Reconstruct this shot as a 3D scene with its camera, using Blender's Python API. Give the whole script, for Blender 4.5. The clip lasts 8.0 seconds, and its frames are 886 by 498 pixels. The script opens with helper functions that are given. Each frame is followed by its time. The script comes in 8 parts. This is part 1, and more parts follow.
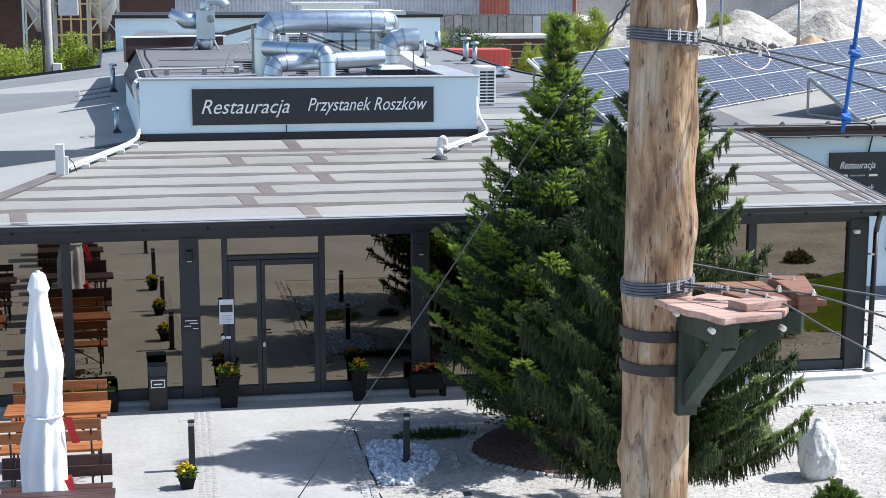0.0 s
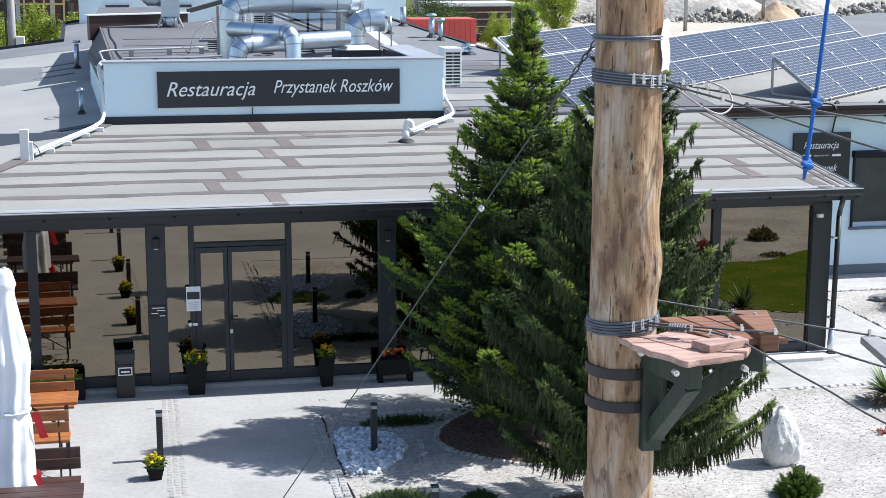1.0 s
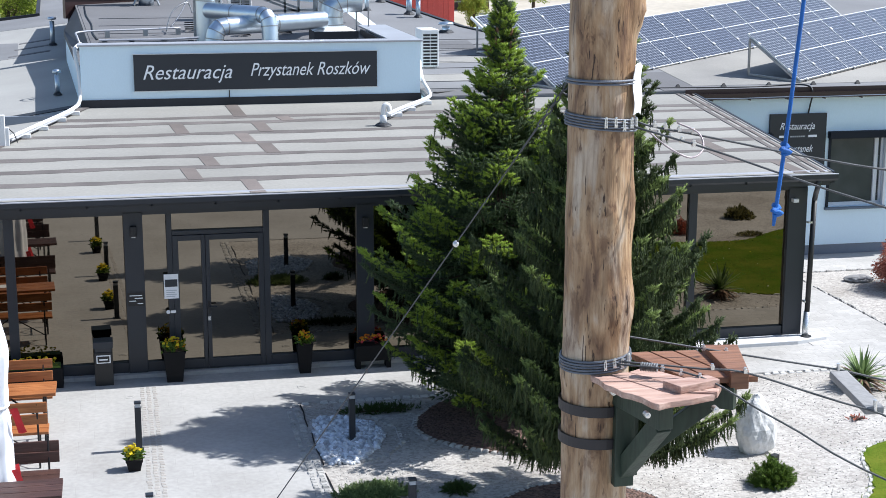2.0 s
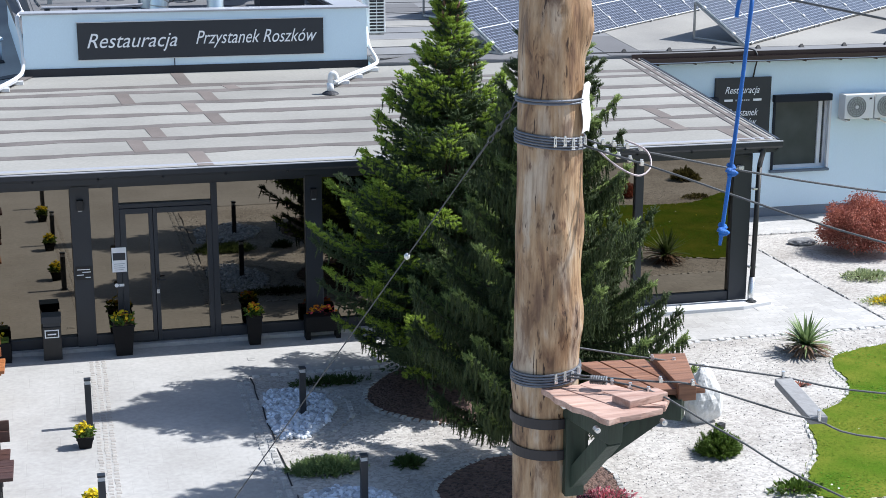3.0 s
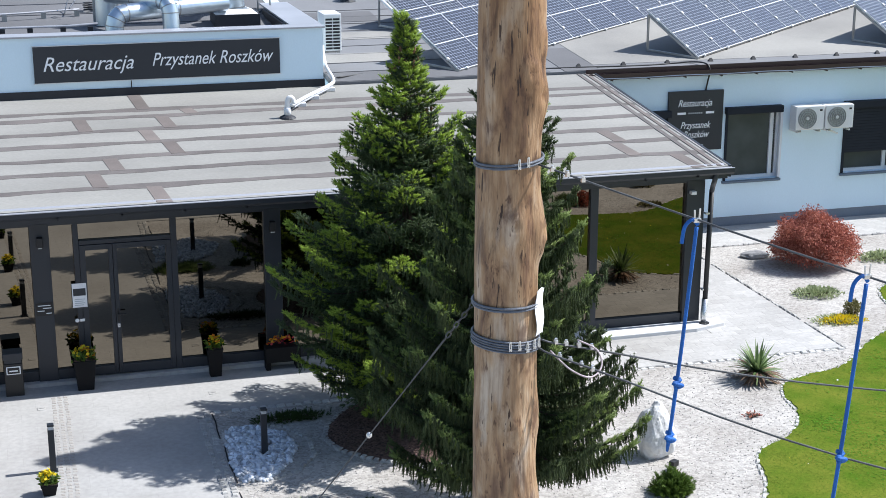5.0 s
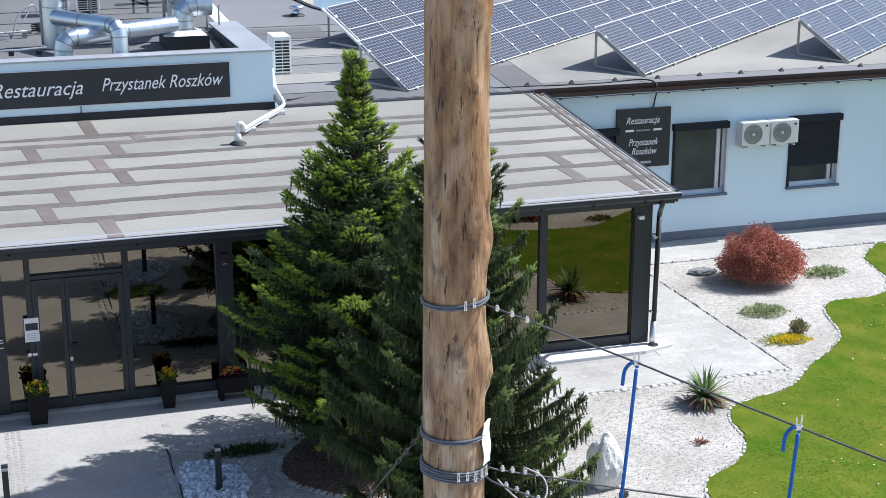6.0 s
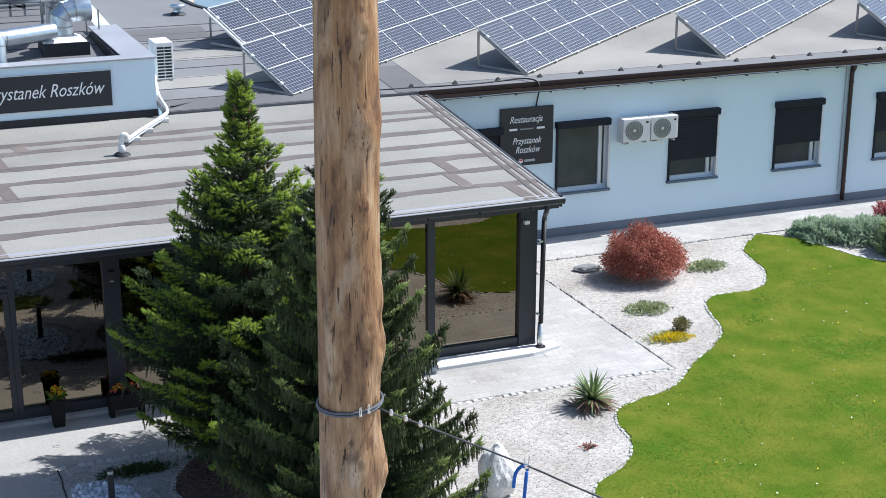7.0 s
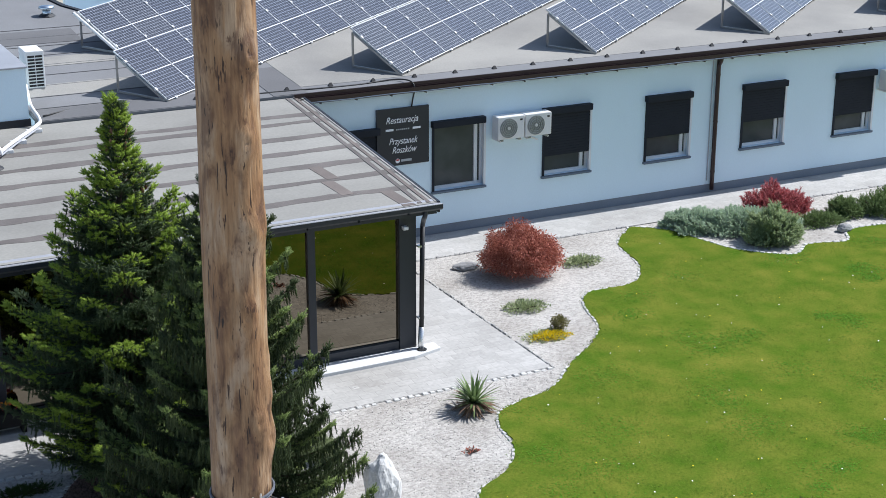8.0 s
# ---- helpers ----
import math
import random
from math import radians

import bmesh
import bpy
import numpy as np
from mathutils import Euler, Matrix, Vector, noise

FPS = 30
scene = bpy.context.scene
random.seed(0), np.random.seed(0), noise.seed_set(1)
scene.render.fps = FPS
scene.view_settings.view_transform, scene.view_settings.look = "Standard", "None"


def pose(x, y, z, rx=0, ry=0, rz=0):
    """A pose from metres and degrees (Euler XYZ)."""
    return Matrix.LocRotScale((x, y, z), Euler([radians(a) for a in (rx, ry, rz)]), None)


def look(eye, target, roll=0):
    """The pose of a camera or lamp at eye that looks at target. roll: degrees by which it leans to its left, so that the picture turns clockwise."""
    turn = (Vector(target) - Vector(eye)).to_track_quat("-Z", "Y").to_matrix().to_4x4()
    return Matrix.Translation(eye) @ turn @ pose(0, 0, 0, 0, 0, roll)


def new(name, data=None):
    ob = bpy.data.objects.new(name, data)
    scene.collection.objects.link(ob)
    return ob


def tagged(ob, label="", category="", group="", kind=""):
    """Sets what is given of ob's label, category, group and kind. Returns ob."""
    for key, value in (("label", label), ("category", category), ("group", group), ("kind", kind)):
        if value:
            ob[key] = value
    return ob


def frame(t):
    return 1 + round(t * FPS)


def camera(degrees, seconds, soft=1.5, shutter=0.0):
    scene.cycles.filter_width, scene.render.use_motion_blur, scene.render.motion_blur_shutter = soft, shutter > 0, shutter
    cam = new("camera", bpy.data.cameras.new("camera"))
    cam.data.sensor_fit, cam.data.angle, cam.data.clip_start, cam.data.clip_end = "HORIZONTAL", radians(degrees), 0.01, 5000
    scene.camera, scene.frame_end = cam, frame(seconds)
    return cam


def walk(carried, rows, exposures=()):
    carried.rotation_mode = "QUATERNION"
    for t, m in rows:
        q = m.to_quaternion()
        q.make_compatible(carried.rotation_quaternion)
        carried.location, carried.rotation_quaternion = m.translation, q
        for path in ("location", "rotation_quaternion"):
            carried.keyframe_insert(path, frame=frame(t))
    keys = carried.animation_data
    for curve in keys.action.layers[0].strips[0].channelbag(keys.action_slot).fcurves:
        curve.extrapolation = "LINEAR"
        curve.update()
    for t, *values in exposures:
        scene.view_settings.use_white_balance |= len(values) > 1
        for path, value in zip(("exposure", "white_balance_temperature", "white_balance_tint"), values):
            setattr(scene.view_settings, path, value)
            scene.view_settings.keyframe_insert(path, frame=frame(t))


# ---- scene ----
cam = camera(32.41, 8.0, soft=0.8)
PATH = [
    (0, (-0.724, -22.183, 6.039), (2.696, -2.770, 2.657), 0.01),
    (0.5, (-0.727, -22.193, 6.211), (2.899, -2.860, 2.596), -0.01),
    (1, (-0.731, -22.192, 6.378), (3.108, -2.945, 2.529), 0.06),
    (2.3, (-0.709, -22.190, 6.814), (3.551, -3.170, 2.331), 0.08),
    (2.5, (-0.711, -22.189, 6.874), (3.704, -3.236, 2.258), 0.06),
    (3, (-0.729, -22.184, 7.017), (4.003, -3.388, 2.085), 0.08),
    (3.5, (-0.738, -22.171, 7.193), (4.199, -3.497, 2.005), 0.10),
    (4, (-0.745, -22.174, 7.437), (4.318, -3.563, 2.148), 0.15),
    (4.5, (-0.752, -22.177, 7.782), (4.428, -3.622, 2.408), 0.09),
    (5.8, (-0.716, -22.191, 8.722), (4.872, -3.823, 3.118), -0.07),
    (6, (-0.719, -22.190, 8.870), (5.102, -3.912, 3.212), -0.02),
    (6.5, (-0.719, -22.172, 9.207), (5.704, -4.157, 3.359), -0.02),
    (7, (-0.742, -22.184, 9.537), (6.438, -4.523, 3.492), 0.05),
    (7.5, (-0.775, -22.218, 9.844), (7.179, -4.957, 3.618), -0.00),
    (8, (-0.796, -22.246, 10.163), (7.791, -5.352, 3.772), 0.15),
]
walk(cam, [(t, look(eye, target, roll)) for t, eye, target, roll in PATH], [(0, 0.71, 6200, 10), (1, 0.68, 6200, 10), (3.5, 0.65, 6200, 10), (6, 0.6, 6200, 10), (7.5, 0.49, 6200, 10), (8, 0.37, 6200, 10)])

# ---- world, sun, exposure ----
SUN_TO = Vector((0.86, 0.012, 1.0)).normalized()
world = bpy.data.worlds.new("world")
scene.world = world
world.use_nodes = True
_wn = world.node_tree.nodes
_sky = _wn.new("ShaderNodeTexSky")
_sky.sky_type = "NISHITA"
_sky.sun_disc = False
_sky.sun_elevation = math.asin(SUN_TO.z)
_sky.sun_rotation = math.atan2(SUN_TO.x, SUN_TO.y)
_wn["Background"].inputs["Strength"].default_value = 0.108
world.node_tree.links.new(_sky.outputs[0], _wn["Background"].inputs["Color"])
_sun = bpy.data.lights.new("sun", "SUN")
_sun.energy = 4.65
_sun.angle = radians(0.55)
_sun.color = (1.0, 0.98, 0.955)
sun = new("sun", _sun)
sun.matrix_world = look((60, 5, 70), Vector((60, 5, 70)) - SUN_TO)


# ---- materials ----
def nodes_of(name):
    m = bpy.data.materials.new(name)
    m.use_nodes = True
    return m, m.node_tree.nodes, m.node_tree.links, m.node_tree.nodes["Principled BSDF"]


def ramp_of(nt, stops):
    r = nt.new("ShaderNodeValToRGB")
    el = r.color_ramp.elements
    while len(el) < len(stops):
        el.new(0.5)
    for e, (p, c) in zip(el, stops):
        e.position = p
        e.color = (*c, 1) if len(c) == 3 else c
    return r


def mul(c, k):
    return tuple(min(1.0, v * k) for v in c)


def surface(name, color, rough=0.6, metal=0.0, vary=0.18, big=0.7, fine=25.0, bump=0.15, stretch=(1, 1, 1), island=0.0, obj=0.0, tint=None, spec=0.5, dist=0.01):
    """A weathered surface: broad stains, fine grain and relief, at real size."""
    m, nt, ln, b = nodes_of(name)
    tc = nt.new("ShaderNodeTexCoord")
    mp = nt.new("ShaderNodeMapping")
    mp.inputs["Scale"].default_value = stretch
    ln.new(tc.outputs["Object"], mp.inputs["Vector"])
    n1 = nt.new("ShaderNodeTexNoise")
    n1.inputs["Scale"].default_value = big
    n1.inputs["Detail"].default_value = 5
    n2 = nt.new("ShaderNodeTexNoise")
    n2.inputs["Scale"].default_value = fine
    n2.inputs["Detail"].default_value = 4
    for n in (n1, n2):
        ln.new(mp.outputs[0], n.inputs["Vector"])
    r1 = ramp_of(nt, [(0.3, mul(color, 1 - vary)), (0.7, mul(tint or color, 1 + vary * 0.6))])
    ln.new(n1.outputs["Fac"], r1.inputs[0])
    mx = nt.new("ShaderNodeMix")
    mx.data_type, mx.blend_type = "RGBA", "MULTIPLY"
    mx.inputs["Factor"].default_value = 1.0
    r2 = ramp_of(nt, [(0.25, (1 - vary,) * 3), (0.75, (1 + vary * 0.3,) * 3)])
    ln.new(n2.outputs["Fac"], r2.inputs[0])
    ln.new(r1.outputs[0], mx.inputs["A"])
    ln.new(r2.outputs[0], mx.inputs["B"])
    out = mx.outputs["Result"]
    for amount, node, sock in ((island, "ShaderNodeNewGeometry", "Random Per Island"), (obj, "ShaderNodeObjectInfo", "Random")):
        if amount:
            g = nt.new(node)
            rr = ramp_of(nt, [(0.0, (1 - amount,) * 3), (1.0, (1 + amount * 0.8,) * 3)])
            ln.new(g.outputs[sock], rr.inputs[0])
            m2 = nt.new("ShaderNodeMix")
            m2.data_type, m2.blend_type = "RGBA", "MULTIPLY"
            m2.inputs["Factor"].default_value = 1.0
            ln.new(out, m2.inputs["A"])
            ln.new(rr.outputs[0], m2.inputs["B"])
            out = m2.outputs["Result"]
    ln.new(out, b.inputs["Base Color"])
    rm = nt.new("ShaderNodeMapRange")
    rm.inputs["To Min"].default_value = max(0.02, rough - 0.12)
    rm.inputs["To Max"].default_value = min(1.0, rough + 0.12)
    ln.new(n2.outputs["Fac"], rm.inputs["Value"])
    ln.new(rm.outputs[0], b.inputs["Roughness"])
    b.inputs["Metallic"].default_value = metal
    b.inputs["Specular IOR Level"].default_value = spec
    if bump:
        bp = nt.new("ShaderNodeBump")
        bp.inputs["Strength"].default_value = bump
        bp.inputs["Distance"].default_value = dist
        ln.new(n2.outputs["Fac"], bp.inputs["Height"])
        ln.new(bp.outputs[0], b.inputs["Normal"])
    return m


def gravel_material(name, dark, light, size, bump=0.8, dist=0.03, soil=None):
    """Loose stones: cell by cell colour and relief, with broad patches."""
    m, nt, ln, b = nodes_of(name)
    tc = nt.new("ShaderNodeTexCoord")
    v = nt.new("ShaderNodeTexVoronoi")
    v.inputs["Scale"].default_value = 1 / size
    v2 = nt.new("ShaderNodeTexVoronoi")
    v2.inputs["Scale"].default_value = 0.42 / size
    n = nt.new("ShaderNodeTexNoise")
    n.inputs["Scale"].default_value = 0.9
    n.inputs["Detail"].default_value = 6
    for k in (v, v2, n):
        ln.new(tc.outputs["Object"], k.inputs["Vector"])
    sx = nt.new("ShaderNodeSeparateColor")
    ln.new(v.outputs["Color"], sx.inputs[0])
    r = ramp_of(nt, [(0.0, dark), (0.55, light), (1.0, mul(light, 1.15))])
    ln.new(sx.outputs[0], r.inputs[0])
    rn = ramp_of(nt, [(0.32, soil or (0.78, 0.76, 0.74)), (0.62, (1.05, 1.05, 1.05))])
    ln.new(n.outputs["Fac"], rn.inputs[0])
    mx = nt.new("ShaderNodeMix")
    mx.data_type, mx.blend_type = "RGBA", "MULTIPLY"
    mx.inputs["Factor"].default_value = 1.0
    ln.new(r.outputs[0], mx.inputs["A"])
    ln.new(rn.outputs[0], mx.inputs["B"])
    ln.new(mx.outputs["Result"], b.inputs["Base Color"])
    ad = nt.new("ShaderNodeMath")
    ad.operation = "ADD"
    ln.new(v.outputs["Distance"], ad.inputs[0])
    ln.new(v2.outputs["Distance"], ad.inputs[1])
    bp = nt.new("ShaderNodeBump")
    bp.invert = True
    bp.inputs["Strength"].default_value = bump
    bp.inputs["Distance"].default_value = dist
    ln.new(ad.outputs[0], bp.inputs["Height"])
    ln.new(bp.outputs[0], b.inputs["Normal"])
    b.inputs["Roughness"].default_value = 0.85
    return m


def paving_material(name, color, w, h, joint=0.008, turn=0.0, contrast=0.12):
    """Concrete pavers with thin sanded joints, each a little different."""
    m, nt, ln, b = nodes_of(name)
    tc = nt.new("ShaderNodeTexCoord")
    mp = nt.new("ShaderNodeMapping")
    mp.inputs["Rotation"].default_value = (0, 0, turn)
    ln.new(tc.outputs["Object"], mp.inputs["Vector"])
    br = nt.new("ShaderNodeTexBrick")
    br.inputs["Scale"].default_value = 1.0
    br.inputs["Brick Width"].default_value = w
    br.inputs["Row Height"].default_value = h
    br.inputs["Mortar Size"].default_value = joint
    br.inputs["Mortar Smooth"].default_value = 0.4
    br.inputs["Color1"].default_value = (*mul(color, 1 - contrast * 0.5), 1)
    br.inputs["Color2"].default_value = (*mul(color, 1 + contrast * 0.4), 1)
    br.inputs["Mortar"].default_value = (*mul(color, 0.93), 1)
    ln.new(mp.outputs[0], br.inputs["Vector"])
    n1 = nt.new("ShaderNodeTexNoise")
    n1.inputs["Scale"].default_value = 0.55
    n1.inputs["Detail"].default_value = 7
    n1.inputs["Roughness"].default_value = 0.62
    n2 = nt.new("ShaderNodeTexNoise")
    n2.inputs["Scale"].default_value = 14
    n2.inputs["Detail"].default_value = 5
    for n in (n1, n2):
        ln.new(tc.outputs["Object"], n.inputs["Vector"])
    r1 = ramp_of(nt, [(0.3, (0.8, 0.79, 0.775)), (0.5, (0.97, 0.97, 0.965)), (0.68, (1.09, 1.09, 1.09))])
    r2 = ramp_of(nt, [(0.3, (0.88, 0.88, 0.88)), (0.7, (1.05, 1.05, 1.05))])
    ln.new(n1.outputs["Fac"], r1.inputs[0])
    ln.new(n2.outputs["Fac"], r2.inputs[0])
    out = br.outputs["Color"]
    for r in (r1, r2):
        mx = nt.new("ShaderNodeMix")
        mx.data_type, mx.blend_type = "RGBA", "MULTIPLY"
        mx.inputs["Factor"].default_value = 1.0
        ln.new(out, mx.inputs["A"])
        ln.new(r.outputs[0], mx.inputs["B"])
        out = mx.outputs["Result"]
    ln.new(out, b.inputs["Base Color"])
    bp = nt.new("ShaderNodeBump")
    bp.inputs["Strength"].default_value = 0.5
    bp.inputs["Distance"].default_value = 0.006
    ln.new(br.outputs["Fac"], bp.inputs["Height"])
    bp.invert = True
    ln.new(bp.outputs[0], b.inputs["Normal"])
    b.inputs["Roughness"].default_value = 0.8
    return m


def wood_material(name, dark, light, grain=(9, 9, 0.6), rough=0.65, crack=True, streak=6.0):
    """Long grain along local z (or the axis whose grain scale is small), dark checks and stains."""
    m, nt, ln, b = nodes_of(name)
    tc = nt.new("ShaderNodeTexCoord")
    mp = nt.new("ShaderNodeMapping")
    mp.inputs["Scale"].default_value = grain
    ln.new(tc.outputs["Object"], mp.inputs["Vector"])
    n1 = nt.new("ShaderNodeTexNoise")
    n1.inputs["Scale"].default_value = 2.0
    n1.inputs["Detail"].default_value = 6
    n1.inputs["Distortion"].default_value = 0.4
    n2 = nt.new("ShaderNodeTexNoise")
    n2.inputs["Scale"].default_value = streak
    n2.inputs["Detail"].default_value = 8
    n3 = nt.new("ShaderNodeTexNoise")
    n3.inputs["Scale"].default_value = 1.1
    n3.inputs["Detail"].default_value = 4
    for n in (n1, n2):
        ln.new(mp.outputs[0], n.inputs["Vector"])
    ln.new(tc.outputs["Object"], n3.inputs["Vector"])
    r1 = ramp_of(nt, [(0.28, dark), (0.5, tuple((a + c) / 2 for a, c in zip(dark, light))), (0.72, light)])
    ln.new(n1.outputs["Fac"], r1.inputs[0])
    r2 = ramp_of(nt, [(0.33, (0.25, 0.2, 0.17) if crack else (0.75, 0.72, 0.7)), (0.44, (0.9, 0.9, 0.9)), (0.8, (1.12, 1.1, 1.08))])
    ln.new(n2.outputs["Fac"], r2.inputs[0])
    r3 = ramp_of(nt, [(0.35, (0.78, 0.76, 0.76)), (0.65, (1.1, 1.08, 1.04))])
    ln.new(n3.outputs["Fac"], r3.inputs[0])
    out = r1.outputs[0]
    for r in (r2, r3):
        mx = nt.new("ShaderNodeMix")
        mx.data_type, mx.blend_type = "RGBA", "MULTIPLY"
        mx.inputs["Factor"].default_value = 1.0
        ln.new(out, mx.inputs["A"])
        ln.new(r.outputs[0], mx.inputs["B"])
        out = mx.outputs["Result"]
    ln.new(out, b.inputs["Base Color"])
    b.inputs["Roughness"].default_value = rough
    bp = nt.new("ShaderNodeBump")
    bp.inputs["Strength"].default_value = 0.35
    bp.inputs["Distance"].default_value = 0.01
    ln.new(n2.outputs["Fac"], bp.inputs["Height"])
    ln.new(bp.outputs[0], b.inputs["Normal"])
    return m


def log_material(name):
    """Peeled, weathered softwood: honey and grey streaks along z, narrow dark checks, stains round the knots."""
    m, nt, ln, b = nodes_of(name)
    tc = nt.new("ShaderNodeTexCoord")

    def grain(scale, freq, detail, distort=0.0):
        mp = nt.new("ShaderNodeMapping")
        mp.inputs["Scale"].default_value = scale
        ln.new(tc.outputs["Object"], mp.inputs["Vector"])
        n = nt.new("ShaderNodeTexNoise")
        n.inputs["Scale"].default_value = freq
        n.inputs["Detail"].default_value = detail
        n.inputs["Roughness"].default_value = 0.6
        n.inputs["Distortion"].default_value = distort
        ln.new(mp.outputs[0], n.inputs["Vector"])
        return n
    broad = grain((1, 1, 0.22), 11.0, 6, 0.3)
    streak = grain((1, 1, 0.06), 75.0, 6, 0.1)
    check = grain((1, 1, 0.1), 52.0, 3, 0.12)
    blot = grain((1, 1, 0.35), 13.0, 5, 0.5)
    fleck = grain((1, 1, 0.3), 34.0, 3, 0.3)
    r1 = ramp_of(nt, [(0.33, (0.19, 0.105, 0.058)), (0.42, (0.32, 0.195, 0.1)), (0.52, (0.41, 0.278, 0.162)), (0.62, (0.475, 0.378, 0.28))])
    ln.new(broad.outputs["Fac"], r1.inputs[0])
    out = r1.outputs[0]
    for n, stops in ((streak, [(0.28, (0.6, 0.55, 0.5)), (0.46, (0.92, 0.91, 0.9)), (0.7, (1.12, 1.12, 1.11))]),
                     (check, [(0.34, (0.13, 0.08, 0.05)), (0.362, (0.97, 0.97, 0.97)), (1.0, (1, 1, 1))]),
                     (blot, [(0.37, (0.46, 0.39, 0.37)), (0.47, (0.88, 0.86, 0.86)), (0.64, (1.1, 1.14, 1.2))]),
                     (fleck, [(0.31, (0.4, 0.32, 0.29)), (0.38, (0.98, 0.98, 0.98)), (1.0, (1, 1, 1))])):
        r = ramp_of(nt, stops)
        ln.new(n.outputs["Fac"], r.inputs[0])
        mx = nt.new("ShaderNodeMix")
        mx.data_type, mx.blend_type = "RGBA", "MULTIPLY"
        mx.inputs["Factor"].default_value = 1.0
        ln.new(out, mx.inputs["A"])
        ln.new(r.outputs[0], mx.inputs["B"])
        out = mx.outputs["Result"]
    # the colour turns browner towards the top of the pole
    sep = nt.new("ShaderNodeSeparateXYZ")
    ln.new(tc.outputs["Object"], sep.inputs[0])
    rise = nt.new("ShaderNodeMapRange")
    rise.inputs["From Min"].default_value, rise.inputs["From Max"].default_value = 5.8, 7.6
    ln.new(sep.outputs["Z"], rise.inputs["Value"])
    browned = ramp_of(nt, [(0.0, (1, 1, 1)), (1.0, (0.82, 0.7, 0.56))])
    ln.new(rise.outputs[0], browned.inputs[0])
    mx = nt.new("ShaderNodeMix")
    mx.data_type, mx.blend_type = "RGBA", "MULTIPLY"
    mx.inputs["Factor"].default_value = 1.0
    ln.new(out, mx.inputs["A"])
    ln.new(browned.outputs[0], mx.inputs["B"])
    ln.new(mx.outputs["Result"], b.inputs["Base Color"])
    b.inputs["Roughness"].default_value = 0.5
    ad = nt.new("ShaderNodeMath")
    ad.operation = "ADD"
    ln.new(streak.outputs["Fac"], ad.inputs[0])
    ln.new(check.outputs["Fac"], ad.inputs[1])
    bp = nt.new("ShaderNodeBump")
    bp.inputs["Strength"].default_value = 0.5
    bp.inputs["Distance"].default_value = 0.008
    ln.new(ad.outputs[0], bp.inputs["Height"])
    ln.new(bp.outputs[0], b.inputs["Normal"])
    return m


def leaf_material(name, a, c, rough=0.55, through_light=0.25):
    m, nt, ln, b = nodes_of(name)
    g = nt.new("ShaderNodeNewGeometry")
    r = ramp_of(nt, [(0.0, a), (1.0, c)])
    ln.new(g.outputs["Random Per Island"], r.inputs[0])
    ln.new(r.outputs[0], b.inputs["Base Color"])
    b.inputs["Roughness"].default_value = rough
    b.inputs["Specular IOR Level"].default_value = 0.3
    if through_light:
        t = nt.new("ShaderNodeBsdfTranslucent")
        ln.new(r.outputs[0], t.inputs["Color"])
        mx = nt.new("ShaderNodeMixShader")
        mx.inputs[0].default_value = through_light
        ln.new(b.outputs[0], mx.inputs[1])
        ln.new(t.outputs[0], mx.inputs[2])
        ln.new(mx.outputs[0], nt["Material Output"].inputs["Surface"])
    return m


def mirror_glass(name, tint, rough=0.015):
    """Solar-control glazing: a bronze mirror coat over near-black glass, faintly uneven."""
    m, nt, ln, b = nodes_of(name)
    b.inputs["Base Color"].default_value = (*tint, 1)
    b.inputs["Metallic"].default_value = 1.0
    b.inputs["Roughness"].default_value = rough
    tc = nt.new("ShaderNodeTexCoord")
    n = nt.new("ShaderNodeTexNoise")
    n.inputs["Scale"].default_value = 1.3
    ln.new(tc.outputs["Object"], n.inputs["Vector"])
    bp = nt.new("ShaderNodeBump")
    bp.inputs["Strength"].default_value = 0.02
    bp.inputs["Distance"].default_value = 0.01
    ln.new(n.outputs["Fac"], bp.inputs["Height"])
    ln.new(bp.outputs[0], b.inputs["Normal"])
    return m


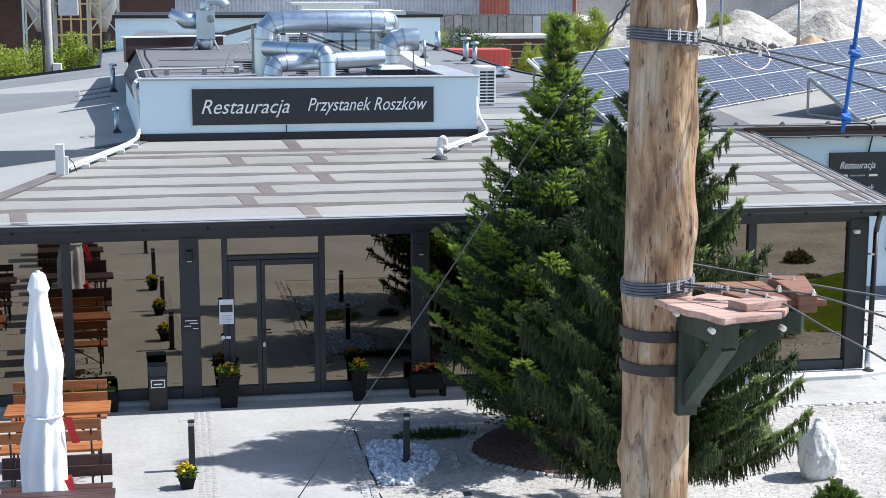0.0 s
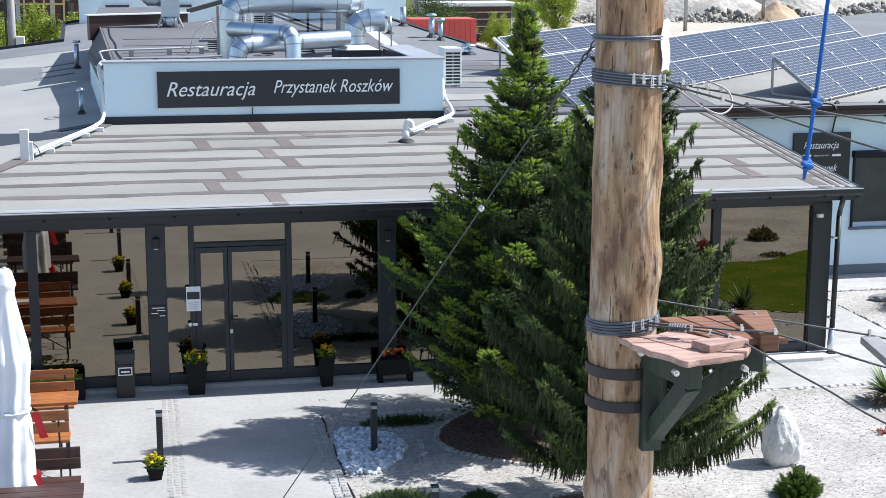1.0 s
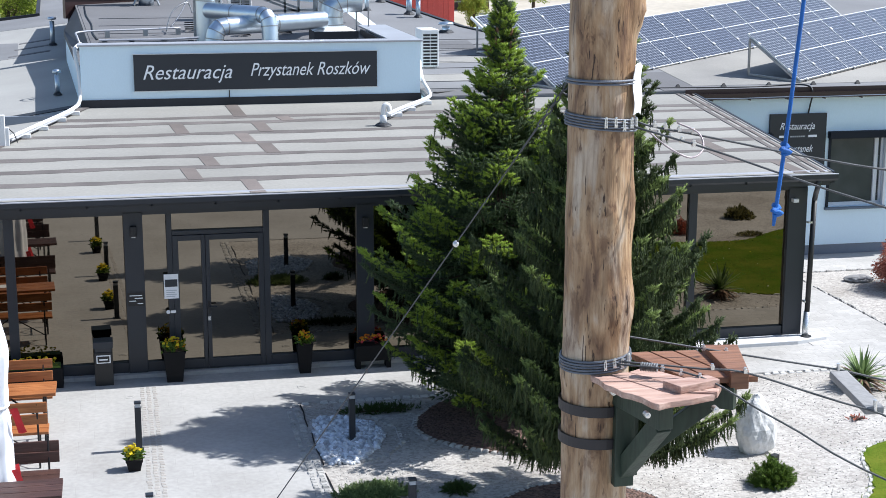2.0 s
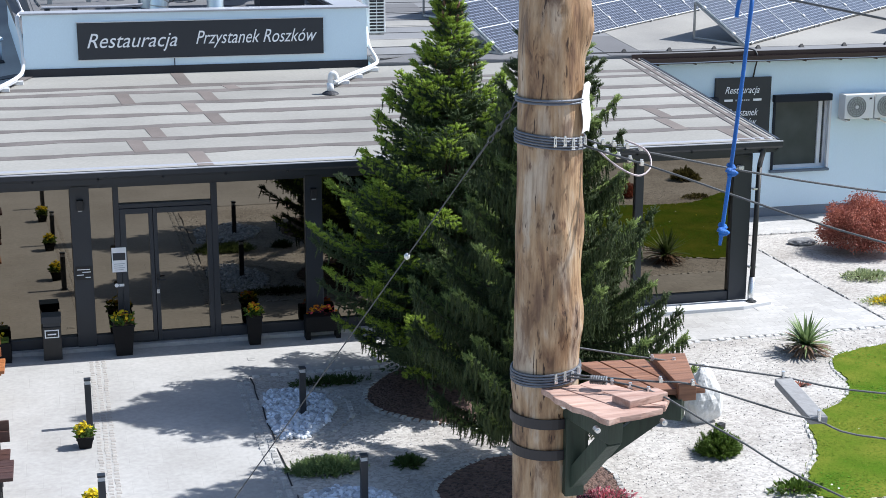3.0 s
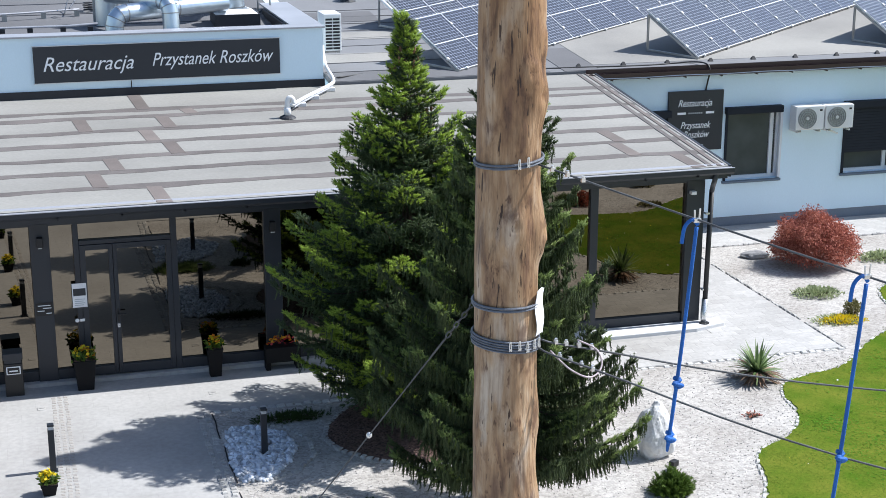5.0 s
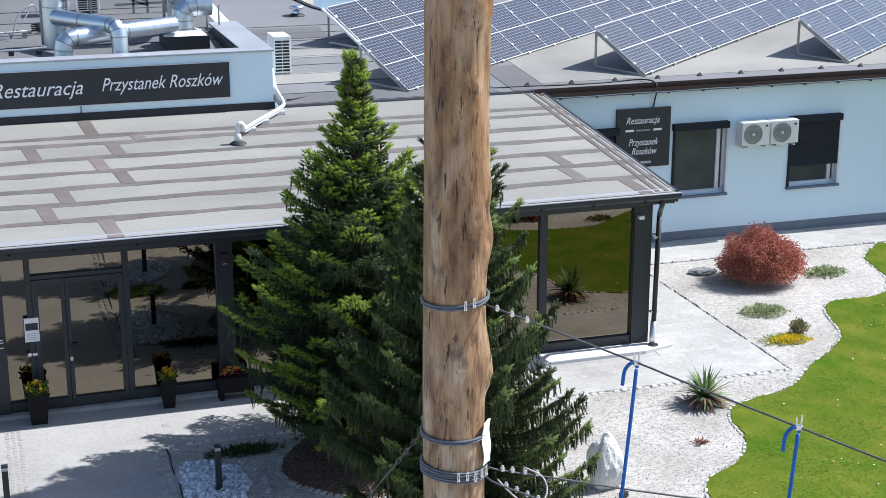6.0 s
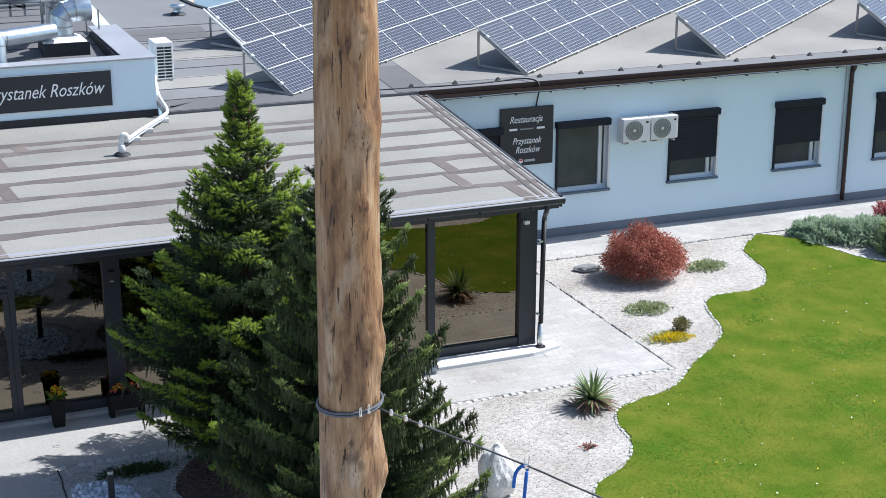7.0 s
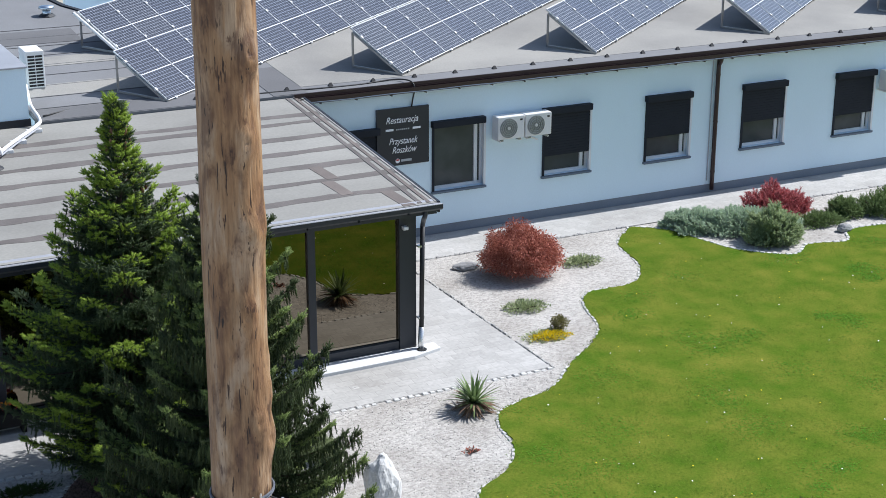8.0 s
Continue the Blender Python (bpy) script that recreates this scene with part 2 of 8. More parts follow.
def module_material(name):
    """Silicon cells under glass: dark blue squares with pale grid lines and fine bus bars."""
    m, nt, ln, b = nodes_of(name)
    tc = nt.new("ShaderNodeTexCoord")
    sep = nt.new("ShaderNodeSeparateXYZ")
    ln.new(tc.outputs["Object"], sep.inputs[0])

    def lines(sock, period, width):
        d = nt.new("ShaderNodeMath")
        d.operation = "DIVIDE"
        ln.new(sock, d.inputs[0])
        d.inputs[1].default_value = period
        f = nt.new("ShaderNodeMath")
        f.operation = "FRACT"
        ln.new(d.outputs[0], f.inputs[0])
        c = nt.new("ShaderNodeMath")
        c.operation = "LESS_THAN"
        ln.new(f.outputs[0], c.inputs[0])
        c.inputs[1].default_value = width / period
        return c.outputs[0]
    a = lines(sep.outputs["X"], 0.0823, 0.009)
    d = lines(sep.outputs["Y"], 0.0819, 0.009)
    mxm = nt.new("ShaderNodeMath")
    mxm.operation = "MAXIMUM"
    ln.new(a, mxm.inputs[0])
    ln.new(d, mxm.inputs[1])
    mix = nt.new("ShaderNodeMix")
    mix.data_type = "RGBA"
    mix.inputs["A"].default_value = (0.019, 0.025, 0.038, 1)
    mix.inputs["B"].default_value = (0.25, 0.27, 0.32, 1)
    ln.new(mxm.outputs[0], mix.inputs["Factor"])
    oi = nt.new("ShaderNodeObjectInfo")
    rr = ramp_of(nt, [(0, (0.85, 0.88, 0.95)), (1, (1.15, 1.12, 1.05))])
    ln.new(oi.outputs["Random"], rr.inputs[0])
    m2 = nt.new("ShaderNodeMix")
    m2.data_type, m2.blend_type = "RGBA", "MULTIPLY"
    m2.inputs["Factor"].default_value = 1.0
    ln.new(mix.outputs["Result"], m2.inputs["A"])
    ln.new(rr.outputs[0], m2.inputs["B"])
    ln.new(m2.outputs["Result"], b.inputs["Base Color"])
    b.inputs["Roughness"].default_value = 0.12
    b.inputs["Specular IOR Level"].default_value = 0.5
    b.inputs["Coat Weight"].default_value = 0.6
    b.inputs["Coat Roughness"].default_value = 0.25
    return m


M_ground = surface("dry_earth", (0.42, 0.37, 0.29), 0.9, vary=0.25, big=0.05, fine=2.0, bump=0.3, tint=(0.5, 0.45, 0.37))
M_pave = paving_material("concrete_paving", (0.405, 0.396, 0.38), 0.4, 0.4, 0.002, contrast=0.02)
M_path = paving_material("path_paving", (0.445, 0.434, 0.415), 0.3, 0.2, 0.009, contrast=0.17)
M_gravel = gravel_material("crushed_stone", (0.3, 0.284, 0.262), (0.43, 0.409, 0.38), 0.036, bump=0.38, dist=0.012)
M_pebble = surface("white_marble_pebble", (0.66, 0.7, 0.76), 0.6, vary=0.15, big=8, fine=60, bump=0.1, island=0.42)
M_mulch = gravel_material("bark_mulch", (0.052, 0.03, 0.024), (0.15, 0.09, 0.07), 0.035)
M_slate = gravel_material("dark_slate_chips", (0.05, 0.05, 0.055), (0.16, 0.16, 0.17), 0.04)
M_lawn = surface("turf", (0.09, 0.172, 0.016), 0.95, vary=0.2, big=1.5, fine=24, bump=0.25, tint=(0.146, 0.163, 0.025), spec=0.0, dist=0.02)
M_blade = leaf_material("grass_blade", (0.068, 0.158, 0.012), (0.158, 0.2, 0.03), 0.9, 0.15)
M_blade.node_tree.nodes["Principled BSDF"].inputs["Specular IOR Level"].default_value = 0.05
M_clover = leaf_material("clover_leaf", (0.06, 0.18, 0.01), (0.11, 0.23, 0.018), 0.85, 0.2)
M_clover.node_tree.nodes["Principled BSDF"].inputs["Specular IOR Level"].default_value = 0.1
M_cobble = surface("granite_cobble", (0.44, 0.43, 0.41), 0.8, vary=0.2, big=6, fine=60, bump=0.3, obj=0.22)
M_redcobble = surface("sand_cobble", (0.375, 0.352, 0.322), 0.8, vary=0.15, big=6, fine=60, bump=0.2, obj=0.1)
M_palecobble = surface("pale_edging_stone", (0.58, 0.57, 0.545), 0.85, vary=0.12, big=6, fine=60, bump=0.3, obj=0.1)
M_anthracite = surface("anthracite_aluminium", (0.02, 0.025, 0.034), 0.42, vary=0.12, big=1.5, fine=120, bump=0.02)
M_black = surface("black_plastic", (0.012, 0.012, 0.013), 0.5, vary=0.2, big=3, fine=80, bump=0.05)
M_flash = surface("bitumen_flashing", (0.018, 0.02, 0.026), 0.6, vary=0.35, big=1.2, fine=20, bump=0.15)
M_glass = mirror_glass("bronze_mirror_glazing", (0.192, 0.168, 0.133))
M_dark_glass = surface("dark_window_glass", (0.085, 0.093, 0.092), 0.08, vary=0.2, big=0.7, fine=3, bump=0, spec=0.22)
M_render = surface("pale_blue_render", (0.71, 0.855, 0.93), 0.85, vary=0.035, big=0.5, fine=70, bump=0.12, stretch=(1, 1, 0.5))
M_plinth = surface("grey_plinth", (0.23, 0.26, 0.3), 0.85, vary=0.12, big=0.8, fine=60, bump=0.15)
M_felt = surface("mineral_roofing_felt", (0.283, 0.276, 0.252), 0.9, vary=0.17, big=0.8, fine=40, bump=0.2, stretch=(0.45, 1, 1), obj=0.05)
M_joint = surface("bare_felt_joint", (0.172, 0.146, 0.132), 0.85, vary=0.2, big=1.6, fine=40, bump=0.15, obj=0.2)
M_bleed = surface("bare_bitumen_seam", (0.152, 0.135, 0.126), 0.8, vary=0.25, big=1.6, fine=40, bump=0.15, obj=0.1)
M_felt_grey = surface("old_grey_felt", (0.145, 0.145, 0.15), 0.9, vary=0.2, big=0.45, fine=40, bump=0.2)
M_felt_pale = surface("pale_felt", (0.275, 0.268, 0.252), 0.9, vary=0.17, big=0.5, fine=30, bump=0.25, tint=(0.3, 0.29, 0.265))
M_felt_side = surface("weathered_pale_felt", (0.335, 0.332, 0.315), 0.9, vary=0.12, big=0.5, fine=30, bump=0.2)
M_felt_mid = surface("mid_grey_felt", (0.195, 0.198, 0.205), 0.9, vary=0.16, big=0.5, fine=40, bump=0.2)
M_coping = surface("grey_coping_sheet", (0.42, 0.43, 0.46), 0.45, metal=0.3, vary=0.12, big=0.9, fine=40, bump=0.05)
M_brown = surface("brown_coated_steel", (0.042, 0.02, 0.019), 0.4, vary=0.15, big=2, fine=80, bump=0.03)
M_white = surface("white_coated_metal", (0.78, 0.78, 0.77), 0.4, vary=0.05, big=2, fine=60, bump=0.03)
M_pvc = surface("white_pvc", (0.74, 0.76, 0.78), 0.35, vary=0.04, big=3, fine=60, bump=0.02)
M_sill = surface("blue_grey_sill", (0.12, 0.16, 0.21), 0.4, vary=0.08, big=3, fine=60, bump=0.02)
M_shutter = surface("shutter_slats", (0.02, 0.024, 0.032), 0.7, vary=0.1, big=2, fine=60, bump=0.02, spec=0.2)
M_galv = surface("galvanised_sheet", (0.58, 0.66, 0.73), 0.36, metal=1.0, vary=0.06, big=1.5, fine=9, bump=0.02)
M_steel = surface("dull_steel", (0.36, 0.37, 0.38), 0.4, metal=0.9, vary=0.2, big=4, fine=60, bump=0.05)
M_zinc = surface("zinc_hardware", (0.75, 0.75, 0.74), 0.3, metal=0.8, vary=0.1, big=10, fine=90, bump=0.05)
M_loop = surface("pinkish_steel_strand", (0.42, 0.36, 0.37), 0.45, metal=0.3, vary=0.2, big=20, fine=200, bump=0.3)
M_wire = surface("blue_grey_wire", (0.15, 0.165, 0.195), 0.5, metal=0.4, vary=0.2, big=20, fine=200, bump=0.3)
M_cable = surface("steel_cable", (0.1, 0.105, 0.11), 0.6, metal=0.35, vary=0.25, big=20, fine=220, bump=0.4)
M_log = log_material("peeled_pole_wood")
M_deck = wood_material("red_stained_deck", (0.38, 0.22, 0.17), (0.68, 0.49, 0.41), (1.2, 14, 14), 0.6, crack=False)
M_deck_dark = wood_material("brown_red_deck", (0.14, 0.06, 0.032), (0.33, 0.16, 0.09), (1.2, 16, 16), 0.6, crack=False)
M_greenwood = wood_material("dark_green_timber", (0.018, 0.032, 0.022), (0.035, 0.06, 0.04), (8, 8, 1.5), 0.6, crack=False)
M_strap = surface("black_rubber_strap", (0.02, 0.018, 0.022), 0.5, vary=0.2, big=4, fine=60, bump=0.05)
M_rope = surface("blue_rope", (0.004, 0.12, 0.46), 0.6, vary=0.25, big=10, fine=160, bump=0.6)
M_sheet = surface("white_paper_sheet", (0.85, 0.85, 0.85), 0.6, vary=0.03, big=4, fine=60, bump=0.02)
M_canvas = surface("white_canvas", (0.82, 0.84, 0.88), 0.75, vary=0.04, big=2, fine=120, bump=0.15)
M_redcloth = surface("red_cloth", (0.5, 0.012, 0.02), 0.7, vary=0.1, big=6, fine=90, bump=0.1)
M_bench = wood_material("orange_varnished_wood", (0.3, 0.1, 0.03), (0.5, 0.2, 0.07), (1.0, 12, 12), 0.4, crack=False)
M_bench_dark = wood_material("dark_brown_wood", (0.04, 0.018, 0.014), (0.1, 0.05, 0.04), (1.0, 12, 12), 0.5, crack=False)
M_iron = surface("black_iron", (0.02, 0.02, 0.022), 0.45, metal=0.4, vary=0.2, big=8, fine=90, bump=0.1)
M_cone = surface("spruce_cone", (0.2, 0.1, 0.05), 0.7, vary=0.25, big=20, fine=200, bump=0.4)
M_bark = wood_material("spruce_bark", (0.05, 0.035, 0.025), (0.14, 0.1, 0.075), (7, 7, 1.5), 0.9)
M_needle = leaf_material("spruce_needle", (0.042, 0.072, 0.034), (0.115, 0.16, 0.065), 0.5, 0.35)
M_needle_old = leaf_material("old_spruce_needle", (0.038, 0.06, 0.025), (0.1, 0.132, 0.05), 0.55, 0.35)
M_shoot = leaf_material("fresh_spruce_shoot", (0.24, 0.36, 0.045), (0.42, 0.54, 0.09), 0.5, 0.45)
M_shoot_old = leaf_material("pale_spruce_tip", (0.15, 0.215, 0.06), (0.27, 0.345, 0.11), 0.55, 0.35)
M_maple = leaf_material("red_maple_leaf", (0.23, 0.055, 0.04), (0.6, 0.235, 0.16), 0.55, 0.3)
M_barberry = leaf_material("barberry_leaf", (0.36, 0.07, 0.08), (0.66, 0.24, 0.24), 0.55, 0.3)
M_juniper = leaf_material("blue_juniper", (0.36, 0.47, 0.33), (0.58, 0.68, 0.5), 0.6, 0.3)
M_pine = leaf_material("dwarf_pine", (0.1, 0.16, 0.055), (0.28, 0.36, 0.14), 0.55, 0.3)
M_softpine = leaf_material("soft_dwarf_pine", (0.25, 0.33, 0.16), (0.46, 0.53, 0.3), 0.55, 0.4)
M_dryconifer = leaf_material("bronze_dwarf_conifer", (0.11, 0.11, 0.04), (0.3, 0.27, 0.11), 0.6, 0.25)
M_boxwood = leaf_material("bright_evergreen", (0.05, 0.1, 0.012), (0.13, 0.2, 0.03), 0.55, 0.25)
M_sedum = leaf_material("grey_green_groundcover", (0.24, 0.3, 0.14), (0.5, 0.54, 0.32), 0.6, 0.2)
M_yellow = leaf_material("yellow_bloom", (0.6, 0.46, 0.012), (0.85, 0.68, 0.03), 0.6, 0.3)
M_orangebloom = leaf_material("orange_bloom", (0.7, 0.2, 0.02), (0.8, 0.45, 0.03), 0.6, 0.3)
M_redbloom = leaf_material("pink_red_bloom", (0.5, 0.02, 0.05), (0.7, 0.1, 0.12), 0.6, 0.3)
M_pinkmat = leaf_material("pink_mat_bloom", (0.42, 0.07, 0.1), (0.72, 0.3, 0.33), 0.6, 0.3)
M_yucca = leaf_material("yucca_blade", (0.1, 0.16, 0.05), (0.24, 0.32, 0.14), 0.45, 0.2)
M_dryleaf = leaf_material("dry_yucca_blade", (0.12, 0.07, 0.045), (0.3, 0.2, 0.13), 0.8, 0.1)
M_wildbush = leaf_material("roadside_leaf", (0.15, 0.22, 0.02), (0.42, 0.48, 0.08), 0.6, 0.4)
M_darkleaf = leaf_material("hedge_leaf", (0.025, 0.055, 0.012), (0.08, 0.13, 0.03), 0.6, 0.25)
M_stone = surface("white_quartz_rock", (0.72, 0.715, 0.70), 0.75, vary=0.22, big=2.5, fine=18, bump=0.6, dist=0.02)
M_greystone = surface("grey_fieldstone", (0.3, 0.3, 0.3), 0.85, vary=0.2, big=3, fine=30, bump=0.4)
M_signboard = surface("charcoal_sign_panel", (0.024, 0.028, 0.036), 0.45, vary=0.08, big=1.2, fine=60, bump=0.01)
M_letter = surface("pale_lettering", (0.9, 0.91, 0.92), 0.5, vary=0.03, big=3, fine=60, bump=0)
M_cells = module_material("solar_cells")
M_alu = surface("anodised_frame", (0.7, 0.72, 0.74), 0.35, metal=0.5, vary=0.06, big=3, fine=50, bump=0.02)
M_fan = surface("fan_grille", (0.46, 0.48, 0.5), 0.5, vary=0.1, big=6, fine=80, bump=0.05)
M_apron = surface("white_concrete", (0.66, 0.66, 0.655), 0.85, vary=0.08, big=1.2, fine=30, bump=0.15)
M_concrete = surface("weathered_concrete", (0.44, 0.43, 0.42), 0.9, vary=0.25, big=0.25, fine=4, bump=0.2)
M_corr = surface("corrugated_grey", (0.5, 0.545, 0.62), 0.6, vary=0.2, big=0.15, fine=1.5, bump=0.05, obj=0.12)
M_corr_red = surface("corrugated_rust_red", (0.5, 0.16, 0.12), 0.6, vary=0.2, big=0.15, fine=1.5, bump=0.05)
M_redsteel = surface("red_painted_steel", (0.62, 0.09, 0.07), 0.5, vary=0.15, big=0.5, fine=10, bump=0.05)
M_yellowsteel = surface("yellow_painted_steel", (0.5, 0.4, 0.2), 0.5, vary=0.15, big=0.5, fine=10, bump=0.05)
M_rubble = surface("broken_concrete", (0.34, 0.32, 0.29), 0.9, vary=0.25, big=0.5, fine=4, bump=0.3, island=0.55)
M_heap = surface("stone_heap", (0.42, 0.385, 0.335), 0.95, vary=0.35, big=0.35, fine=2.2, bump=0.6, dist=0.3, tint=(0.5, 0.47, 0.415))
M_sand = surface("orange_sand", (0.5, 0.36, 0.24), 0.95, vary=0.2, big=0.2, fine=1.5, bump=0.2, dist=0.2)
M_terracotta = surface("dark_planter", (0.01, 0.01, 0.011), 0.8, vary=0.15, big=3, fine=60, bump=0.03, spec=0.2)


# ---- mesh tools ----
class Build:
    """Collects vertices and faces of one mesh."""

    def __init__(self):
        self.v, self.f = [], []

    def add(self, verts, faces):
        n = len(self.v)
        self.v.extend(tuple(p) for p in verts)
        self.f.extend(tuple(i + n for i in f) for f in faces)
        return self

    def box(self, x0, y0, z0, x1, y1, z1, m=None):
        p = [Vector((x, y, z)) for z in (z0, z1) for y in (y0, y1) for x in (x0, x1)]
        if m is not None:
            p = [m @ q for q in p]
        return self.add(p, [(0, 2, 3, 1), (4, 5, 7, 6), (0, 1, 5, 4), (2, 6, 7, 3), (0, 4, 6, 2), (1, 3, 7, 5)])

    def beam(self, a, b, w, h, up=(0, 0, 1)):
        """A rectangular bar from a to b."""
        a, b = Vector(a), Vector(b)
        d = (b - a)
        x = d.normalized()
        y = Vector(up).cross(x)
        y = y.normalized() if y.length > 1e-6 else Vector((0, 1, 0))
        z = x.cross(y)
        p = [q + y * (s * w / 2) + z * (t * h / 2) for q in (a, b) for s, t in ((-1, -1), (1, -1), (1, 1), (-1, 1))]
        return self.add(p, [(3, 2, 1, 0), (4, 5, 6, 7), (0, 1, 5, 4), (1, 2, 6, 5), (2, 3, 7, 6), (3, 0, 4, 7)])

    def tube(self, pts, r, seg=10, caps=True):
        pts = [Vector(p) for p in pts]
        rs = r if isinstance(r, (list, tuple)) else [r] * len(pts)
        n0 = len(self.v)
        prev = None
        for i, p in enumerate(pts):
            t = (pts[min(i + 1, len(pts) - 1)] - pts[max(i - 1, 0)]).normalized()
            if prev is None:
                u = t.cross(Vector((0, 0, 1)))
                if u.length < 1e-3:
                    u = t.cross(Vector((0, 1, 0)))
            else:
                u = prev - t * prev.dot(t)
            u.normalize()
            prev = u
            w = t.cross(u)
            for k in range(seg):
                a = 2 * math.pi * k / seg
                self.v.append(tuple(p + (u * math.cos(a) + w * math.sin(a)) * rs[i]))
        for i in range(len(pts) - 1):
            for k in range(seg):
                a, b = n0 + i * seg + k, n0 + i * seg + (k + 1) % seg
                self.f.append((a, b, b + seg, a + seg))
        if caps:
            self.f.append(tuple(n0 + k for k in range(seg))[::-1])
            self.f.append(tuple(n0 + (len(pts) - 1) * seg + k for k in range(seg)))
        return self

    def lathe(self, profile, c=(0, 0, 0), seg=16, squash=1.0):
        n0 = len(self.v)
        for r, z in profile:
            for k in range(seg):
                a = 2 * math.pi * k / seg
                self.v.append((c[0] + r * math.cos(a), c[1] + r * math.sin(a) * squash, c[2] + z))
        for i in range(len(profile) - 1):
            for k in range(seg):
                a, b = n0 + i * seg + k, n0 + i * seg + (k + 1) % seg
                self.f.append((a, b, b + seg, a + seg))
        self.f.append(tuple(n0 + k for k in range(seg))[::-1])
        self.f.append(tuple(n0 + (len(profile) - 1) * seg + k for k in range(seg)))
        return self

    def frustum(self, a, b, z0, z1, c=(0, 0)):
        """A square tapered block: half widths a below and b above."""
        p = [(c[0] + sx * h, c[1] + sy * h, z) for h, z in ((a, z0), (b, z1)) for sx, sy in ((-1, -1), (1, -1), (1, 1), (-1, 1))]
        return self.add(p, [(3, 2, 1, 0), (4, 5, 6, 7), (0, 1, 5, 4), (1, 2, 6, 5), (2, 3, 7, 6), (3, 0, 4, 7)])

    def slab(self, outline, z0, z1):
        """A flat plate with any outline, anticlockwise."""
        n = len(outline)
        v = [(x, y, z0) for x, y in outline] + [(x, y, z1) for x, y in outline]
        f = [tuple(range(n))[::-1], tuple(range(n, 2 * n))] + [(i, (i + 1) % n, (i + 1) % n + n, i + n) for i in range(n)]
        return self.add(v, f)

    def mesh(self, name, material, smooth=False, bevel=0.0):
        me = bpy.data.meshes.new(name)
        me.from_pydata([tuple(p) for p in self.v], [], self.f)
        if bevel:
            bm = bmesh.new()
            bm.from_mesh(me)
            sharp = [e for e in bm.edges if e.is_manifold and e.calc_face_angle(0) > 0.6]
            bmesh.ops.bevel(bm, geom=sharp, offset=bevel, segments=2, profile=0.6, affect="EDGES", clamp_overlap=True)
            bm.to_mesh(me)
            bm.free()
        if smooth:
            me.shade_smooth()
        me.materials.append(material)
        return me


def part(name, bd, material, parent=None, label="", smooth=False, bevel=0.0, at=(0, 0, 0)):
    """One mesh object, under a thing or under a part."""
    ob = new(name, bd.mesh(name, material, smooth, bevel) if isinstance(bd, Build) else bd)
    ob.parent = parent
    ob.location = at
    return tagged(ob, label)


def thing(name, label, category, at=(0, 0, 0), turn=0.0, group="", kind=""):
    ob = new(name)
    ob.empty_display_size = 0.1
    ob.location = at
    ob.rotation_euler = (0, 0, radians(turn))
    return tagged(ob, label, category, group, kind)


def structure(name, bd, material, label="", smooth=False, bevel=0.0, category=""):
    return tagged(part(name, bd, material, None, label, smooth, bevel), category=category, kind="structure")


def arc(pts, n=8, closed=False):
    """A smooth curve through a few points."""
    pts = [Vector(p) for p in pts]
    m = len(pts)
    out = []
    for i in range(m if closed else m - 1):
        q = [pts[(i + k) % m] if closed else pts[min(max(i + k, 0), m - 1)] for k in (-1, 0, 1, 2)]
        for s in range(n):
            t = s / n
            out.append(0.5 * ((2 * q[1]) + (q[2] - q[0]) * t + (2 * q[0] - 5 * q[1] + 4 * q[2] - q[3]) * t * t + (3 * q[1] - q[0] - 3 * q[2] + q[3]) * t ** 3))
    if not closed:
        out.append(pts[-1])
    return out


def inside(x, y, poly):
    """Which of the points lie in the outline."""
    r = np.zeros(len(x), bool)
    for (x0, y0), (x1, y1) in zip(poly, poly[1:] + poly[:1]):
        if y0 != y1:
            r ^= ((y0 > y) != (y1 > y)) & (x < (x1 - x0) * (y - y0) / (y1 - y0) + x0)
    return r


def scatter(name, tv, tf, mats, material, parent=None, label="", kind=""):
    """Many copies of one small shape (tv, tf), each by a 3 x 4 matrix, as one mesh."""
    tv, tf, mats = np.asarray(tv, float), np.asarray(tf, int), np.asarray(mats, float)
    v = np.einsum("nij,kj->nki", mats[:, :, :3], tv) + mats[:, None, :, 3]
    n, k = len(mats), len(tv)
    f = (tf[None] + (np.arange(n) * k)[:, None, None]).reshape(-1)
    me = bpy.data.meshes.new(name)
    w = tf.shape[1]
    me.vertices.add(n * k)
    me.vertices.foreach_set("co", v.reshape(-1))
    me.loops.add(len(f))
    me.loops.foreach_set("vertex_index", f)
    me.polygons.add(len(f) // w)
    me.polygons.foreach_set("loop_start", np.arange(0, len(f), w))
    me.update(calc_edges=True)
    me.validate()
    me.materials.append(material)
    ob = new(name, me)
    ob.parent = parent
    return tagged(ob, label, kind=kind)


def frames(pos, way, up, length, width):
    """3 x 4 matrices that lay a shape's x along way and z towards up."""
    pos, way, up = (np.asarray(a, float) for a in (pos, way, up))
    x = way / np.linalg.norm(way, axis=1, keepdims=True)
    y = np.cross(up, x)
    y /= np.maximum(np.linalg.norm(y, axis=1, keepdims=True), 1e-6)
    z = np.cross(x, y)
    m = np.zeros((len(pos), 3, 4))
    m[:, :, 0], m[:, :, 1], m[:, :, 2] = x * np.reshape(length, (-1, 1)), y * np.reshape(width, (-1, 1)), z * np.reshape(width, (-1, 1))
    m[:, :, 3] = pos
    return m


